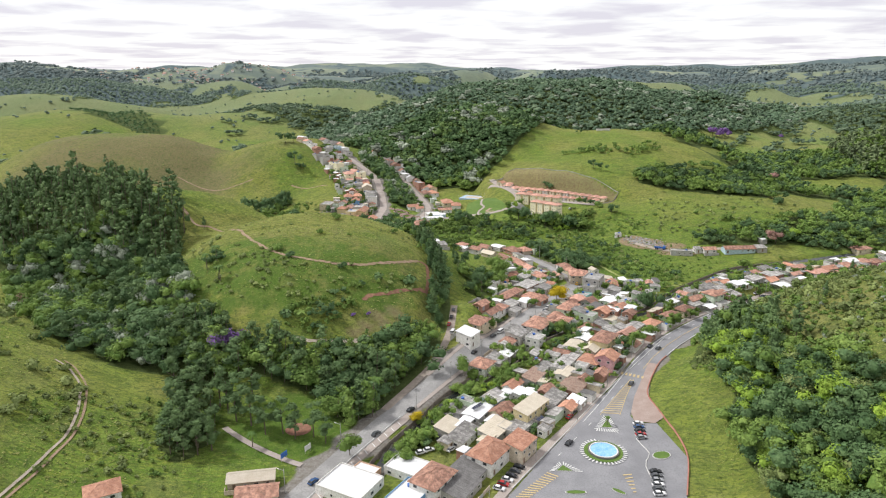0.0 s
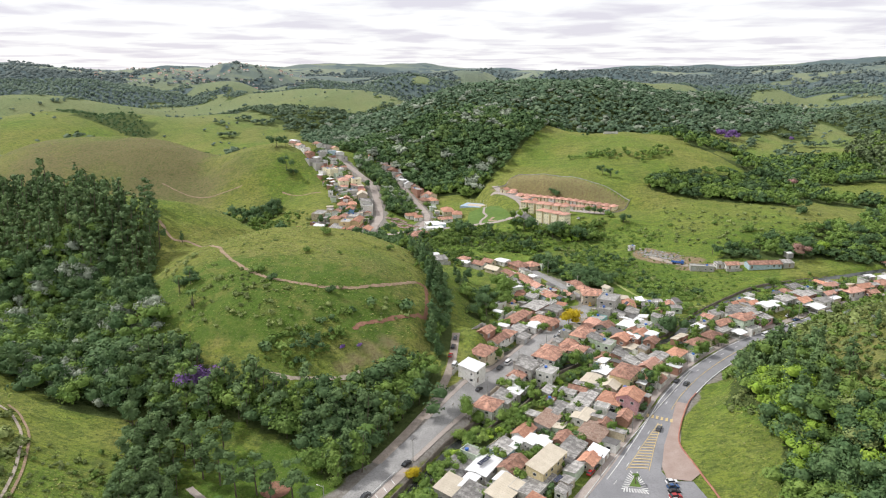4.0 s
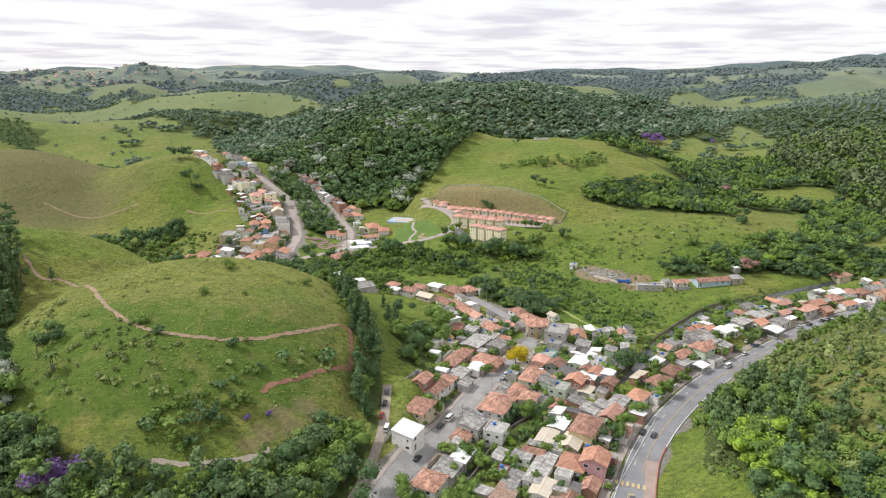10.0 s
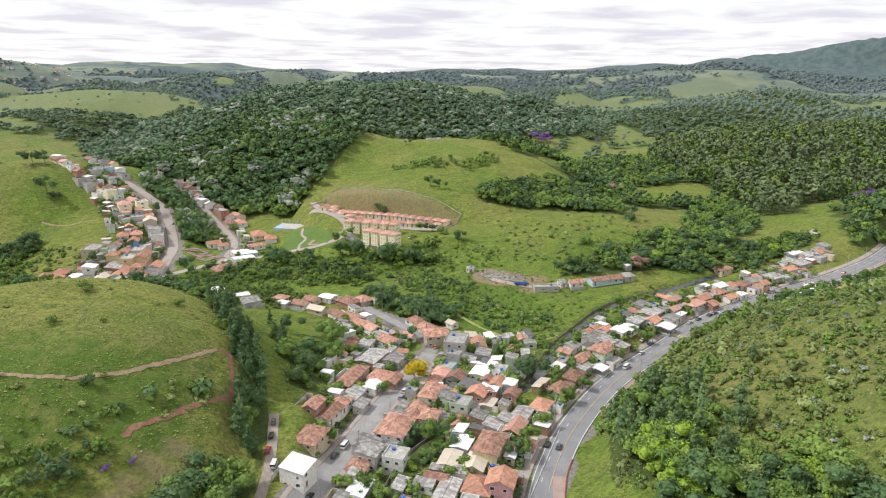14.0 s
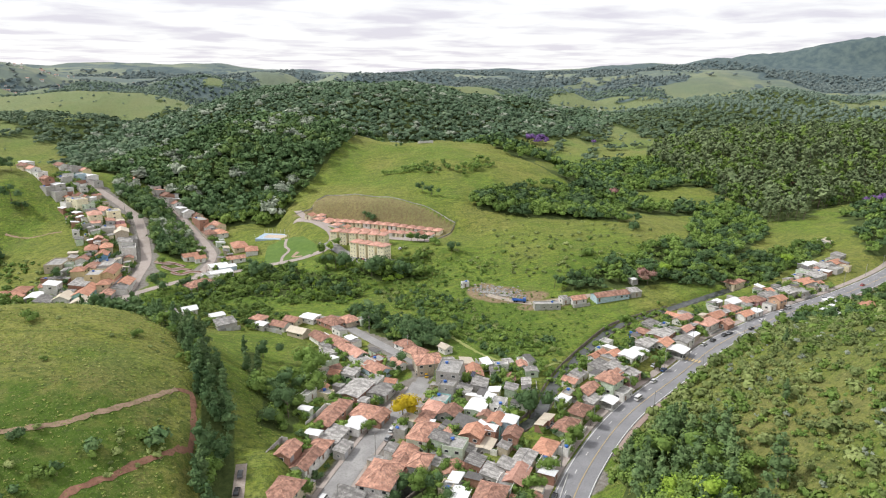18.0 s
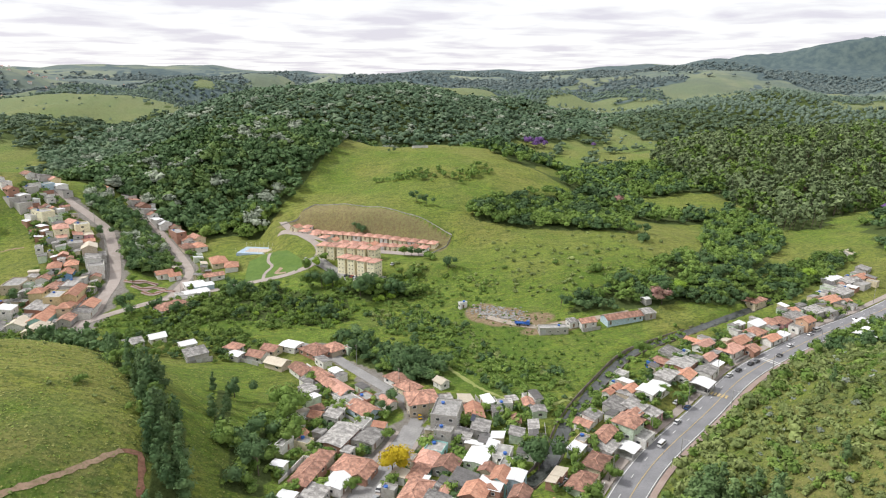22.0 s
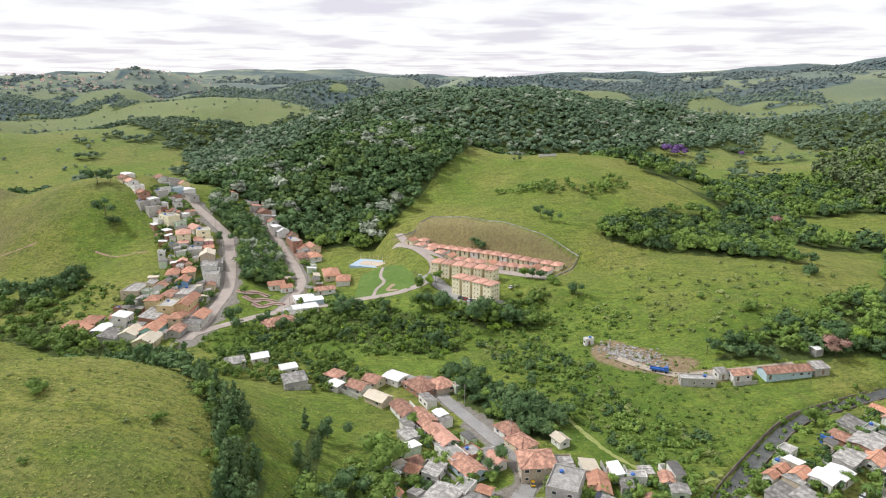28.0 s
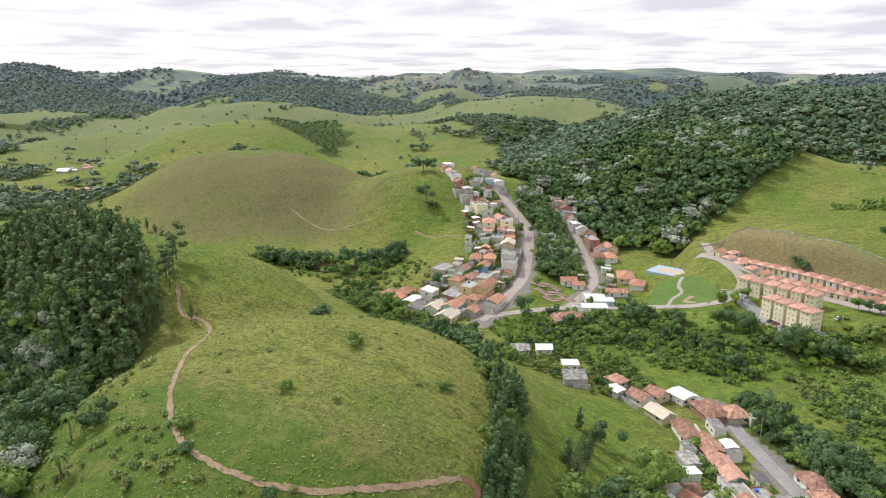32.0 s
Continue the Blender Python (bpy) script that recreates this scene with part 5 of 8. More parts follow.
def house(x, y, w, d, turn, storeys, roof, mat, wall, name="house", group="", category="house"):
    h = 2.85 * storeys + 0.1
    far = y > 500
    if far and x < 0 and name == "house":      # the hillside streets are built wall to wall
        w, d = w * 1.14, d * 1.14
    corners = [(x + math.cos(radians(turn)) * a - math.sin(radians(turn)) * b, y + math.sin(radians(turn)) * a + math.cos(radians(turn)) * b) for a in (-w / 2, w / 2) for b in (-d / 2, d / 2)]
    z = max(float(height(cx, cy)) for cx, cy in corners)
    low = min(float(height(cx, cy)) for cx, cy in corners)
    z = z * 0.5 + low * 0.5 + 0.15
    words = wall.replace("_", " ")
    look_of = {"grey": "bare grey block", "brick": "raw red-brick", "white": "white-rendered"}.get(wall, words + " painted")
    size = {1: "single-storey", 2: "two-storey", 3: "three-storey"}[storeys]
    top = root(name, x, y, turn, z, f"{look_of} {size} {name.replace('_', ' ')} under a {ROOF_WORDS[ROOF_NAMES[mat]]} roof", category, group)
    W = WALLS[wall]
    if roof == "canopy":
        s = Shape()
        for a in (-w / 2 + .2, w / 2 - .2):
            for b in (-d / 2 + .2, d / 2 - .2):
                post = Shape().box(a - .12, b - .12, low - z - 1, a + .12, b + .12, h + 0.1)
                part("post", post, top, mat=CONCRETE)
        part("back_wall", Shape().box(-w / 2, d / 2 - .15, low - z - 1, w / 2, d / 2, h), top, mat=W)
        part("floor_slab", Shape().box(-w / 2, -d / 2, low - z - .6, w / 2, d / 2 - .16, .12), top, mat=CONCRETE)
    else:
        s = Shape().box(-w / 2, -d / 2, low - z - 1.0, w / 2, d / 2, h)
        if roof in ("gable", "low", "shed"):
            up = {"gable": .40, "low": .14, "shed": .16}[roof]
            flip = roof != "shed" and (d / 2 + .55) > (w / 2 + .55) * 1.15
            a, b = (d / 2, w / 2) if flip else (w / 2, d / 2)
            o = len(s.v)
            peak = h + up * b - .12
            if roof == "shed":
                tri = [(-a, -b, h), (-a, b, h), (-a, b, h + up * 2 * b - .12), (a, -b, h), (a, b, h), (a, b, h + up * 2 * b - .12)]
            else:
                tri = [(-a, -b, h), (-a, b, h), (-a, 0, peak), (a, -b, h), (a, b, h), (a, 0, peak)]
            s.v += [(-q[1], q[0], q[2]) if flip else q for q in tri]
            s.f += [(o, o + 2, o + 1), (o + 3, o + 4, o + 5), (o, o + 3, o + 5, o + 2), (o + 1, o + 2, o + 5, o + 4)]
        part("wall", s, top, mat=W)
        # openings on all four sides
        for side in range(4):
            run = w if side % 2 == 0 else d
            off = (d if side % 2 == 0 else w) / 2
            n = max(1, int(run / (3.6 if not far else 4.5)))
            m0 = pose(0, 0, 0, 0, 0, 90 * side)
            shop = side == 0 and storeys == 1 and wall in ("grey", "brick") and house_rng.random() < .5
            for level in range(storeys):
                for k in range(n):
                    a = run * ((k + .5) / n - .5) + house_rng.uniform(-.25, .25)
                    if level == 0 and side == 0 and k == 0:
                        if shop:
                            part("shutter_door", SHUTTER, top, m=m0 @ pose(a, -off - .02, .0) @ Matrix.Diagonal((2.4, 1, 2.4, 1)))
                        else:
                            part("door", DOOR_MESH, top, m=m0 @ pose(a, -off - .03, .0))
                        continue
                    if house_rng.random() < (.72 if name == "outbuilding" else .5 if far else .22):
                        continue
                    sx, sz = house_rng.choice(((1.2, 1.1), (1.5, 1.1), (.8, .8), (1.6, 1.2)))
                    win = part("window", WINDOW if not far else PANE, top, m=m0 @ pose(a, -off - .02, .95 + 2.85 * level) @ Matrix.Diagonal((sx, 1, sz, 1)))
                    if not far:
                        part("pane", PANE, win)
    s, cap = roof_shape(roof, w, d, h)
    r = part("roof", s, top, mat=mat)
    if cap.f:
        edge = part({"flat": "parapet", "shed": "sheeting"}.get(roof, "ridge"), cap, r, mat=W if roof == "flat" else mat)
        if roof != "flat":
            edge["kind"] = "stuff"
    HOUSES.append((x, y, w, d, turn))
    if roof == "flat" and storeys > 1 or (roof == "flat" and house_rng.random() < .6):
        part("water_tank", TANK, top, "blue plastic water tank", pose(w * .22, d * .2, h + .05))
    return top


# ---- the houses ----
# street houses
house(14.6, 475.5, 7.7, 6.6, 139, 1, "hip", TILE, "white")
house(15.4, 465.4, 6.6, 5.5, 139, 1, "low", WHITE_ROOF, "grey")
house(25.0, 463.4, 8.8, 6.6, 139, 1, "gable", TILE, "white")
house(31.6, 469.0, 7.7, 6.6, 139, 1, "gable", TILE, "cream")
house(40.9, 470.9, 8.8, 7.7, 139, 1, "low", WHITE_ROOF, "white")
house(33.4, 452.7, 9.9, 6.6, 136, 1, "gable", BEIGE_ROOF, "beige")
house(51.7, 462.2, 13.2, 9.9, 122, 1, "hip", TILE, "brick")
house(60.2, 462.8, 9.9, 8.8, 117, 1, "hip", TILE, "beige")
house(43.4, 442.1, 12.1, 6.6, 113, 1, "gable", TILE, "white")
house(51.2, 435.6, 12.1, 5.5, 116, 1, "gable", TILE, "cream")
house(57.7, 437.4, 5.5, 4.4, 116, 1, "low", WHITE_ROOF, "white")
house(53.1, 428.2, 13.2, 5.5, 116, 1, "gable", TILE, "brick")
house(56.5, 421.6, 14.3, 6.6, 115, 1, "gable", PALE_TILE, "white")
house(58.9, 410.7, 12.1, 6.6, 117, 1, "flat", CONCRETE, "white")
house(63.6, 401.5, 12.1, 7.7, 118, 1, "gable", TILE, "sky")
house(52.0, 400.3, 8.8, 5.5, 59, 1, "shed", FIBRE, "white")
house(51.6, 384.0, 15.4, 9.9, 51, 1, "low", FIBRE, "brick")
house(61.6, 381.4, 9.9, 8.8, 51, 1, "low", FIBRE, "grey")
house(82.9, 424.1, 9.9, 7.7, 117, 1, "hip", TILE, "white")
house(85.3, 415.1, 9.9, 7.7, 118, 1, "hip", TILE, "cream")
house(86.9, 399.0, 11.0, 12.1, 88, 2, "hip", TILE, "beige")
house(92.4, 382.6, 13.2, 9.9, 62, 3, "flat", CONCRETE, "grey")
house(105.3, 387.2, 11.0, 6.6, 78, 1, "gable", NEW_TILE, "white")
house(88.4, 373.1, 4.4, 6.6, 56, 2, "flat", CONCRETE, "grey")
house(95.4, 372.4, 7.7, 6.6, 59, 1, "shed", FIBRE, "grey")
house(103.9, 375.9, 8.8, 6.6, 62, 1, "shed", FIBRE, "grey")
house(100.2, 415.5, 5.5, 4.4, 112, 1, "gable", BEIGE_ROOF, "white")
house(83.7, 367.3, 6.6, 6.6, 52, 1, "flat", CONCRETE, "teal")
house(79.2, 362.7, 8.8, 6.6, 51, 1, "hip", PALE_TILE, "pink")
house(84.4, 356.4, 7.7, 7.7, 51, 1, "gable", TILE, "grey")
house(96.6, 358.3, 11.0, 7.7, 52, 1, "low", WHITE_ROOF, "mint")
house(98.8, 343.4, 7.7, 5.5, 51, 2, "gable", NEW_TILE, "teal")
house(103.6, 341.5, 6.6, 5.5, 51, 2, "low", WHITE_ROOF, "sky")
house(100.5, 331.0, 6.6, 5.5, 51, 2, "gable", TILE, "brick")
house(94.2, 340.1, 6.6, 7.7, 51, 2, "low", WHITE_ROOF, "brick")
house(87.7, 337.8, 7.7, 7.7, 51, 2, "gable", NEW_TILE, "brick")
house(87.2, 346.4, 8.8, 7.7, 51, 1, "shed", DARK_ROOF, "grey")
house(91.1, 333.1, 7.7, 5.5, 52, 1, "low", BEIGE_ROOF, "grey")
house(74.2, 355.2, 9.9, 5.5, 51, 1, "hip", TILE, "teal")
house(69.3, 341.4, 13.2, 7.7, 54, 2, "hip", TILE, "mint")
house(74.7, 336.4, 6.6, 7.7, 55, 2, "shed", FIBRE, "mint")
house(78.9, 332.2, 7.7, 7.7, 55, 2, "flat", CONCRETE, "mint")
house(84.3, 333.4, 8.8, 6.6, 54, 1, "shed", FIBRE, "grey")
house(61.9, 335.0, 9.9, 6.6, 56, 1, "hip", TILE, "beige")
house(64.4, 326.1, 8.8, 6.6, 56, 2, "hip", TILE, "white")
house(50.1, 322.0, 15.4, 11.0, 57, 2, "hip", TILE, "white")
house(58.5, 329.2, 11.0, 6.6, 56, 1, "gable", TILE, "white")
house(71.2, 327.6, 7.7, 6.6, 56, 1, "shed", FIBRE, "cream")
house(74.8, 321.8, 8.8, 5.5, 56, 1, "gable", TILE, "white")
house(37.9, 362.2, 14.3, 6.6, 55, 1, "hip", TILE, "brick")
house(41.8, 368.8, 13.2, 6.6, 54, 1, "hip", TILE, "beige")
house(52.2, 365.8, 9.9, 8.8, 51, 1, "hip", TILE, "white")
house(47.2, 358.0, 8.8, 6.6, 54, 1, "low", WHITE_ROOF, "white")
house(56.7, 360.9, 8.8, 5.5, 52, 1, "gable", TILE, "brick")
house(38.3, 350.7, 11.0, 6.6, 56, 1, "shed", FIBRE, "grey")
house(31.5, 343.2, 9.9, 6.6, 56, 1, "hip", TILE, "white")
house(40.3, 343.2, 7.7, 4.4, 56, 1, "shed", FIBRE, "grey")
house(26.7, 335.3, 12.1, 5.5, 57, 1, "gable", TILE, "white")
house(20.9, 337.2, 8.8, 5.5, 57, 1, "gable", TILE, "brick")
house(17.7, 318.8, 12.1, 9.9, 57, 1, "hip", TILE, "cream")
house(12.2, 297.4, 9.0, 8.4, 58, 2, "shed", WHITE_ROOF, "white")
house(37.5, 307.1, 8.8, 7.7, 57, 2, "shed", FIBRE, "grey")
house(44.0, 312.5, 8.8, 6.6, 57, 1, "shed", FIBRE, "grey")
house(46.0, 303.3, 7.7, 7.7, 57, 2, "flat", CONCRETE, "white")
house(42.8, 307.2, 8.8, 5.5, 57, 1, "shed", DARK_ROOF, "grey")
house(71.1, 305.8, 8.8, 6.6, 54, 1, "low", WHITE_ROOF, "grey")
house(79.3, 298.8, 14.3, 8.8, 54, 2, "hip", TILE, "yellow")
house(93.6, 310.5, 11.0, 6.6, 50, 1, "gable", PALE_TILE, "brick")
house(86.4, 314.0, 7.7, 6.6, 50, 1, "shed", FIBRE, "grey")
house(88.1, 307.0, 8.8, 5.5, 51, 1, "flat", CONCRETE, "white")
house(98.7, 317.4, 13.2, 6.6, 47, 1, "low", FIBRE, "beige")
house(110.2, 323.2, 9.9, 6.6, 45, 1, "hip", NEW_TILE, "white")
house(64.1, 297.7, 9.9, 6.6, 57, 1, "low", BEIGE_ROOF, "grey")
house(72.3, 293.3, 11.0, 6.6, 57, 1, "gable", BEIGE_ROOF, "beige")
house(92.5, 316.4, 6.6, 5.5, 48, 1, "shed", FIBRE, "grey")
# roadside houses
house(124.1, 334.9, 11.0, 6.6, 41, 1, "hip", TILE, "mint")
house(134.5, 343.4, 9.9, 6.6, 38, 1, "hip", TILE, "cream")
house(144.7, 355.8, 11.0, 5.5, 34, 1, "gable", TILE, "white")
house(156.4, 358.8, 8.8, 8.8, 31, 2, "hip", TILE, "mint")
house(150.3, 348.5, 6.6, 6.6, 34, 1, "canopy", WHITE_ROOF, "white")
house(142.9, 349.7, 8.8, 5.5, 36, 1, "shed", FIBRE, "grey")
house(179.0, 379.8, 7.7, 7.7, 30, 1, "low", WHITE_ROOF, "white")
house(168.4, 387.0, 4.4, 3.3, 30, 1, "gable", NEW_TILE, "brick")
house(172.6, 382.9, 6.6, 4.4, 30, 1, "gable", NEW_TILE, "white")
house(160.0, 372.1, 9.9, 7.7, 30, 1, "shed", FIBRE, "grey")
house(166.5, 369.8, 8.8, 7.7, 30, 1, "shed", FIBRE, "grey")
house(170.8, 365.2, 9.9, 5.5, 30, 1, "shed", FIBRE, "pink")
house(162.5, 365.6, 6.6, 5.5, 30, 1, "gable", TILE, "teal")
house(160.0, 353.8, 7.7, 5.5, 31, 1, "flat", CONCRETE, "white")
house(209.5, 399.0, 13.2, 9.9, 31, 1, "low", FIBRE, "brick")
house(194.8, 389.1, 12.1, 6.6, 32, 1, "shed", FIBRE, "grey")
house(202.1, 403.9, 6.6, 6.6, 31, 1, "hip", TILE, "brick")
house(204.2, 389.0, 8.8, 6.6, 32, 1, "gable", NEW_TILE, "white")
house(207.8, 383.2, 8.8, 9.9, 32, 1, "canopy", WHITE_ROOF, "white")
house(218.2, 392.5, 9.9, 7.7, 30, 1, "low", FIBRE, "white")
house(185.0, 381.7, 7.7, 7.7, 30, 1, "low", WHITE_ROOF, "white")
house(226.1, 396.4, 9.9, 4.4, 28, 1, "low", WHITE_ROOF, "beige")
house(226.3, 401.6, 8.8, 4.4, 28, 1, "gable", PALE_TILE, "grey")
house(212.1, 411.2, 9.9, 6.6, 29, 1, "shed", FIBRE, "grey")
house(233.3, 414.0, 11.0, 5.5, 24, 1, "gable", PALE_TILE, "white")
house(245.3, 408.7, 13.2, 7.7, 23, 1, "hip", PALE_TILE, "white")
house(254.8, 414.8, 11.0, 6.6, 21, 1, "gable", NEW_TILE, "cream")
house(255.5, 407.1, 6.6, 6.6, 22, 1, "gable", TILE, "brick")
house(262.1, 418.2, 9.9, 5.5, 20, 1, "low", FIBRE, "brick")
house(271.3, 422.5, 11.0, 7.7, 20, 1, "hip", TILE, "cream")
house(274.9, 414.9, 9.9, 5.5, 20, 1, "gable", NEW_TILE, "white")
house(284.6, 417.8, 6.6, 5.5, 19, 1, "low", WHITE_ROOF, "white")
house(280.3, 430.2, 11.0, 5.5, 19, 1, "shed", WHITE_ROOF, "white")
house(288.7, 431.3, 9.9, 7.7, 19, 1, "hip", TILE, "pink")
house(296.8, 431.8, 9.9, 7.7, 19, 1, "hip", TILE, "pink")
house(309.6, 435.0, 12.1, 7.7, 17, 1, "shed", FIBRE, "grey")
house(306.2, 424.6, 7.7, 6.6, 18, 2, "gable", NEW_TILE, "orange")
house(300.1, 423.7, 7.7, 5.5, 19, 1, "flat", CONCRETE, "white")
house(328.0, 439.3, 13.2, 7.7, 15, 1, "shed", FIBRE, "grey")
house(350.0, 451.0, 14.3, 7.7, 17, 1, "gable", NEW_TILE, "white")
house(336.6, 437.8, 9.9, 6.6, 15, 1, "flat", CONCRETE, "grey")
house(369.3, 459.5, 15.4, 7.7, 19, 1, "shed", FIBRE, "grey")
house(384.2, 481.1, 15.4, 6.6, 20, 1, "low", WHITE_ROOF, "white")
house(389.7, 473.5, 13.2, 6.6, 20, 1, "shed", FIBRE, "grey")
house(402.6, 476.6, 11.0, 6.6, 22, 1, "gable", NEW_TILE, "white")
house(393.2, 466.5, 9.9, 6.6, 20, 1, "flat", CONCRETE, "grey")
house(417.2, 487.1, 11.0, 6.6, 23, 1, "shed", FIBRE, "grey")
house(304.6, 460.4, 13.2, 8.8, 20, 1, "hip", TILE, "cream")
house(434.8, 516.8, 8.8, 8.8, 28, 1, "gable", BEIGE_ROOF, "white")
house(213.0, 454.6, 22.0, 7.0, 3, 1, "gable", TILE, "sky")
house(229.0, 455.0, 7.0, 6.0, 3, 1, "shed", FIBRE, "grey")
house(192.0, 455.2, 9.0, 6.0, 3, 1, "gable", TILE, "white")
house(236.3, 467.6, 4.4, 4.4, 10, 1, "low", WHITE_ROOF, "grey")
# south rows
house(4.4, 236.5, 9.9, 8.8, 58, 1, "low", FIBRE, "grey")
house(13.7, 235.6, 12.1, 7.7, 58, 1, "low", WHITE_ROOF, "grey")
house(8.9, 228.2, 12.1, 4.4, 58, 1, "low", WHITE_ROOF, "grey")
house(1.9, 224.3, 9.9, 6.6, 58, 1, "shed", BEIGE_ROOF, "grey")
house(7.8, 218.8, 13.2, 6.6, 59, 1, "shed", FIBRE, "white")
house(19.9, 222.2, 13.2, 7.7, 54, 1, "shed", BEIGE_ROOF, "grey")
house(16.4, 204.1, 14.3, 9.9, 55, 2, "hip", NEW_TILE, "white")
house(9.2, 196.7, 18.7, 9.9, 57, 1, "shed", DARK_ROOF, "grey")
house(5.7, 187.6, 13.2, 8.8, 58, 1, "shed", DARK_ROOF, "grey")
house(-3.3, 189.0, 13.2, 9.9, 57, 2, "hip", TILE, "white")
house(-11.0, 183.7, 13.2, 9.9, 58, 1, "flat", WHITE_ROOF, "blue")
house(-12.3, 199.4, 9.9, 13.2, 60, 1, "flat", WHITE_ROOF, "white")
house(29.2, 225.9, 15.4, 9.9, 53, 1, "flat", FIBRE, "grey")
house(27.7, 209.4, 11.0, 7.7, 54, 2, "shed", NEW_TILE, "beige")
house(23.6, 236.0, 9.9, 6.6, 52, 1, "gable", TILE, "cream")
house(26.5, 250.0, 9.9, 4.4, 53, 1, "low", WHITE_ROOF, "white")
house(30.0, 257.0, 8.8, 5.5, 55, 1, "gable", NEW_TILE, "white")
house(21.7, 245.9, 9.9, 6.6, 52, 1, "shed", FIBRE, "sky")
house(35.0, 234.3, 16.5, 6.6, 52, 2, "shed", BEIGE_ROOF, "yellow")
house(36.2, 249.9, 6.6, 5.5, 54, 1, "low", WHITE_ROOF, "white")
house(20.4, 229.8, 8.8, 4.4, 54, 1, "low", WHITE_ROOF, "white")
house(17.7, 274.6, 9.9, 8.8, 58, 2, "hip", TILE, "white")
house(25.2, 284.6, 9.9, 7.7, 58, 1, "shed", FIBRE, "grey")
house(31.2, 291.8, 9.9, 6.6, 58, 1, "low", WHITE_ROOF, "grey")
house(32.8, 302.6, 7.7, 6.6, 57, 1, "hip", TILE, "white")
house(37.8, 313.9, 8.8, 8.8, 57, 1, "shed", FIBRE, "grey")
house(-31.0, 189.6, 14.3, 17.6, 62, 1, "flat", WHITE_ROOF, "white")
house(-26.6, 197.8, 5.5, 8.8, 62, 1, "flat", WHITE_ROOF, "orange")
house(31.7, 251.3, 6.6, 5.5, 54, 1, "low", WHITE_ROOF, "white")
house(43.8, 252.2, 7.7, 5.5, 56, 1, "gable", TILE, "brick")
house(45.1, 244.3, 15.4, 6.6, 55, 1, "shed", FIBRE, "grey")
house(55.7, 256.1, 13.2, 9.9, 57, 1, "low", RUST_ROOF, "brick")
house(54.5, 268.5, 9.9, 6.6, 57, 1, "low", BEIGE_ROOF, "white")
house(45.2, 273.6, 11.0, 5.5, 57, 1, "low", FIBRE, "white")
house(40.4, 264.8, 12.1, 6.6, 56, 1, "shed", RUST_ROOF, "grey")
house(56.6, 278.8, 18.7, 6.6, 57, 1, "low", FIBRE, "white")
house(68.8, 280.8, 9.9, 8.8, 58, 1, "hip", NEW_TILE, "white")
house(75.8, 278.4, 8.8, 8.8, 58, 2, "gable", NEW_TILE, "pink")
house(50.6, 239.1, 6.6, 5.5, 54, 1, "gable", NEW_TILE, "beige")
# scattered houses
house(-60.4, 184.5, 13.0, 7.0, 10, 1, "gable", TILE, "cream")
house(-64.5, 192.5, 15.0, 6.0, 10, 1, "gable", BEIGE_ROOF, "beige")
house(-107.5, 179.3, 10.0, 8.0, 30, 1, "hip", NEW_TILE, "white")
house(-155.4, 319.0, 8.0, 7.0, 40, 1, "hip", TILE, "brick")
house(-179.6, 306.7, 8.0, 6.0, 20, 1, "hip", TILE, "white")
# upper houses
house(-241.8, 953.2, 8.5, 6.2, 127, 1, "gable", TILE, "white")
house(-154.8, 725.2, 11.0, 6.2, 127, 1, "low", WHITE_ROOF, "white")
house(-152.4, 711.9, 11.0, 6.2, 127, 1, "gable", TILE, "cream")
house(-145.8, 704.5, 11.0, 6.2, 127, 1, "gable", PALE_TILE, "white")
house(-139.2, 696.9, 11.0, 6.2, 127, 1, "flat", CONCRETE, "white")
house(-134.4, 691.2, 13.4, 6.2, 127, 1, "gable", TILE, "brick")
house(-126.0, 685.8, 12.2, 6.2, 127, 1, "low", WHITE_ROOF, "grey")
house(-124.5, 678.3, 12.2, 7.5, 128, 1, "flat", CONCRETE, "grey")
house(-130.7, 681.3, 8.5, 6.2, 127, 1, "flat", CONCRETE, "grey")
house(-108.6, 665.8, 12.2, 7.5, 130, 2, "flat", CONCRETE, "pale_yellow")
house(-102.3, 662.6, 9.8, 6.2, 130, 1, "flat", CONCRETE, "mint")
house(-115.2, 666.4, 7.3, 6.2, 130, 1, "flat", CONCRETE, "white")
house(-92.6, 638.7, 11.0, 7.5, 106, 2, "hip", PALE_TILE, "pale_yellow")
house(-88.3, 653.7, 9.8, 7.5, 128, 1, "gable", PALE_TILE, "white")
house(-81.9, 645.9, 8.5, 7.5, 110, 2, "flat", CONCRETE, "pale_yellow")
house(-77.7, 640.9, 13.4, 5.0, 106, 1, "low", BEIGE_ROOF, "pink")
house(-82.7, 636.2, 11.0, 5.0, 104, 1, "shed", PALE_TILE, "grey")
house(-82.2, 624.9, 11.0, 7.5, 102, 1, "flat", CONCRETE, "grey")
house(-72.8, 617.4, 11.0, 7.5, 101, 2, "gable", BEIGE_ROOF, "beige")
house(-66.8, 614.5, 9.8, 6.2, 101, 1, "shed", FIBRE, "grey")
house(-68.5, 603.6, 12.2, 7.5, 99, 2, "shed", FIBRE, "white")
house(-65.6, 595.2, 12.2, 7.5, 98, 2, "flat", CONCRETE, "white")
house(-87.5, 593.8, 11.0, 6.2, 98, 1, "hip", NEW_TILE, "white")
house(-79.2, 597.3, 9.8, 6.2, 98, 1, "hip", NEW_TILE, "cream")
house(-79.7, 585.7, 11.0, 6.2, 91, 1, "gable", NEW_TILE, "blue")
house(-89.4, 578.0, 7.3, 6.2, 83, 1, "gable", TILE, "white")
house(-103.3, 576.0, 14.6, 8.8, 82, 1, "flat", CONCRETE, "beige")
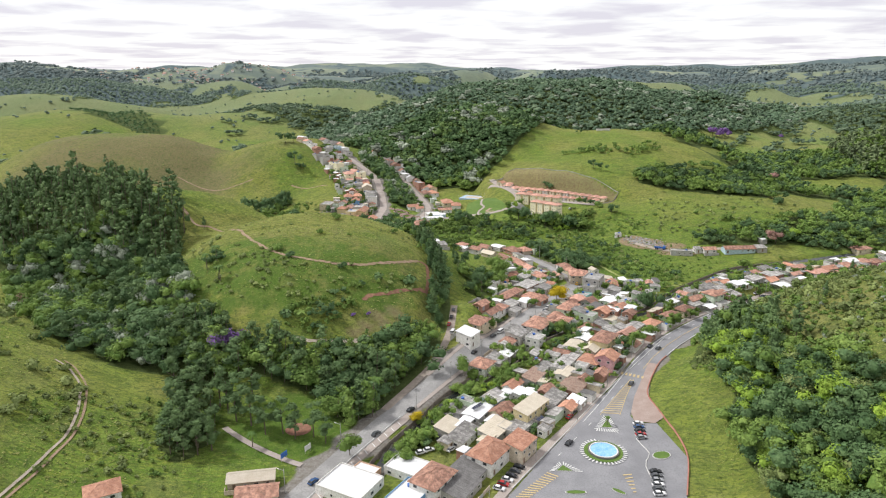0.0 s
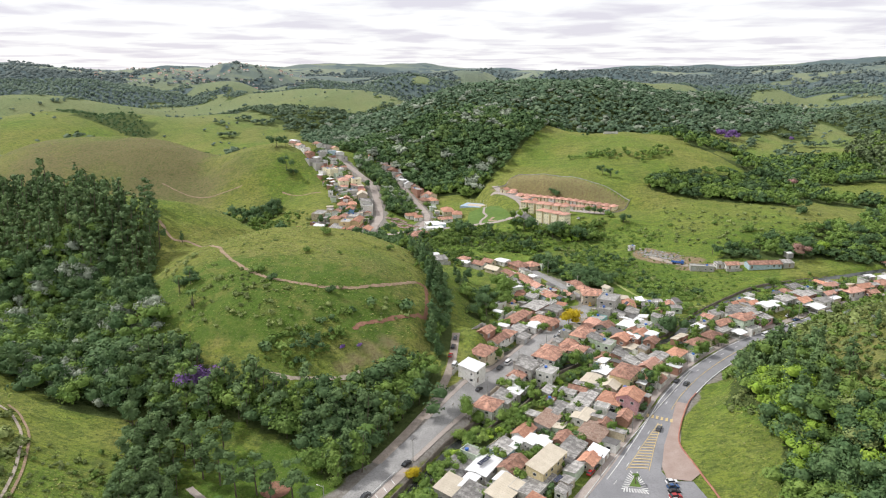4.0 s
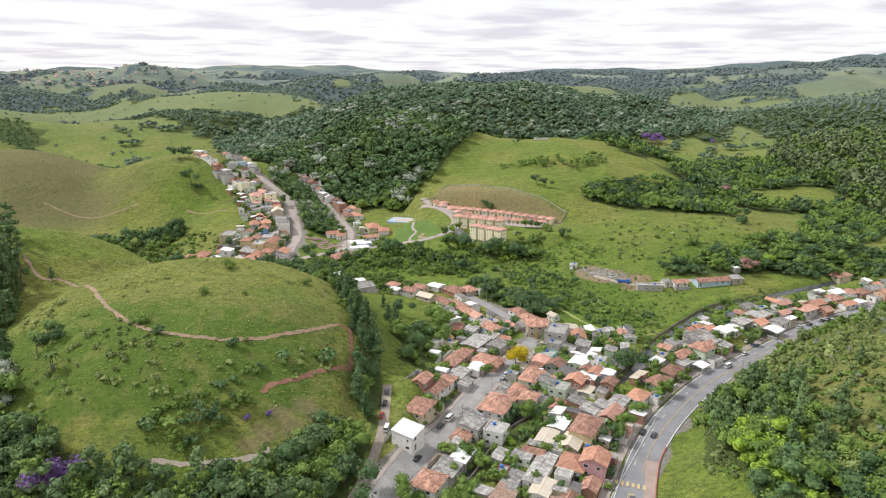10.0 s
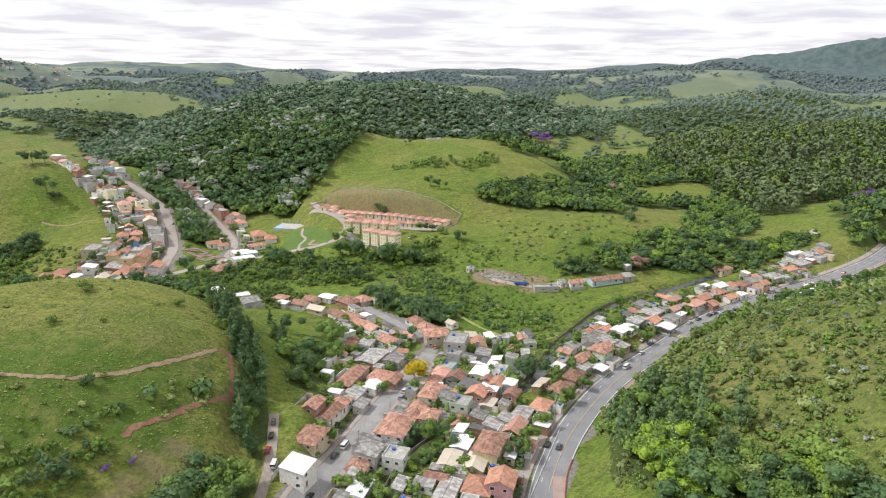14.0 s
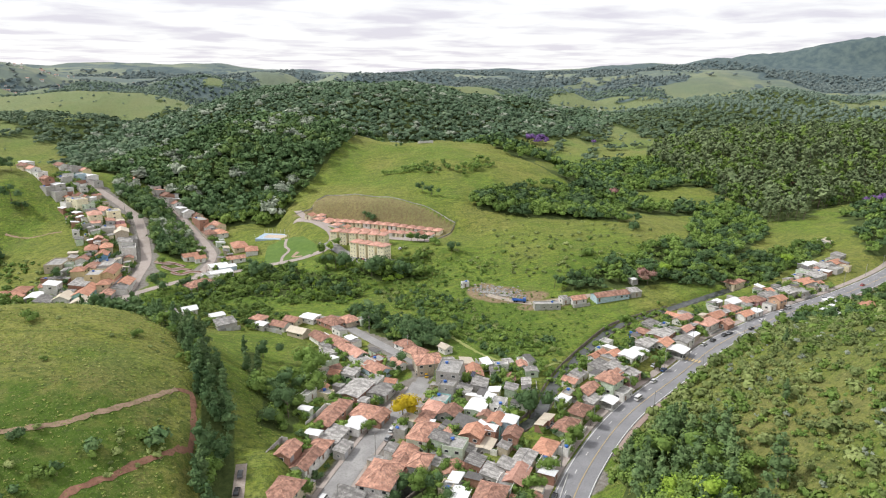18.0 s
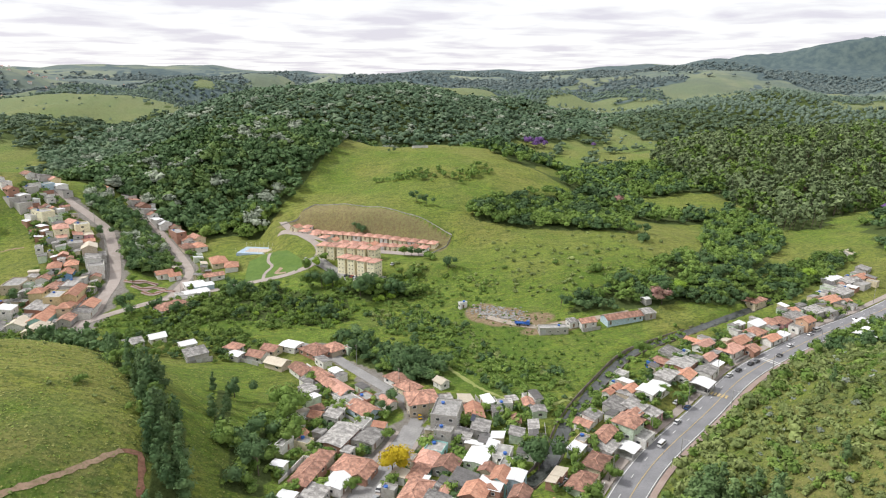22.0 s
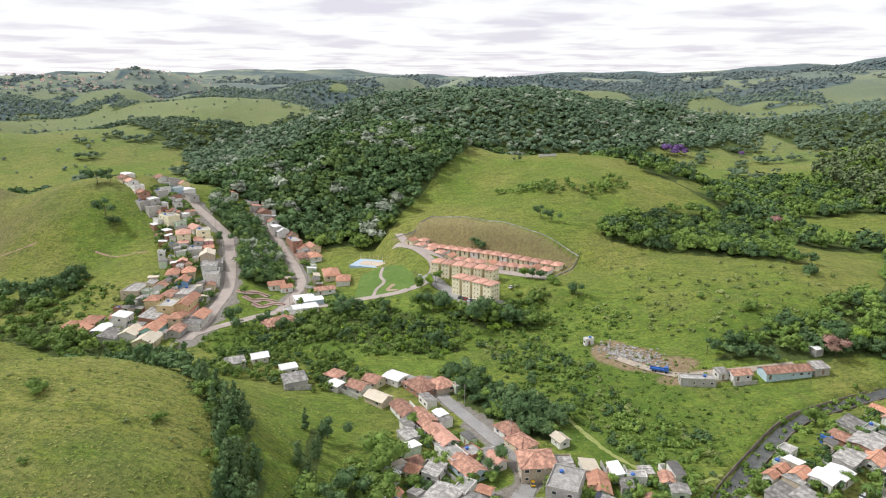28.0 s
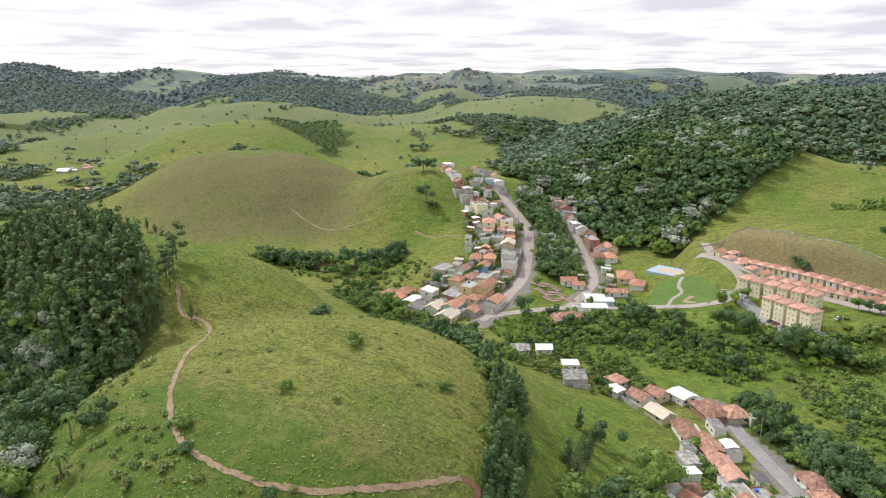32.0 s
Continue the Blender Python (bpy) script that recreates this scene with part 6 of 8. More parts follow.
house(-74.6, 573.3, 15.9, 7.5, 82, 1, "flat", FIBRE, "grey")
house(-83.1, 567.3, 11.0, 6.2, 82, 1, "gable", TILE, "beige")
house(-87.6, 556.8, 7.3, 6.2, 83, 2, "hip", NEW_TILE, "yellow")
house(-78.1, 551.8, 11.0, 7.5, 83, 2, "flat", CONCRETE, "yellow")
house(-70.1, 557.9, 17.1, 6.2, 84, 2, "gable", NEW_TILE, "yellow")
house(-70.2, 548.8, 22.0, 6.2, 83, 1, "gable", NEW_TILE, "white")
house(-84.2, 544.6, 14.6, 7.5, 82, 1, "shed", FIBRE, "brick")
house(-70.9, 539.8, 7.3, 6.2, 82, 2, "hip", NEW_TILE, "cream")
house(-61.8, 547.7, 11.0, 7.5, 82, 1, "gable", NEW_TILE, "white")
house(-79.9, 533.8, 17.1, 7.5, 82, 1, "gable", NEW_TILE, "teal")
house(-62.2, 540.1, 11.0, 7.5, 82, 1, "shed", FIBRE, "white")
house(-68.8, 530.8, 9.8, 6.2, 82, 1, "gable", TILE, "grey")
house(-97.7, 538.6, 7.3, 6.2, 82, 2, "shed", WHITE_ROOF, "white")
house(-105.4, 531.7, 9.8, 6.2, 82, 1, "low", WHITE_ROOF, "grey")
house(-114.8, 542.2, 9.8, 7.5, 82, 1, "hip", NEW_TILE, "white")
house(-122.9, 537.5, 11.0, 7.5, 82, 1, "hip", NEW_TILE, "white")
house(-115.8, 534.5, 9.8, 7.5, 82, 1, "hip", NEW_TILE, "cream")
house(-98.0, 523.7, 11.0, 7.5, 82, 1, "shed", FIBRE, "grey")
house(-89.6, 526.6, 9.8, 7.5, 82, 1, "gable", BEIGE_ROOF, "white")
house(-79.4, 518.7, 11.0, 8.8, 82, 1, "gable", BEIGE_ROOF, "cream")
house(-131.1, 726.6, 9.8, 6.2, 127, 1, "gable", TILE, "white")
house(-121.7, 725.4, 11.0, 7.5, 127, 1, "shed", FIBRE, "grey")
house(-113.9, 722.4, 8.5, 6.2, 127, 1, "gable", PALE_TILE, "yellow")
house(-115.1, 709.6, 8.5, 6.2, 127, 1, "flat", CONCRETE, "sky")
house(-107.7, 711.1, 8.5, 7.5, 127, 1, "low", WHITE_ROOF, "white")
house(-122.9, 697.1, 8.5, 6.2, 127, 1, "flat", CONCRETE, "grey")
house(-102.5, 702.6, 8.5, 6.2, 127, 1, "shed", FIBRE, "grey")
house(-79.5, 731.0, 8.5, 6.2, 118, 1, "gable", NEW_TILE, "white")
house(-66.3, 738.9, 9.8, 6.2, 118, 1, "gable", NEW_TILE, "white")
house(-63.6, 725.0, 12.2, 6.2, 118, 1, "flat", FIBRE, "grey")
house(-59.3, 717.5, 11.0, 6.2, 118, 1, "shed", PALE_TILE, "grey")
house(-52.2, 709.7, 9.8, 7.5, 118, 1, "gable", TILE, "brick")
house(-50.0, 703.0, 12.2, 6.2, 119, 1, "shed", FIBRE, "grey")
house(-45.3, 697.8, 11.0, 6.2, 119, 1, "gable", TILE, "white")
house(-42.3, 691.4, 17.1, 5.0, 118, 1, "low", WHITE_ROOF, "grey")
house(-36.3, 686.0, 11.0, 7.5, 116, 1, "gable", WHITE_ROOF, "white")
house(-28.8, 682.9, 9.8, 6.2, 116, 1, "gable", TILE, "cream")
house(-25.0, 668.2, 14.6, 6.2, 114, 2, "flat", CONCRETE, "brick")
house(-19.1, 663.4, 11.0, 7.5, 113, 1, "gable", NEW_TILE, "white")
house(-17.4, 649.7, 11.0, 7.5, 111, 1, "hip", TILE, "beige")
house(-28.5, 598.2, 8.5, 6.2, 20, 1, "gable", NEW_TILE, "white")
house(-22.1, 595.2, 6.1, 5.0, 19, 1, "gable", NEW_TILE, "white")
house(-9.5, 577.1, 9.8, 7.5, 19, 1, "low", WHITE_ROOF, "white")
house(-7.4, 560.8, 12.2, 7.5, 19, 1, "low", WHITE_ROOF, "white")
house(-14.0, 551.3, 9.8, 6.2, 22, 1, "flat", CONCRETE, "white")
house(-18.8, 540.7, 14.6, 10.0, 31, 1, "hip", TILE, "white")
# lower houses
house(-12.1, 666.0, 11.0, 7.5, 113, 1, "gable", TILE, "cream")
house(4.1, 617.4, 17.1, 10.0, 100, 1, "hip", NEW_TILE, "cream")
house(-10.2, 651.2, 11.0, 7.5, 111, 1, "hip", NEW_TILE, "white")
house(12.4, 604.5, 12.2, 8.2, 91, 1, "hip", NEW_TILE, "white")
house(1.5, 589.5, 12.2, 6.2, 17, 1, "gable", TILE, "white")
house(-3.9, 573.4, 9.8, 6.2, 18, 1, "low", WHITE_ROOF, "sky")
house(-12.8, 557.0, 9.8, 6.2, 20, 1, "flat", CONCRETE, "white")
house(-22.1, 496.8, 7.3, 6.2, 20, 1, "gable", WHITE_ROOF, "white")
house(-31.5, 488.5, 8.5, 6.2, 20, 1, "shed", FIBRE, "grey")
house(-7.1, 483.4, 7.3, 6.2, 20, 1, "low", WHITE_ROOF, "white")
house(-2.5, 468.3, 9.8, 7.5, 20, 1, "shed", FIBRE, "grey")


# ---- single trees ----
TREE_MESHES = {}
TREE_KINDS = {   # crown form, leaves, material, widening
    "broadleaf tree": ("broad", 700, LEAF, 1.0), "dark tree": ("broad", 700, DARK_LEAF, 1.0), "bush": ("bush", 260, LEAF, 1.0), "dark bush": ("bush", 260, DARK_LEAF, 1.0),
    "pine": ("pine", 420, PINE_LEAF, 1.0), "tall pine": ("tall", 400, PINE_LEAF, 1.3), "yellow tree": ("broad", 1000, YELLOW_LEAF, 1.05), "purple tree": ("broad", 800, PURPLE_LEAF, 1.0),
    "pink tree": ("broad", 800, PINK_LEAF, 1.1), "bright tree": ("broad", 800, BRIGHT_LEAF, 1.0)}
TREE_LABELS = {"broadleaf tree": "mid-green broadleaf tree with a rounded loose crown", "dark tree": "dark green broadleaf tree with a dense crown", "bush": "green rounded bush on the grass", "dark bush": "dark green bush on the grass",
               "pine": "dark pointed pine with a straight trunk", "tall pine": "tall thin pine with a bare lower trunk", "yellow tree": "round tree covered in bright yellow blossom", "purple tree": "tree covered in vivid purple blossom",
               "pink tree": "spreading tree with dusky pink blossom", "bright tree": "bright yellow-green feathery tree"}


def tree(x, y, size, kind="broadleaf tree", variant=0):
    form, count, mat, wide = TREE_KINDS[kind]
    key = (kind, variant % 3)
    if key not in TREE_MESHES:
        v, f = crown(form, count, 300 + variant % 3 + 7 * len(TREE_MESHES))
        c = mesh_from("crown", v * [wide, wide, 1], f, smooth=True)
        c.materials.append(mat)
        tv, tf = trunk(0.78 if "bush" not in kind else 0.4, 0.022, 5 + variant)
        t = mesh_from("trunk", tv * [1, 1, 1], tf)
        t.materials.append(BARK)
        TREE_MESHES[key] = (c, t)
    c, t = TREE_MESHES[key]
    ob = new(kind.replace(" ", "_"))
    ob.empty_display_size = 0.3
    ob.matrix_world = pose(x, y, float(height(x, y)), 0, 0, (x * 37 + y * 91) % 360) @ Matrix.Diagonal((size, size, size, 1))
    tagged(ob, TREE_LABELS[kind], "bush" if "bush" in kind else "tree")
    for name, me in (("crown", c), ("trunk", t)):
        q = new(name, me)
        q.parent = ob
    return ob


def palm(x, y, size=7.0):
    ob = root("palm_tree", x, y, (x * 57) % 360, None, "slender palm with arching green fronds", "palm tree")
    part("trunk", Shape().rod(0, 0, -.4, size, .2, .13, 8), ob, mat=BARK)
    for k in range(12):
        a = 6.2832 * k / 12 + .3 * (k % 3)
        s = Shape()
        c, n = math.cos(a), math.sin(a)
        o = 0
        rows = []
        for j in range(6):
            u = j / 5
            r = size * .42 * u
            z = size + size * (.22 * u - .36 * u * u * (1 + .5 * (k % 2)))
            w = size * .07 * math.sin(3.0 * min(u + .12, 1))
            s.v += [(r * c - n * w, r * n + c * w, z - w * .35), (r * c, r * n, z), (r * c + n * w, r * n - c * w, z - w * .35)]
        for j in range(5):
            b = j * 3
            s.f += [(b, b + 1, b + 4, b + 3), (b + 1, b + 2, b + 5, b + 4)]
        part("frond", s, ob, mat=PALM_LEAF)
    return ob


for x, y, size, kind in ((-151, 667, 13, "dark tree"), (-143, 660, 8, "dark tree"), (-168, 702, 13, "dark tree"), (-160, 706, 11, "dark tree"), (142.5, 541, 8, "dark tree"), (222, 503, 6, "bush"), (99, 634, 8, "dark tree"), (105, 629, 7, "dark tree"), (187, 475, 8.5, "dark tree"),
                         (116, 350, 13, "dark tree"), (119.5, 354, 10, "pine"), (66, 358.5, 12.5, "yellow tree"), (13, 552, 12, "dark tree"), (40, 553, 8, "dark tree"), (-97, 272, 13, "purple tree"), (-224, 335, 10, "pink tree"), (-43, 294, 3, "purple tree"), (-36, 297, 2.8, "purple tree"),
                         (-33.6, 209, 9, "broadleaf tree"), (-11, 232, 6, "yellow tree"), (9.6, 269, 9, "broadleaf tree"), (77, 403, 8, "dark tree"), (51, 354, 5.5, "broadleaf tree"), (69.6, 335, 6, "broadleaf tree"), (24.5, 322, 7, "broadleaf tree"),
                         (22.8, 362, 12, "dark tree"), (37, 405, 14, "broadleaf tree"), (33, 398, 12, "broadleaf tree"), (15, 418, 9, "dark tree"), (91, 297, 8, "broadleaf tree"), (98.5, 305, 7, "broadleaf tree"), (105, 312, 7, "broadleaf tree"), (89, 296, 8, "dark tree"),
                         (57, 320, 8, "dark tree"), (61.5, 313, 9, "broadleaf tree"), (67, 313, 8, "dark tree"), (64, 318, 7, "broadleaf tree"), (52, 314, 7, "dark tree"), (124.6, 328, 8, "broadleaf tree"), (136, 337, 7, "broadleaf tree"), (168, 359, 6, "broadleaf tree"), (187.7, 379, 5, "broadleaf tree"),
                         (244.6, 465, 12, "pink tree"), (251, 472, 10, "dark tree"), (261, 472, 9, "bright tree"), (230, 486, 9, "dark tree"), (369, 484, 10, "bright tree"), (300, 460, 8, "broadleaf tree"), (202, 417, 8, "broadleaf tree"), (264, 389, 5, "broadleaf tree"),
                         (-101, 216, 14, "tall pine"), (-96, 210, 15, "tall pine"), (-92, 216, 16, "tall pine"), (-98, 222, 16, "tall pine"), (-104, 228, 15, "tall pine"), (-88, 207, 13, "tall pine"), (-84, 210, 14, "pine"), (-105, 236, 16, "tall pine"), (-110, 246, 17, "tall pine"), (-100, 243, 16, "pine"), (-81, 230, 15, "tall pine"), (-74.4, 227, 16, "tall pine"), (-67.5, 222, 15, "tall pine"), (-61, 223, 14, "tall pine"), (-56, 219, 14, "tall pine"), (-49, 221, 14, "tall pine"), (-44, 217, 12, "tall pine"), (-86, 236, 17, "tall pine"), (-91, 240, 17, "tall pine"), (-79, 244, 16, "tall pine"),
                         (-178, 424, 16, "tall pine"), (-154, 411, 8, "pine"), (-186, 440, 17, "tall pine"), (-182, 432, 15, "tall pine"), (-173, 420, 14, "tall pine"), (-65, 391, 4.5, "bush"), (-69, 353, 3, "bush"), (-52, 354, 2.2, "bush"), (-121, 336, 5, "dark bush"), (-125, 332, 5, "dark bush"), (-118, 331, 4, "dark bush"),
                         (-30, 382, 3, "bush"), (-98, 422, 5, "dark bush"), (-78, 324, 4, "dark bush"), (-51, 321, 4, "dark bush"), (-87, 331, 4, "bush"), (123, 576, 7, "broadleaf tree"), (132, 573, 6, "dark tree"), (127, 574, 7, "dark tree"), (137, 562, 6, "bush"),
                         (69, 583, 8, "broadleaf tree"), (60, 575, 9, "broadleaf tree"), (66, 579, 7, "bright tree"), (64, 540, 11, "dark tree"), (70, 536, 12, "dark tree"), (58, 543, 10, "broadleaf tree"), (84, 524, 12, "dark tree"), (91, 527, 11, "dark tree"), (97, 526, 10, "broadleaf tree"), (104, 525, 10, "dark tree"),
                         (123, 521, 7, "broadleaf tree"), (148, 640, 9, "dark tree"), (154, 634, 8, "dark tree"), (-39, 538, 12, "dark tree"), (-16, 533, 8, "dark tree"), (-71, 643, 9, "dark tree"), (-149, 605, 13, "dark tree"), (-156, 595, 12, "dark tree"), (-100, 556, 9, "dark tree"), (-44, 579, 5, "broadleaf tree"),
                         (575, 588, 14, "purple tree"), (568, 592, 11, "purple tree"), (572, 686, 14, "pink tree"), (590, 688, 13, "pink tree"), (339, 671, 11, "pink tree"), (138, 251, 19, "pine"), (152, 262, 17, "pine"), (146, 300, 15, "pine"), (212, 324, 8, "pine"), (178, 288, 9, "pine"),
                         (285, 545, 7, "dark bush"), (300, 566, 8, "dark tree"), (240, 530, 3, "bush"), (205, 520, 3, "bush"), (175, 530, 2.5, "bush"), (-360, 602, 10, "pine"), (-372, 606, 11, "pine"), (-385, 606, 11, "pine"), (-350, 598, 9, "pine"), (-395, 610, 10, "pine"), (196, 812, 6, "dark tree"), (225, 800, 5, "dark tree"), (165, 790, 6, "dark tree")):
    tree(x, y, size, kind, int(abs(x * 3 + y)))
for x, y, size in ((-70, 213, 6), (-37, 236, 9), (-28, 248, 10), (64, 228.5, 4), (-112, 313, 8), (-119, 330, 8), (-123, 326, 8), (-113, 314, 7), (-150, 318, 9), (-155, 312, 8), (-140, 300, 9), (-132, 292, 8), (124, 262, 8), (188, 372, 7), (190, 371, 6)):
    palm(x, y, size)


# ---- sheds and lean-tos that fill the plots ----
def clear_of(x, y, r, canal=4.0):
    for hx, hy, w, d, _ in HOUSES:
        if math.hypot(x - hx, y - hy) < 0.44 * (math.sqrt(w * d) + r) + 0.2:
            return False
    for line, _, width in ROADS:
        if float(near_line(np.array([x]), np.array([y]), line)[0][0]) < width / 2 + 1.2 + r / 2:
            return False
    return float(near_line(np.array([x]), np.array([y]), CANAL)[0][0]) > canal + r / 2


def heading(line, x, y):
    _, k = near_line(np.array([x]), np.array([y]), line)
    k = int(min(k[0], len(line) - 2))
    v = line[k + 1] - line[k]
    return math.degrees(math.atan2(v[1], v[0]))


def fill(shape, line, count, seed):
    r = random.Random(seed)
    xs, ys = [p[0] for p in shape], [p[1] for p in shape]
    done = 0
    for _ in range(count * 14):
        if done >= count:
            return
        x, y = r.uniform(min(xs), max(xs)), r.uniform(min(ys), max(ys))
        w, d = r.uniform(3.5, 8.0), r.uniform(3.0, 6.0)
        if not inside(np.array([x]), np.array([y]), shape)[0] or not clear_of(x, y, math.sqrt(w * d)):
            continue
        kind = r.choice(("shed", "shed", "shed", "low", "gable", "flat"))
        mat = r.choice((FIBRE, FIBRE, FIBRE, DARK_ROOF, WHITE_ROOF, BEIGE_ROOF)) if kind in ("shed", "low") else r.choice((TILE, NEW_TILE, PALE_TILE)) if kind == "gable" else CONCRETE
        house(x, y, w, d, heading(line, x, y) + r.choice((0, 90, 180)), 1, kind, mat, r.choice(("grey", "white", "white", "white", "brick", "beige", "cream", "mint")), name="outbuilding", category="outbuilding", group="outbuildings behind the houses")
        done += 1


fill([(12, 300), (40, 420), (60, 474), (100, 400), (140, 392), (118, 352), (60, 322), (24, 285)], LEFT, 58, 1)
fill([(-12, 212), (20, 200), (80, 272), (120, 320), (118, 344), (60, 308), (20, 260)], MAIN, 44, 2)
fill([(118, 322), (160, 352), (250, 400), (300, 420), (370, 442), (360, 462), (235, 424), (170, 395), (125, 350)], MAIN, 46, 3)
fill([(-60, 520), (-62, 600), (-100, 690), (-125, 720), (-130, 690), (-95, 600), (-110, 540)], UPPER, 62, 4)
fill([(-12, 560), (0, 600), (-14, 660), (-50, 720), (-20, 640), (-26, 600)], EAST, 16, 5)
# more low sheds where the road leaves the town
fill([(344, 452), (367, 462), (401, 464), (422, 490), (400, 482), (370, 476)], MAIN, 14, 6)


def garden_trees(name, shape, gap, low, high, mat, label, seed):
    """Trees and shrubs in the gaps between the houses."""
    p = np.array([q for q in scatter(shape, gap, thin=0.2, seed=seed) if clear_of(q[0], q[1], 1.2, 2.6)])
    stand(name, p, np.random.default_rng(seed).uniform(low, high, len(p)), "broad", mat, label, fine=1, category="trees")


for k, shape in enumerate(([(12, 300), (40, 420), (60, 474), (100, 400), (140, 392), (118, 352), (60, 322), (24, 285)], [(-12, 212), (20, 200), (80, 272), (120, 320), (118, 344), (60, 308), (20, 260)],
                           [(118, 322), (160, 352), (250, 400), (300, 420), (370, 442), (360, 462), (235, 424), (170, 395), (125, 350)], [(-60, 520), (-62, 600), (-100, 690), (-125, 720), (-130, 690), (-95, 600), (-110, 540)],
                           [(-12, 560), (0, 600), (-14, 660), (-50, 720), (-20, 640), (-26, 600)], [(-50, 476), (12, 460), (44, 478), (0, 506), (-42, 510)])):
    garden_trees("garden_trees", shape, 5.5, 2.5, 6.5, LEAF, "green garden trees between the houses", 80 + k)
    garden_trees("garden_trees", shape, 7.5, 2.0, 5.0, DARK_LEAF, "dark garden trees between the houses", 90 + k)
# garden walls
wall_rng = random.Random(3)


def yard_wall(x, y, turn, w, d):
    ob = root("garden_wall", x, y, turn, None, "grey block garden wall with a metal gate", "wall", "garden walls")
    h = wall_rng.uniform(1.6, 2.3)
    g = wall_rng.uniform(-.2, .2) * w
    m = wall_rng.choice((CONCRETE, CONCRETE, WALLS["white"], WALLS["grey"], WALLS["beige"]))
    part("wall_panel", Shape().box(-w / 2, -.09, -1, g - 1.3, .09, h), ob, mat=m)
    part("wall_panel", Shape().box(g + 1.3, -.09, -1, w / 2, .09, h), ob, mat=m)
    part("side_wall", Shape().box(-w / 2, .1, -1, -w / 2 + .18, d, h), ob, mat=m)
    part("gate", SHUTTER, ob, "dull metal gate", pose(g, 0, 0) @ Matrix.Diagonal((2.5, 1, h - .1, 1)))


for hx, hy, w, d, turn in list(HOUSES):
    if hy < 480 and w > 6.5 and wall_rng.random() < .55:
        side = wall_rng.choice((0, 180))
        a = radians(turn + side - 90)
        x, y = hx + math.cos(a) * (d / 2 + 2.6), hy + math.sin(a) * (d / 2 + 2.6)
        if clear_of(x, y, -1.5):
            yard_wall(x, y, turn + side, w + 1.5, 2.4)

# ---- canal ----
WET_CONCRETE = material("stained_concrete", (0.10, 0.082, 0.066), (0.19, 0.160, 0.130), (0.06, 0.052, 0.044), size=3, fine=.6, rough=.9)
water = ribbon(CANAL, 5.2, 0.5, mat=WATER, name="water", label="dark shallow water in the canal", category="water", across=2)
for side, label in ((-3.3, "west"), (3.3, "east")):
    t = np.gradient(CANAL, axis=0)
    t /= np.linalg.norm(t, axis=1)[:, None]
    p = CANAL + np.stack([t[:, 1], -t[:, 0]], -1) * side
    outer = CANAL + np.stack([t[:, 1], -t[:, 0]], -1) * (side * 1.12)
    zt = base(CANAL[:, 1]) + 0.75
    rows = np.stack([np.column_stack([p, zt - 4.5]), np.column_stack([p, zt]), np.column_stack([outer, zt]), np.column_stack([outer, zt - 2.5])], 1)
    ob = new("canal_wall_" + label, mesh_from("canal_wall", rows.reshape(-1, 3), grid_faces(len(CANAL), 4)))
    ob.data.materials.append(WET_CONCRETE)
    tagged(ob, "stained concrete retaining wall of the canal", "wall", kind="structure")

# ---- roundabout, parking and road markings ----
patch([(8, 150), (24, 189), (33, 203), (48, 224), (62, 244), (77, 264), (90, 268), (82, 252), (75, 236), (76, 230), (84, 230), (88, 207), (80, 186), (74, 160), (40, 140)], 0.20, "forecourt", ASPHALT, "wide grey asphalt round the roundabout", "road", level=None)
brick = patch([(75.5, 231.5), (83.2, 230), (88.2, 234.4), (87, 250.6), (91, 262.8), (100.7, 281.2), (96.5, 283), (88.5, 266), (81, 251), (76, 238)], 0.30, "paved_walk", BRICK_PAVE, "reddish brick-paved walk beside the road")
ribbon(MAIN, 3.4, 0.26, side=-8.2, start=26, end=LM - 8, name="pavement_west", mat=COBBLE, label="pale paved walk along the main road", category="pavement")
ribbon(MAIN, 2.2, 0.26, side=7.1, start=74, end=LM - 8, name="pavement_east", mat=BRICK_PAVE, label="narrow reddish walk along the main road", category="pavement")
ribbon(LEFT, 1.7, 0.24, side=5.0, start=34, end=BEND, name="pavement_left", mat=COBBLE, label="narrow grey walk along the street", category="pavement")
ribbon(LEFT, 1.7, 0.24, side=-5.0, start=40, end=BEND, name="pavement_right", mat=COBBLE, label="narrow grey walk along the street", category="pavement")
ribbon(LEFT, 3.4, 0.26, side=6.0, start=14, end=34, name="parking_strip", mat=COBBLE, label="paved strip with pale parking bars", category="pavement")


def kerb(points, name="kerb", mat=KERB, label="pale stone kerb", w=0.3, h=0.42):
    line = smooth_line(points, 2.5)
    t = np.gradient(line, axis=0)
    t /= np.linalg.norm(t, axis=1)[:, None]
    n = np.stack([t[:, 1], -t[:, 0]], -1) * w / 2
    z = height(line[:, 0], line[:, 1])
    rows = np.stack([np.column_stack([line - n, z]), np.column_stack([line - n, z + h]), np.column_stack([line + n, z + h]), np.column_stack([line + n, z])], 1)
    ob = new(name, mesh_from(name, rows.reshape(-1, 3), grid_faces(len(line), 4)[:, ::-1]))
    ob.data.materials.append(mat)
    return tagged(ob, label, "kerb", kind="structure")


kerb([(107.3, 289.9), (100.7, 281.2), (91, 262.8), (86.9, 250.6), (88.2, 234.4), (89.3, 222), (88, 207.5), (80, 185.8)], "red_kerb", RED_KERB, "low red-painted kerb below the grass", 0.5, 0.55)
kerb([(75.5, 231.5), (72.9, 218.9), (74.9, 210), (71.3, 202), (72, 186)], label="white kerb of the parking bay")
kerb([(23, 190), (33, 204), (48, 225), (62, 245), (77, 265), (92, 284), (113, 311)])


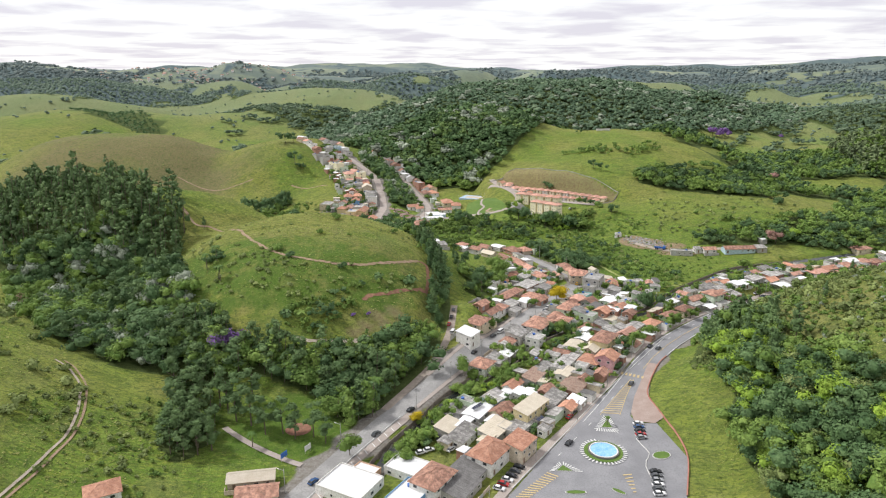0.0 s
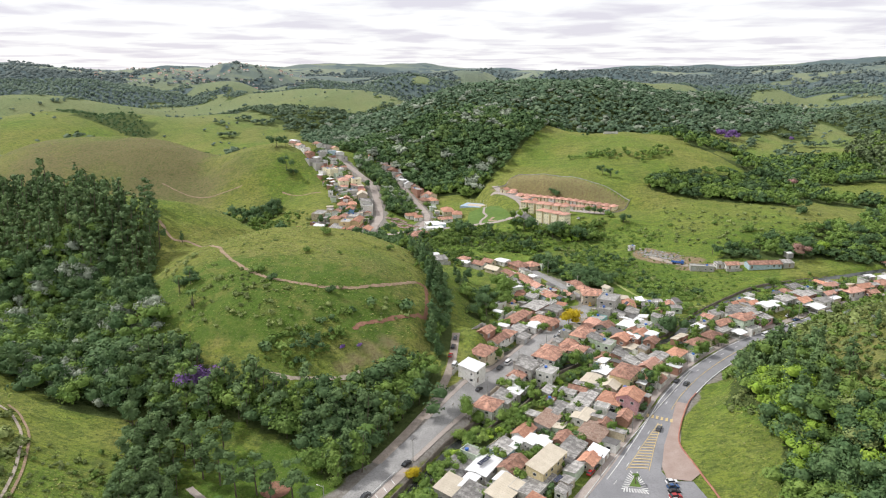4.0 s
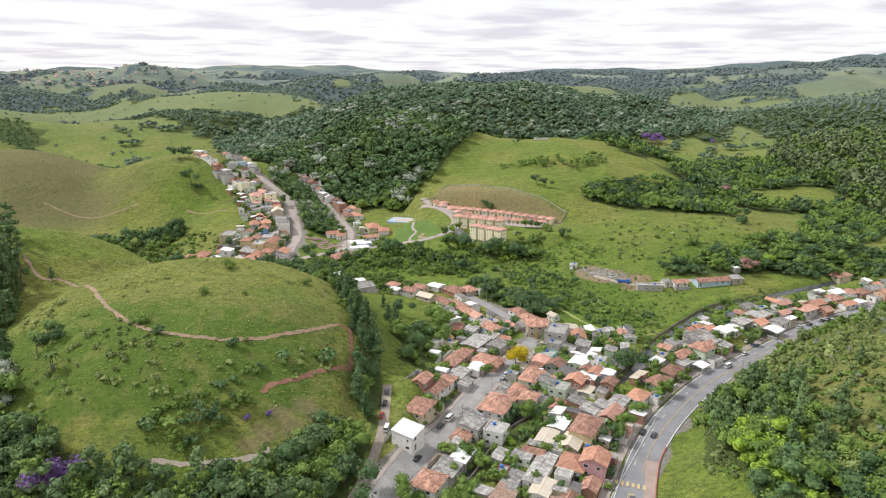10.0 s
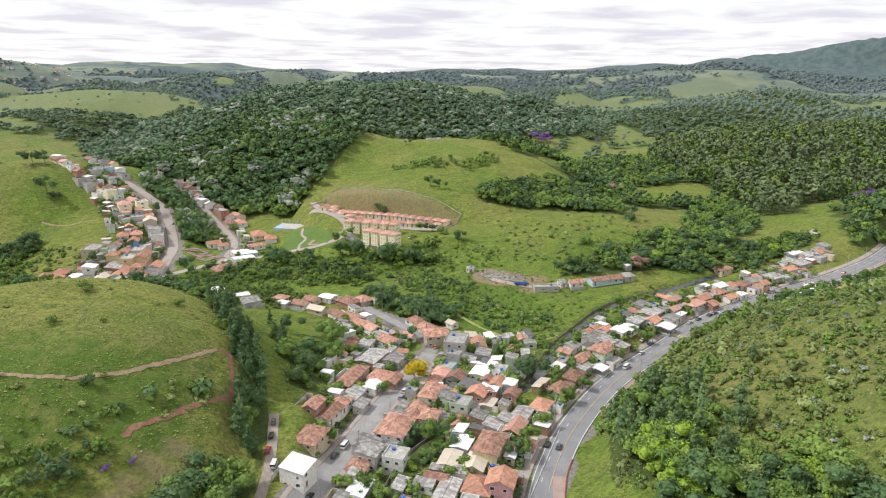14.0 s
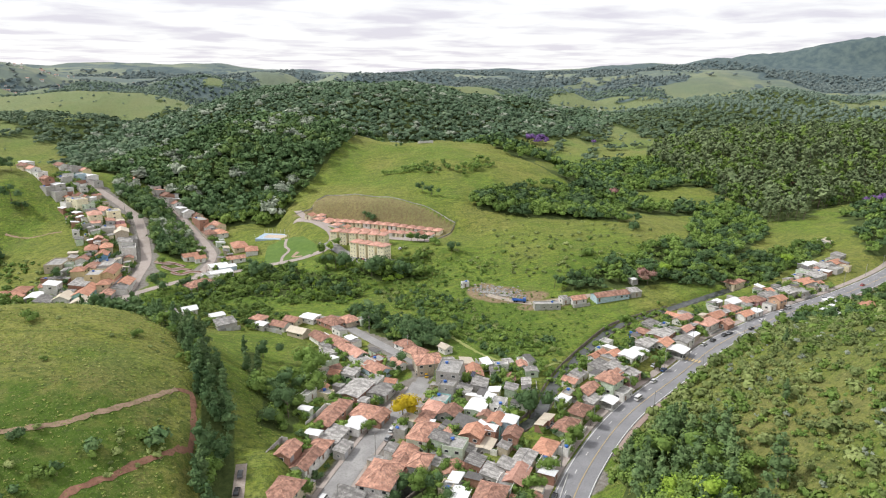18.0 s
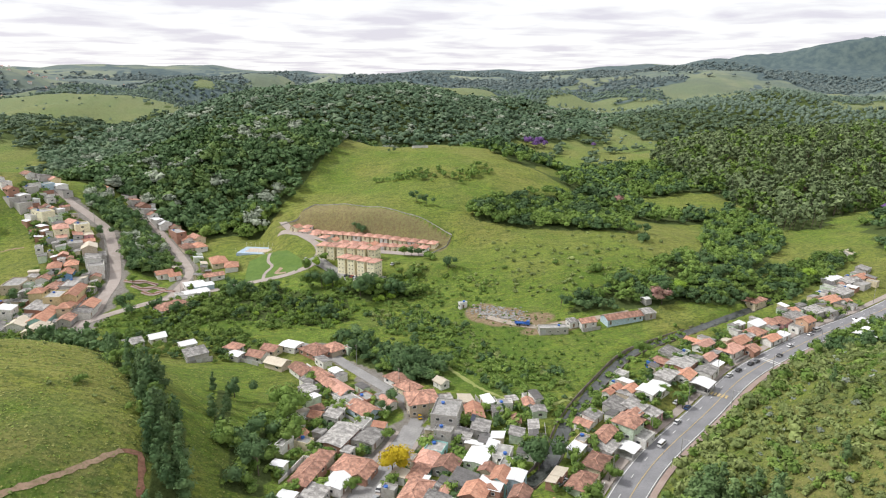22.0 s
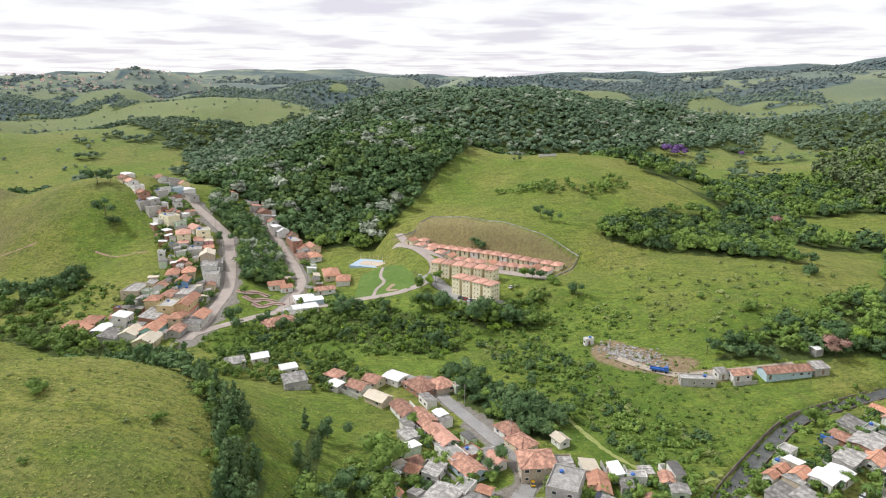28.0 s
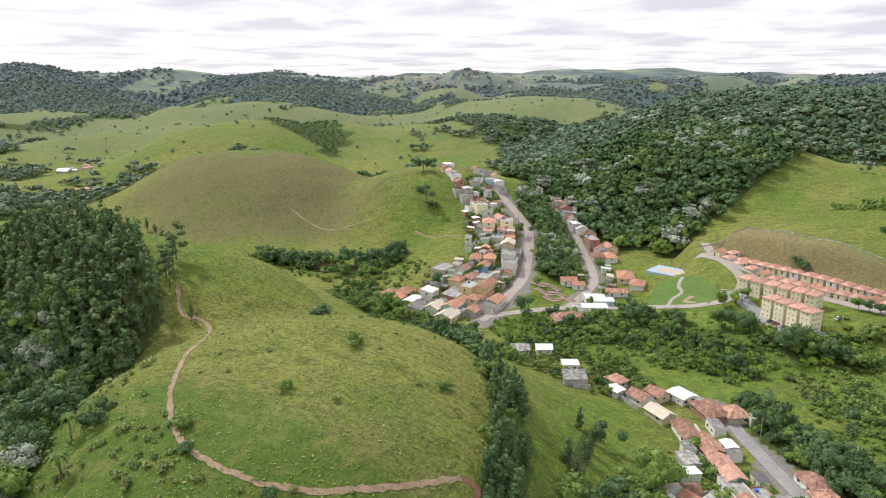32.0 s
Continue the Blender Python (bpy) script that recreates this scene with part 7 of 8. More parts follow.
def stripe(points, width, mat=WHITE_PAINT, lift=0.30, name="road_marking", label="worn white line painted on the asphalt"):
    ob = ribbon(smooth_line(points, 3.0), width, lift, name=name, mat=mat, across=1, label=label, category="road marking")
    return ob


def offset_line(line, side, start, end):
    t = np.gradient(line, axis=0)
    t /= np.linalg.norm(t, axis=1)[:, None]
    return (line + np.stack([t[:, 1], -t[:, 0]], -1) * side)[start:end]


stripe(offset_line(MAIN, 0.9, 60, LM - 6)[::3], 0.24, YELLOW_PAINT, label="yellow centre line on the asphalt")
stripe(offset_line(MAIN, -5.1, 46, LM - 6)[::3], 0.28)
stripe(offset_line(MAIN, 5.4, 60, LM - 6)[::3], 0.28)
stripe(offset_line(LEFT, 3.4, 14, 34)[::2], 0.2)


def dashes(line, side, start, end, every=3, length=2.6, width=0.22, mat=WHITE_PAINT):
    p = offset_line(line, side, start, end)
    holder = tagged(new("dashed_line"), "broken white lane line on the asphalt", "road marking", kind="structure")
    t = np.gradient(p, axis=0)
    for k in range(0, len(p), every):
        a = math.degrees(math.atan2(t[k][1], t[k][0]))
        s = Shape().box(-length / 2, -width / 2, 0, length / 2, width / 2, .02)
        part("dash", s, holder, m=pose(p[k][0], p[k][1], float(height(p[k][0], p[k][1])) + .30, 0, 0, a), mat=mat)


dashes(MAIN, -2.2, 40, LM - 10)


def hatch(a, b, c, d, n, mat, width=0.55, name="hatched_marking", label="yellow hatched marking on the asphalt"):
    """n slanted bars between the edges a-b and c-d."""
    holder = tagged(new(name), label, "road marking", kind="structure")
    for k in range(n):
        u = (k + .5) / n
        p = Vector((a[0] + (b[0] - a[0]) * u, a[1] + (b[1] - a[1]) * u))
        q = Vector((c[0] + (d[0] - c[0]) * u, c[1] + (d[1] - c[1]) * u))
        run = (q - p).length
        if run < 0.25:
            continue
        m = (p + q) / 2
        s = Shape().box(-run / 2, -width / 2, 0, run / 2, width / 2, .02)
        part("bar", s, holder, m=pose(m.x, m.y, float(height(m.x, m.y)) + .31, 0, 0, math.degrees(math.atan2(q.y - p.y, q.x - p.x))), mat=mat)


hatch((63.8, 237), (83.6, 266), (70.5, 236.5), (84.6, 266), 17, YELLOW_PAINT)
stripe([(63.2, 236.5), (73.2, 251.3), (83.8, 266.5)], .25, YELLOW_PAINT, label="yellow edge line")
stripe([(70.9, 236), (78, 252), (85, 266)], .25, YELLOW_PAINT, label="yellow edge line")
hatch((36.4, 199), (22.2, 184), (40, 196.6), (27, 184), 13, YELLOW_PAINT)
hatch((58.2, 225.5), (64.6, 236.5), (60.8, 226.4), (65.4, 233), 9, WHITE_PAINT, .4, label="white hatched edge of the traffic island")
hatch((67.6, 224), (66.6, 236), (65.6, 225), (65.6, 233), 9, WHITE_PAINT, .4, label="white hatched edge of the traffic island")
hatch((58.6, 224.6), (67.4, 223), (59.5, 226.6), (66.4, 225.4), 9, WHITE_PAINT, .4, label="white hatched edge of the traffic island")
hatch((36.6, 198.8), (41.5, 205), (38.6, 199.4), (41.8, 203), 7, WHITE_PAINT, .4, label="white hatched edge of the traffic island")
hatch((42.4, 205.2), (48.8, 198.4), (42.2, 203), (46, 198.8), 8, WHITE_PAINT, .4, label="white hatched edge of the traffic island")
hatch((61.8, 197.8), (62.8, 187), (65.2, 198.4), (63.8, 187), 6, YELLOW_PAINT, .5)
hatch((80.2, 271.6), (89.8, 266.6), (81.2, 274.0), (90.8, 269), 6, YELLOW_PAINT, .9, "raised_crossing", "yellow-barred crossing on the road")
hatch((207.6, 379.4), (213, 372.2), (210.4, 381), (215.6, 374), 6, YELLOW_PAINT, .9, "raised_crossing", "yellow-barred crossing on the road")
hatch((254.5, 401), (258, 391), (258.5, 402), (262, 392), 8, WHITE_PAINT, .55, "zebra_crossing", "white zebra crossing on the road")
p0 = offset_line(LEFT, 6.0, 15, 33)
for k in range(0, len(p0) - 1):
    t = p0[k + 1] - p0[k]
    if k == 0:
        bays = tagged(new("parking_bars"), "pale bars between parking bays", "road marking", kind="structure")
    part("bar", Shape().box(-1.5, -.14, 0, 1.5, .14, .02), bays, m=pose(p0[k][0], p0[k][1], float(height(p0[k][0], p0[k][1])) + .32, 0, 0, math.degrees(math.atan2(t[1], t[0])) + 60), mat=WHITE_PAINT)
LAWN = material("mown_lawn", (0.085, 0.155, 0.025), (0.12, 0.195, 0.035), (0.06, 0.11, 0.02), size=4, fine=0.5, rough=0.95)


def island(points, name, label, lift=0.45):
    """A kerbed traffic island with grass on it."""
    z = min(float(height(x, y)) for x, y in points)
    cx, cy = sum(p[0] for p in points) / len(points), sum(p[1] for p in points) / len(points)
    ob = root(name, cx, cy, 0, z, label, "traffic island")
    out = [(x - cx, y - cy, lift) for x, y in points]
    part("kerb", Shape().slab(out, 0.7), ob, mat=KERB)
    part("grass", Shape().slab([(x * .9, y * .9, lift + .1) for x, y, _ in out], 0.1), ob, mat=LAWN)
    return ob


def oval(cx, cy, a, b, turn, n=20):
    c, s = math.cos(radians(turn)), math.sin(radians(turn))
    return [(cx + a * math.cos(k * 6.2832 / n) * c - b * math.sin(k * 6.2832 / n) * s, cy + a * math.cos(k * 6.2832 / n) * s + b * math.sin(k * 6.2832 / n) * c) for k in range(n)]


island([(61.4, 227), (65.6, 226.4), (65.3, 230.5), (64.6, 232.5)], "traffic_island", "grassy triangular traffic island with a young palm")
island([(39.2, 199.3), (45, 199), (42.2, 202.8)], "traffic_island", "grassy triangular traffic island")
island(oval(78.9, 208.6, 3.6, 2.4, 20), "traffic_island", "oval grass bed with a white kerb")
island(oval(43.8, 187.5, 3.6, 1.0, 0), "traffic_island", "narrow grass bed with a white kerb")
island(oval(58.2, 188.2, 2.6, .8, -40), "traffic_island", "narrow grass bed with a white kerb")


def fountain(x, y):
    ob = root("fountain", x, y, 0, None, "round blue pool with a white rim inside a hatched ring", "fountain")
    n = 40

    def ring(r0, r1, z0, z1):
        s = Shape()
        for r, z in ((r0, z0), (r0, z1), (r1, z1), (r1, z0)):
            s.v += [(r * math.cos(6.2832 * k / n), r * math.sin(6.2832 * k / n), z) for k in range(n)]
        for j in range(3):
            s.f += [(j * n + k, j * n + n + k, j * n + n + (k + 1) % n, j * n + (k + 1) % n) for k in range(n)]
        return s
    part("grass_ring", ring(5.6, 7.0, -.2, .42), ob, "green planted ring", mat=LAWN)
    part("wall", ring(5.15, 5.6, -.3, 1.0), ob, "dark basin wall", mat=DARK_ROOF)
    part("rim", ring(4.75, 5.15, -.3, 1.12), ob, "white basin rim", mat=WHITE_PAINT)
    s = Shape().slab([(4.75 * math.cos(6.2832 * k / n), 4.75 * math.sin(6.2832 * k / n), .95) for k in range(n)], .8)
    part("water", s, ob, "bright blue water", mat=POOL)
    for k in range(36):
        part("bar", Shape().box(7.1, -.27, .28, 8.5, .27, .34), ob, m=pose(0, 0, 0, 0, 0, 10 * k), mat=WHITE_PAINT)


fountain(58.4, 210.8)

# ---- paths on the hills ----
def path(points, width, mat, name, label, lift=0.28, ragged=0.0):
    return ribbon(smooth_line(points, 1.6), width, 0.16 if ragged else lift, name=name, mat=mat, label=label, category="path", across=3, ragged=ragged)


path([(-172, 424), (-160, 412)] + [(-148.2, 412.9), (-132.5, 395.0), (-112.3, 358.8), (-100.8, 342.0), (-88.7, 330.1), (-74.6, 323.2), (-58.3, 322.1), (-42.6, 326.8), (-26.6, 337.8), (-13.6, 351.8)], 1.6, TRAIL_EARTH, "trail", "reddish dirt trail round the mound", ragged=.22)
path([(-13.6, 351.7), (-9.6, 352.9), (-8.4, 345.6), (-8.6, 335.0), (-8.8, 329.1)], 1.6, RED_EARTH, "red_trail", "red earth trail down the mound's side", ragged=.22)

path([(-70.2, 278.1), (-58.1, 278.4), (-48.0, 280.4), (-39.6, 283.2), (-34.9, 286.8)], 1.6, PALE_DIRT, "lower_trail", "pale dirt trail above the wood", ragged=.22)
path([(-163, 253), (-155, 248.5), (-145.5, 238.3), (-138.6, 225.6), (-134.3, 214.3), (-132.2, 204), (-131.6, 191), (-132, 179), (-134, 165)], 0.9, PALE_DIRT, "farm_track", "pale wheel rut of a farm track", lift=.34)
path([(-160, 254.5), (-153.2, 250), (-143.6, 239.3), (-136.7, 226.3), (-132.4, 214.7), (-130.2, 204), (-129.6, 191), (-130, 179), (-132, 165)], 0.8, TRAIL_EARTH, "farm_track", "brown wheel rut of a farm track", lift=.34)
WORN_GRASS = material("worn_grass", (0.235, 0.275, 0.075), (0.285, 0.305, 0.110), (0.150, 0.200, 0.050), size=5, fine=0.8, rough=0.95)
path([(98, 462), (105.5, 443), (112, 420), (120, 402), (134, 388.5), (150, 390), (164, 396.5), (183, 410)], 2.0, WORN_GRASS, "meadow_path", "pale trodden strip through the wet meadow", ragged=.25)
path([(-84, 225), (-80, 221.5), (-70, 214), (-58.6, 207), (-50, 203)], 2.4, COBBLE, "park_path", "grey path through the park lawn")
patch(oval(-55.9, 225.5, 5, 4.4, 0), 0.25, "sand_circle", RED_EARTH, "round bare earth play circle in the lawn", "ground")
path([(-39.6, 303.9), (-34.8, 309.1), (-28.1, 313.0), (-21.3, 319.2), (-13.0, 326.6), (-8.3, 330.8)], 1.7, RED_EARTH, "red_cutting", "raw red earth cutting in the slope", ragged=.3)
path([(-270, 660), (-240, 650), (-215, 645), (-190, 650)], 1.0, TRAIL_EARTH, "hill_track", "faint track across the brown hill", ragged=.22)
path([(-150, 640), (-130, 632), (-112, 628)], 1.2, TRAIL_EARTH, "hill_terrace", "cut terrace on the green shoulder", ragged=.22)

# ---- cars ----
CAR_PAINT = {}
for key, c, metal in (("white", (.72, .72, .72), 0), ("silver", (.42, .43, .44), .5), ("black", (.02, .02, .022), .1), ("grey", (.12, .125, .13), .4), ("red", (.40, .03, .03), .1), ("blue", (.04, .10, .24), .2), ("yellow", (.7, .42, .03), 0)):
    CAR_PAINT[key] = material(key + "_car_paint", c, [v * .9 for v in c], [v * .8 for v in c], size=2, fine=.8, rough=.25, bump=0, metal=metal)
LAMP = material("lamp_glass", (.6, .6, .58), (.7, .7, .68), size=.5, fine=.1, rough=.15, bump=0)


def prism(profile, half, inset=0.0):
    """A side profile (x, z) swept across, pulled in at the top."""
    s = Shape()
    zs = [z for _, z in profile]
    lo, hi = min(zs), max(zs)
    n = len(profile)
    for y in (-1, 1):
        s.v += [(x, y * (half - inset * (z - lo) / (hi - lo)), z) for x, z in profile]
    s.f.append(tuple(range(n)))
    s.f.append(tuple(n + k for k in reversed(range(n))))
    s.f += [(k, n + k, n + (k + 1) % n, (k + 1) % n) for k in range(n)]
    return s


CARS = {}


def car(x, y, turn, colour, kind="car", where="parked"):
    key = (kind, colour)
    z = float(height(x, y)) + .22
    m = pose(x, y, z, 0, 0, turn)
    word = {"car": "hatchback", "van": "van"}[kind]
    if key in CARS:
        return copy_thing(CARS[key], m)
    ob = root("car" if kind == "car" else "van", x, y, turn, z, f"{colour} {word} standing on the asphalt", "car" if kind == "car" else "van", "cars and vans of the town")
    paint = CAR_PAINT[colour]
    if kind == "car":
        body = prism([(-2.0, .3), (2.05, .3), (2.1, .62), (1.95, .78), (.95, .88), (-1.9, .92), (-2.05, .7)], .84, .06)
        cabin = prism([(1.0, .88), (.35, 1.36), (-1.25, 1.40), (-1.85, .92)], .80, .14)
        lid = prism([(.32, 1.36), (-1.22, 1.40), (-1.2, 1.46), (.2, 1.44)], .65, .03)
        axle = 1.28
    else:
        body = prism([(-2.3, .3), (2.3, .3), (2.35, .8), (2.1, 1.15), (-2.35, 1.2), (-2.35, .4)], .9, .03)
        cabin = prism([(2.05, 1.15), (1.55, 1.85), (-2.3, 1.85), (-2.33, 1.2)], .88, .1)
        lid = prism([(1.5, 1.85), (-2.3, 1.85), (-2.3, 2.0), (1.4, 2.0)], .80, .05)
        axle = 1.5
    part("body", body, ob, mat=paint)
    part("glazing", cabin, ob, "dark glass", mat=GLASS)
    part("roof", lid, ob, mat=paint)
    for a in (-1, 1):
        for b in (-1, 1):
            s = Shape()
            n = 10
            s.v = [(.31 * math.cos(6.2832 * k / n), yy, .31 * math.sin(6.2832 * k / n)) for yy in (-.1, .1) for k in range(n)]
            s.f = [(k, (k + 1) % n, n + (k + 1) % n, n + k) for k in range(n)] + [tuple(reversed(range(n))), tuple(range(n, 2 * n))]
            part("wheel", s, ob, "black tyre", pose(a * axle, b * .76, .31), RUBBER)
    for b in (-1, 1):
        part("headlight", Shape().box(-.04, -.16, -.07, .04, .16, .07), ob, m=pose(2.06 if kind == "car" else 2.33, b * .6, .7), mat=LAMP)
    CARS[key] = ob
    return ob


for k, (x, y) in enumerate([(76.3, 229), (75.9, 226.5), (75.5, 224), (75.1, 221.6), (74.8, 219.4)]):
    car(x, y, 8, ("white", "blue", "black", "red", "silver")[k])
for k, (x, y) in enumerate([(73.6, 198.4), (73.1, 196), (72.6, 193.6), (72.1, 191.2), (71.6, 188.8), (71.1, 186.5)]):
    car(x, y, 4, ("black", "grey", "silver", "white", "grey", "white")[k])
for k, (x, y) in enumerate([(26.6, 201.4), (25, 199), (23.4, 196.6), (21.8, 194.2), (20.2, 191.9), (18.6, 189.5)]):
    car(x, y, -22, ("black", "grey", "black", "white", "red", "white")[k])
for x, y, c in ((46.8, 216, "black"), (102.6, 300.5, "black"), (82.6, 262, "grey"), (52.6, 238, "grey"), (50.4, 234.6, "red"), (209, 379.5, "black"), (192, 370.5, "blue"), (181, 362, "white"),
                (229, 390, "white"), (236.6, 393, "black"), (247, 397, "black"), (251.5, 398.4, "grey"), (267, 400.5, "black"), (281, 408.5, "white"), (303, 417.5, "white"), (291, 405.8, "black"), (106, 298, "grey"), (345, 428, "silver"), (390, 442, "red")):
    car(x, y, heading(MAIN, x, y), c)
car(165.5, 350, heading(MAIN, 165, 350), "white", "van")
car(311, 421, heading(MAIN, 311, 420), "white", "van")
for x, y, a, c in ((69.4, 272, 40, "grey"), (71.6, 270.8, 40, "white"), (67.2, 274, 40, "black"), (88, 292.5, 40, "silver"), (90.4, 295.5, 40, "white"), (118.7, 338, 20, "white"), (116.4, 336.4, 20, "silver"), (190, 375, 30, "white"), (173, 366, 30, "grey"),
                   (-25.6, 222.1, 57, "grey"), (-13.2, 239, 57, "black"), (15, 290.5, 57, "black"), (25.7, 313.3, 57, "grey"), (60.2, 353, 57, "white"), (57.6, 347.8, 57, "silver"), (81.5, 396, 80, "grey"), (84.5, 393, 80, "yellow"),
                   (-5.2, 211.6, 20, "white"), (-8, 210, 25, "white"), (3, 212, 50, "white"), (-1, 219.5, 10, "grey"), (2.3, 221.5, 10, "black"), (-44, 193, 60, "blue"), (4.4, 318, 80, "black"), (3, 311, 80, "red"), (5.5, 325, 85, "grey")):
    car(x, y, a, c)
car(30.1, 318.5, 57, "white", "van")
car(4.8, 303.4, 75, "white", "van")
for k, (x, y) in enumerate([(81.4, 559.6), (83, 558), (84.6, 556.4), (86.2, 554.8), (87.8, 553.2), (111.3, 561), (60, 593), (81.7, 547)]):
    car(x, y, 55, ("black", "grey", "red", "white", "black", "white", "white", "silver")[k])


# ---- poles ----
def pole(x, y, turn, lamp=True):
    if POLES.get(lamp):
        return copy_thing(POLES[lamp], pose(x, y, float(height(x, y)), 0, 0, turn))
    ob = root("utility_pole" if not lamp else "street_lamp", x, y, turn, None, "slim grey concrete pole with a lamp arm" if lamp else "slim grey concrete pole with a cross-arm", "pole", "poles along the streets")
    part("pole", Shape().rod(0, 0, -.5, 9.0, .16, .10, 8), ob, mat=CONCRETE)
    if lamp:
        part("arm", Shape().box(-.05, 0, 8.4, .05, 2.2, 8.5), ob, mat=CONCRETE)
        part("lamp_head", Shape().box(-.14, 2.0, 8.36, .14, 2.7, 8.5), ob, mat=LAMP)
    else:
        part("cross_arm", Shape().box(-1.0, -.06, 8.3, 1.0, .06, 8.45), ob, mat=BARK)
        for k in (-.9, 0, .9):
            part("insulator", Shape().rod(k, 0, 8.45, 8.65, .05, .05, 6), ob, mat=LAMP)
    POLES[lamp] = ob
    return ob


POLES = {}
for line, side, start, end, every, lamp in ((MAIN, -7.4, 30, LM - 8, 8, False), (LEFT, 5.0, 34, len(LEFT) - 4, 7, False), (LEFT, -5.2, 10, 34, 8, True), (UPPER, -4.6, 2, len(UPPER) - 2, 8, False), (MAIN, 7.2, 84, LM - 8, 12, True), (EAST, 3.8, 2, len(EAST) - 2, 9, False)):
    p = offset_line(line, side, start, end)
    for k in range(0, len(p), every):
        pole(p[k][0], p[k][1], heading(line, *p[k]) + (0 if side < 0 else 180) - 90 * (not lamp) * 0, lamp)


# ---- the housing estate ----
ESTATE_WALL = WALLS["pale_yellow"]


def apartment_block(ax, ay, bx, by, depth, bays=4, storeys=4, level=None):
    """A row of towers, each under its own hipped roof, joined by set-back stair bays; its front foot runs from a to b."""
    run = math.hypot(bx - ax, by - ay)
    turn = math.degrees(math.atan2(by - ay, bx - ax))
    z = min(float(height(ax, ay)), float(height(bx, by))) if level is None else level
    ob = root("apartment_block", ax, ay, turn, z, "pale yellow four-storey apartment block with pinkish tiled roofs", "apartment block", "apartment blocks of the estate")
    h = storeys * 2.6 + .4
    w = run / bays
    for k in range(bays):
        x0, x1 = k * w + .95, (k + 1) * w - .95
        tower = part("tower", Shape().box(x0, 0, -4, x1, depth, h), ob, mat=ESTATE_WALL)
        part("band", Shape().box(x0 - .06, -.06, h - .5, x1 + .06, depth + .06, h - .25), tower, "white string course under the eaves", mat=WALLS["white"])
        if k < bays - 1:
            part("stair_link", Shape().box(x1 + .01, 3.6, -4, x1 + 1.89, depth - 1.2, h - .9), ob, "set-back cream stair bay", mat=WALLS["cream"])
        s, cap = roof_shape("hip", x1 - x0, depth, h)
        r = part("roof", s, ob, m=pose((x0 + x1) / 2, depth / 2, 0), mat=PALE_TILE)
        part("ridge", cap, r, mat=PALE_TILE)["kind"] = "stuff"
        for floor_level in range(storeys):
            sill = 1.05 + 2.6 * floor_level
            for u in (.28, .72):
                part("window", PANE, ob, m=pose(x0 + (x1 - x0) * u, -.03, sill) @ Matrix.Diagonal((.62, 1.2, .8, 1)))
            if k == bays - 1:
                for u in (.25, .5, .75):
                    part("window", PANE, ob, m=pose(x1 + .03, depth * u, sill, 0, 0, 90) @ Matrix.Diagonal((.75, 1.2, .85, 1)))
    return ob


apartment_block(76.9, 569.4, 97.8, 548.0, 8.6, level=10.6)
apartment_block(66.2, 592.6, 102.8, 568.6, 9.0, bays=6, level=13.4)
for k in range(15):
    u = (k + .5) / 15
    house(64 + 86 * u, 656 - 66 * u, 5.7, 7.8, -38, 1, "hip", PALE_TILE, "pale_yellow" if k % 3 else "white", name="townhouse", group="townhouses of the estate", category="townhouse")
for k in range(14):
    u = (k + .5) / 14
    house(55 + 86 * u, 645 - 64 * u, 5.7, 7.6, -37, 1, "hip" if k % 4 else "gable", PALE_TILE if k % 4 else NEW_TILE, "white" if k % 2 else "pale_yellow", name="townhouse", group="townhouses of the estate", category="townhouse")
lane = patch([(44, 640), (50, 645), (100, 607), (138, 576), (134, 570), (120, 580), (96, 599)], .22, "estate_lane", COBBLE, "pale lane between the townhouse rows", gap=3)
yard = patch([(60, 592), (68, 596), (76, 580), (92, 561), (108, 551), (104, 543), (82, 546), (70, 574)], .25, "estate_yard", OLD_ASPHALT, "grey parking yard below the apartment blocks", gap=3)


def fence(points, name="estate_wall", h=0.7):
    ob = tagged(new(name), "thin grey boundary wall round the estate", "wall")
    line = smooth_line(points, 6.0)
    for (x0, y0), (x1, y1) in zip(line, line[1:]):
        L = math.hypot(x1 - x0, y1 - y0)
        z0, z1 = float(height(x0, y0)), float(height(x1, y1))
        s = Shape()
        s.slab([(0, -.05, h), (L, -.05, h + z1 - z0), (L, .05, h + z1 - z0), (0, .05, h)], h + .6)
        part("panel", s, ob, m=pose(x0, y0, z0, 0, 0, math.degrees(math.atan2(y1 - y0, x1 - x0))), mat=CONCRETE)


for a, b in (((48, 656), (76, 681)), ((76, 681), (162, 595)), ((162, 595), (140, 574))):
    fence([a, ((a[0] + b[0]) / 2, (a[1] + b[1]) / 2), b])

# sports court and small park
COURT = material("blue_court", (.30, .42, .54), (.38, .49, .60), (.46, .54, .60), size=3, fine=.6, rough=.8)
COURT_IN = material("orange_court", (.50, .40, .30), (.56, .46, .36), (.42, .36, .30), size=3, fine=.6, rough=.8)


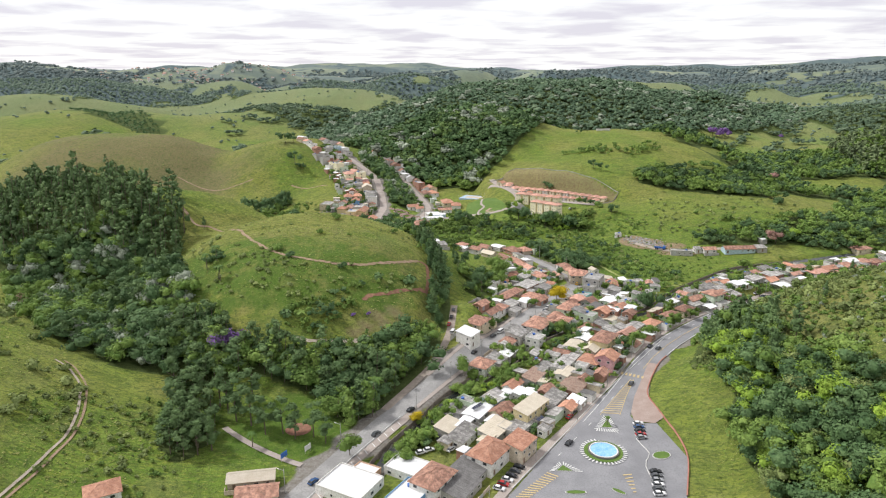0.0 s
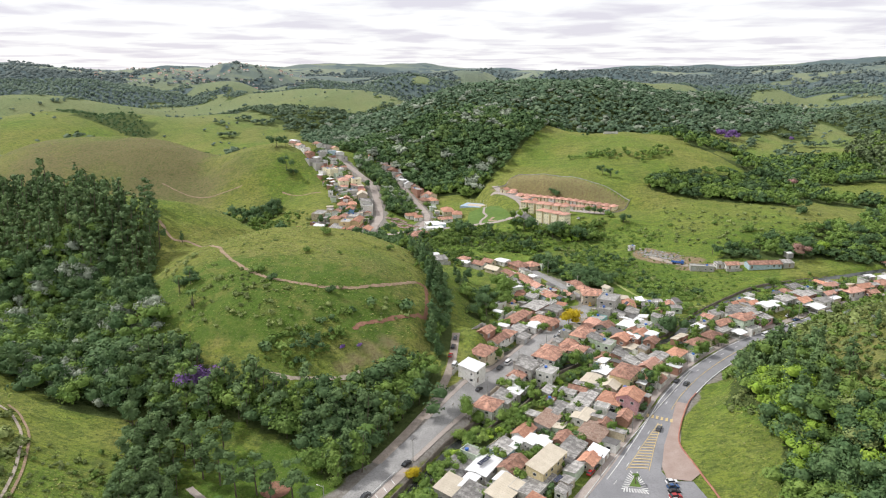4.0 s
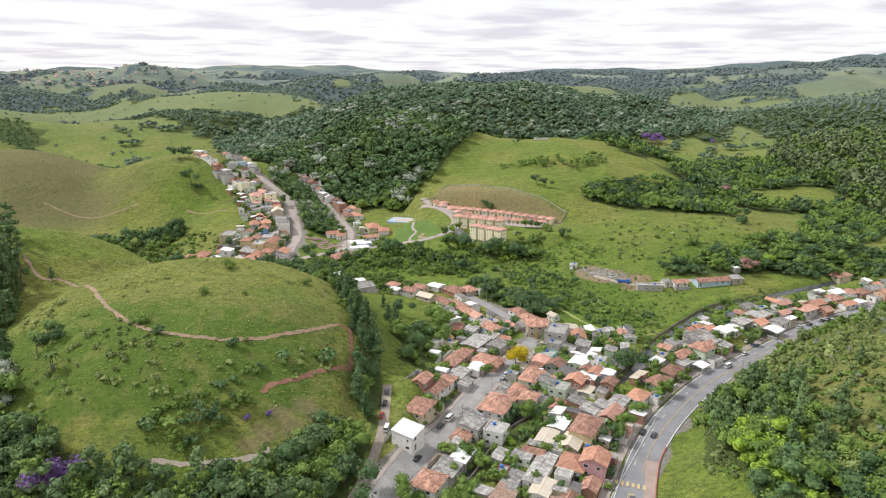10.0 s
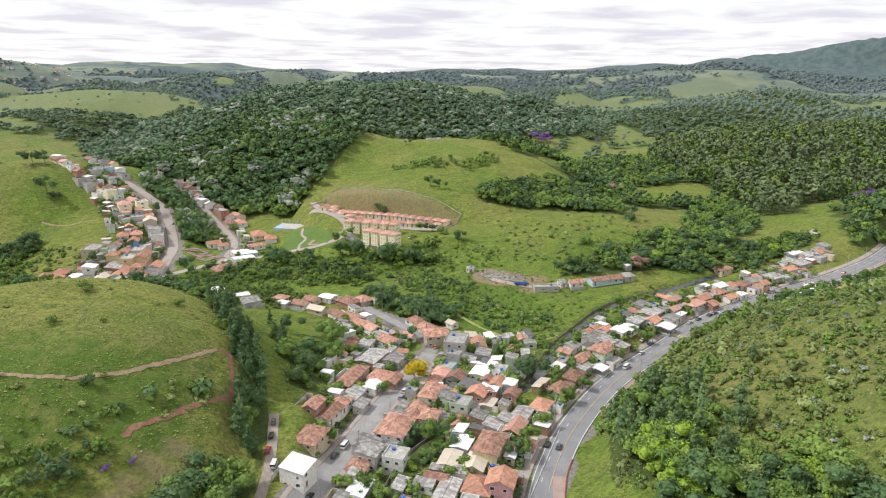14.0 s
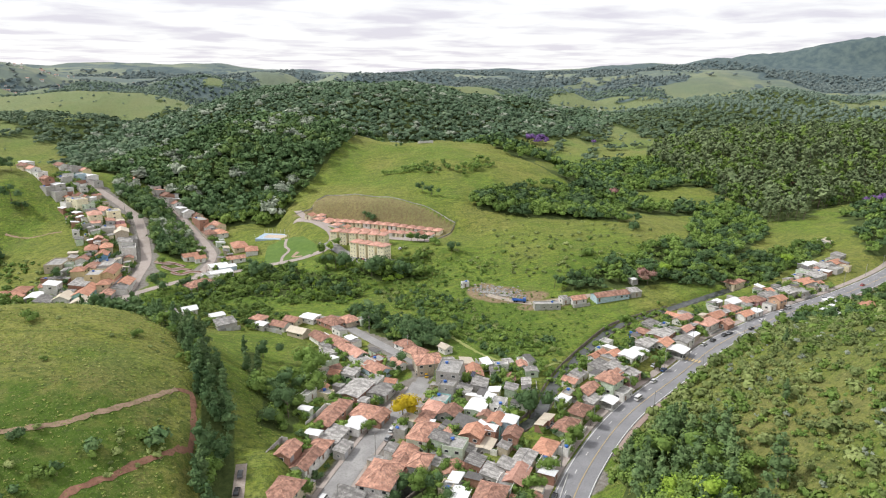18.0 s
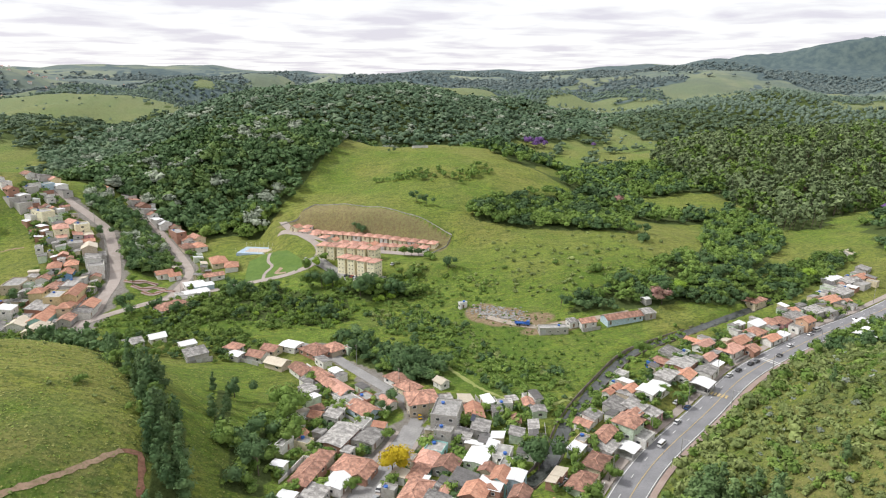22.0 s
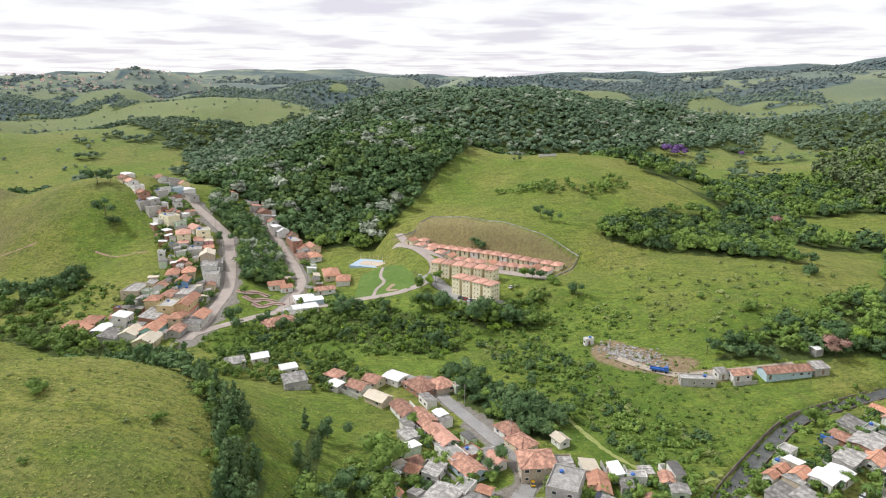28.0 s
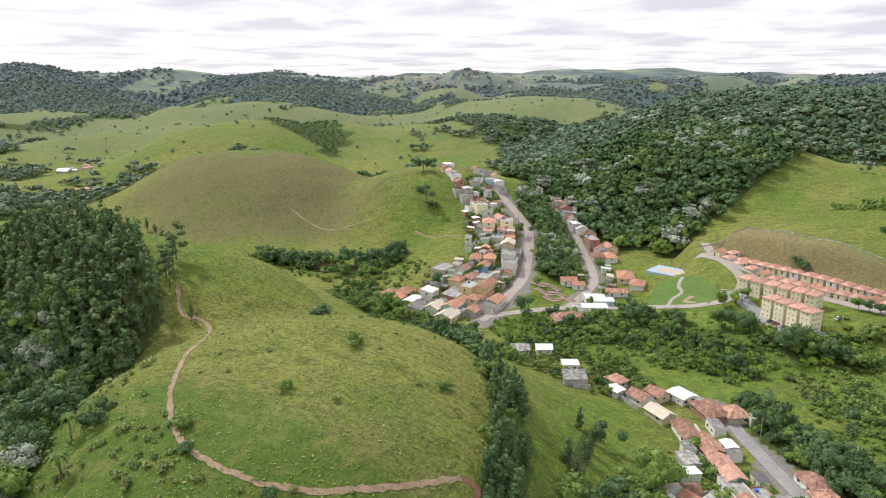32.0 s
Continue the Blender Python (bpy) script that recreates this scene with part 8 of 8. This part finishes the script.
def court(x, y, turn):
    z = float(height(x, y)) + .15
    ob = root("sports_court", x, y, turn, z, "blue sports court with an orange playing field and wire fence", "sports court")
    part("surface", Shape().box(-13, -9, -2.5, 13, 9, .05), ob, mat=COURT)
    part("playing_field", Shape().box(-8.5, -5, .05, 8.5, 5, .09), ob, "worn orange field", mat=COURT_IN)
    for s in (Shape().box(-8.6, -.06, .09, 8.6, .06, .11), Shape().box(-.06, -5, .12, .06, 5, .14), Shape().box(-8.6, 4.9, .09, 8.6, 5.02, .11), Shape().box(-8.6, -5.02, .09, 8.6, -4.9, .11)):
        part("court_line", s, ob, mat=WHITE_PAINT)
    for k in range(9):
        for side in (-9, 9):
            part("fence_post", Shape().rod(-13 + 3.25 * k, side, 0, 3.6, .06, .06, 6), ob, mat=FRAME)
    for side in (-1, 1):
        part("goal", Shape().box(side * 8.4 - .05, -1.5, .1, side * 8.4 + .05, -1.4, 2.1).box(side * 8.4 - .05, 1.4, .1, side * 8.4 + .05, 1.5, 2.1).box(side * 8.4 - .05, -1.4, 2.0, side * 8.4 + .05, 1.4, 2.1), ob, mat=WHITE_PAINT)


court(31, 629, -24)
patch([(20, 577), (34, 575), (54, 580), (58, 592), (50, 616), (44, 622), (34, 616), (24, 612), (22, 600)], .18, "park_lawn", LAWN, "small mown park beside the sports court", "lawn")
path([(38, 617), (36, 605), (38, 596), (33, 588), (31, 575)], 2.0, COBBLE, "park_walk", "pale winding walk through the small park", .3)
path([(44, 592), (40, 586), (46, 583)], 2.6, DIRT, "park_patch", "bare earth patch in the small park", .3)
for k, (dx, dy) in enumerate(((0, 0), (5, -7), (11, -12))):
    line = smooth_line([(-49 + dx, 583 + dy), (-43 + dx, 581 + dy), (-38 + dx, 586 + dy), (-31 + dx, 584 + dy)], 1.5)
    ob = ribbon(line, 4.0, .35, name="terrace_bed", mat=BRICK_PAVE, label="reddish curved terrace bed in the small square", category="terrace", across=2)
    kerb([tuple(q) for q in line[::3]] + [tuple(line[-1])], "terrace_kerb", RED_EARTH, "low red curb of the terrace", .5, .7)

# ---- yard of rubble and sheds in the meadow ----
r = np.random.default_rng(9)
n = 420
u = r.uniform(0, 1, n)
p = np.stack([142 + 22 * u + r.normal(0, 2.6, n), 490 - 17 * u + r.normal(0, 4.0, n)], -1)
s = r.uniform(.12, .75, n)
cube = np.array([(-1, -1, -.6), (1, -1, -.5), (1.1, .9, -.6), (-1, 1, -.5), (-.8, -.7, .6), (.7, -.8, .5), (.8, .7, .7), (-.7, .8, .5)])
q = np.array([(3, 2, 1, 0), (4, 5, 6, 7), (0, 1, 5, 4), (1, 2, 6, 5), (2, 3, 7, 6), (3, 0, 4, 7)])
v = np.einsum("nij,vj->nvi", turn_rows(r.uniform(0, 6.28, n)), cube) * s[:, None, None] * [1, 1, .6] + np.column_stack([p, height(p[:, 0], p[:, 1]) + .1])[:, None, :]
rubble = new("rubble", mesh_from("rubble", v.reshape(-1, 3), (q[None] + (np.arange(n) * 8)[:, None, None]).reshape(-1, 4)))
rubble.data.materials.append(CONCRETE)
tagged(rubble, "heaps of pale rubble and broken blocks", "rubble", kind="stuff")
path([(146, 480), (156, 469), (168, 461), (185, 460.5), (205, 460.5), (222, 461)], 4.0, PALE_DIRT, "yard_track", "dusty track through the yard", .3)
house(172, 453.6, 15, 5, -12, 1, "flat", CONCRETE, "grey", name="unfinished_shed", category="shed")
house(137, 496, 4.6, 2.2, 10, 1, "flat", WHITE_ROOF, "white", name="hut", category="hut")
house(184.6, 457, 5, 4.5, 5, 1, "shed", FIBRE, "white", name="shed", category="shed")


def truck(x, y, turn):
    ob = root("truck", x, y, turn, float(height(x, y)) + .3, "blue truck with an open flat bed", "truck")
    part("cab", prism([(2.2, .6), (4.0, .6), (4.1, 1.6), (3.7, 2.6), (2.2, 2.6)], 1.1, .1), ob, mat=TANK_BLUE)
    part("bed", Shape().box(-4, -1.15, .9, 2.1, 1.15, 1.1).box(-4, -1.15, 1.1, 2.1, -1.05, 1.6).box(-4, 1.05, 1.1, 2.1, 1.15, 1.6).box(-4, -1.05, 1.1, -3.9, 1.05, 1.6), ob, mat=TANK_BLUE)
    for a in (3.1, -1.4, -2.6):
        for b in (-1, 1):
            part("wheel", Shape().box(a - .42, b * 1.0 - .14, .0, a + .42, b * 1.0 + .14, .84).box(a - .25, b * 1.0 - .14, -.1, a + .25, b * 1.0 + .14, .94), ob, "black tyre", mat=RUBBER)


truck(160, 465.5, -28)
tank = root("water_tank", 197.7, 404, 20, None, "bright blue square water tank behind the houses", "water tank")
part("tank_body", Shape().box(-2.2, -1.6, -.5, 2.2, 1.6, 3.0), tank, mat=TANK_BLUE)
part("lid", Shape().box(-2.3, -1.7, 3.0, 2.3, 1.7, 3.15), tank, mat=TANK_BLUE)
for x, y in ((-49.3, 211), (-56.8, 206)):
    sign = root("notice_board", x, y, 60, None, "plain notice board on two posts", "sign")
    part("board", Shape().box(-1.6, -.06, 1.2, 1.6, .06, 3.2), sign, mat=WHITE_PAINT if x > -50 else TANK_BLUE)
    for k in (-1.3, 1.3):
        part("post", Shape().box(k - .07, .06, -.4, k + .07, .18, 3.0), sign, mat=CONCRETE)
# solar panels on three roofs, a farmhouse behind the mound
for x, y, z, turn, n in ((99.6, 372.5, 9.4, 60, 5), (14.0, 236, 4.6, 50, 6), (37, 222, 7.6, 50, 4)):
    rack = root("solar_array", x, y, turn, float(height(x, y)) + z, "dark solar panels in a row on a roof", "solar array")
    for k in range(n):
        part("solar_panel", PANELS, rack, m=pose((k - n / 2) * 1.05, 0, 0, 8, 0, 0))
house(-200, 587, 11, 7, 15, 1, "gable", TILE, "brick")
house(-147, 322, 9, 8, 30, 1, "hip", TILE, "white")
bar = root("water_trough", 197, 812, 12, None, "long white concrete wall on the hilltop", "wall")
part("wall", Shape().box(-9, -.4, -1, 9, .4, 2.2), bar, mat=WALLS["white"])
part("coping", Shape().box(-9.1, -.5, 2.2, 9.1, .5, 2.35), bar, mat=KERB)

# ---- a few roofs of the next settlement, far down the valley ----
far_rng = random.Random(21)
for k in range(22):
    x, y = far_rng.uniform(-760, -560), far_rng.uniform(690, 900)
    if abs((y - 690) - (-560 - x) * 0.95) < 60:
        house(x, y, far_rng.uniform(9, 20), far_rng.uniform(7, 12), far_rng.uniform(0, 180), 1, far_rng.choice(("gable", "low")), far_rng.choice((TILE, WHITE_ROOF, FIBRE, PALE_TILE)), far_rng.choice(("white", "cream", "beige")), group="houses of the far settlement")


def far_town(count, seed):
    """Pale walls and tiled roofs of the town on the skyline ridge, too small to count."""
    r = np.random.default_rng(seed)
    bearing, reach = r.normal(-0.33, 0.085, count), r.uniform(2450, 3150, count)
    x, y = np.sin(bearing) * reach, 100 + np.cos(bearing) * reach
    z = height(x, y)
    wide, deep, tall = r.uniform(5, 12, count), r.uniform(4, 8, count), r.uniform(2.5, 6, count)
    box = np.array([(-1, -1, -.5), (1, -1, -.5), (1, 1, -.5), (-1, 1, -.5), (-1, -1, 1), (1, -1, 1), (1, 1, 1), (-1, 1, 1)], float)
    cap = np.array([(-1.1, -1.1, 1), (1.1, -1.1, 1), (1.1, 1.1, 1), (-1.1, 1.1, 1), (-1.1, 0, 1.45), (1.1, 0, 1.45)], float)
    spin = turn_rows(r.uniform(0, 3.14, count))
    for name, form, faces, mat, label in (("far_town", box, [(0, 1, 5, 4), (1, 2, 6, 5), (2, 3, 7, 6), (3, 0, 4, 7)], WALLS["white"], "pale walls of the town on the far ridge"),
                                          ("far_town_roofs", cap, [(0, 1, 5, 4), (2, 3, 4, 5), (0, 4, 3, 3), (1, 2, 5, 5)], TILE, "tiled roofs of the town on the far ridge")):
        v = np.einsum("nij,nvj->nvi", spin, form[None] * np.stack([wide / 2, deep / 2, tall], -1)[:, None, :]) + np.stack([x, y, z], -1)[:, None, :]
        me = bpy.data.meshes.new(name)
        k = len(form)
        me.from_pydata(v.reshape(-1, 3).tolist(), [], [tuple(dict.fromkeys(q + n * k for q in f)) for n in range(count) for f in faces])
        me.materials.append(mat)
        tagged(new(name, me), label, "town", kind="stuff")


far_town(230, 17)

# ---- forecourt, bus and house where the road leaves the town ----
house(352, 405, 11.0, 8.0, 22, 1, "hip", NEW_TILE, "white")
house(323, 401, 15.0, 10.0, 20, 1, "canopy", WHITE_ROOF, "white", name="forecourt_canopy", category="canopy")


def bus(x, y, turn):
    ob = root("bus", x, y, turn, float(height(x, y)) + .25, "white bus with dark windows parked by the road", "bus", "buses by the road")
    part("body", prism([(-5.6, .35), (5.6, .35), (5.7, 1.4), (5.5, 3.0), (-5.6, 3.0), (-5.7, .6)], 1.25, .08), ob, mat=CAR_PAINT["white"])
    for side in (-1, 1):
        part("window_band", Shape().box(-5.1, side * 1.2 - .06, 1.55, 4.9, side * 1.2 + .06, 2.45), ob, "dark glass", mat=GLASS)
        for a in (-3.4, 3.6):
            part("wheel", Shape().box(a - .3, side * 1.12 - .14, -.05, a + .3, side * 1.12 + .14, .85).box(a - .45, side * 1.12 - .14, .1, a + .45, side * 1.12 + .14, .7), ob, "black tyre", mat=RUBBER)
    part("windscreen", Shape().box(5.5, -1.05, 1.3, 5.72, 1.05, 2.6), ob, "dark glass", mat=GLASS)


bus(340, 421.5, 20)
bus(343, 418, 20)
for x, y, size in ((470, 1150, 17), (480, 1143, 15), (488, 1152, 16), (497, 1146, 13), (600, 1170, 12)):
    tree(x, y, size, "purple tree", int(x))
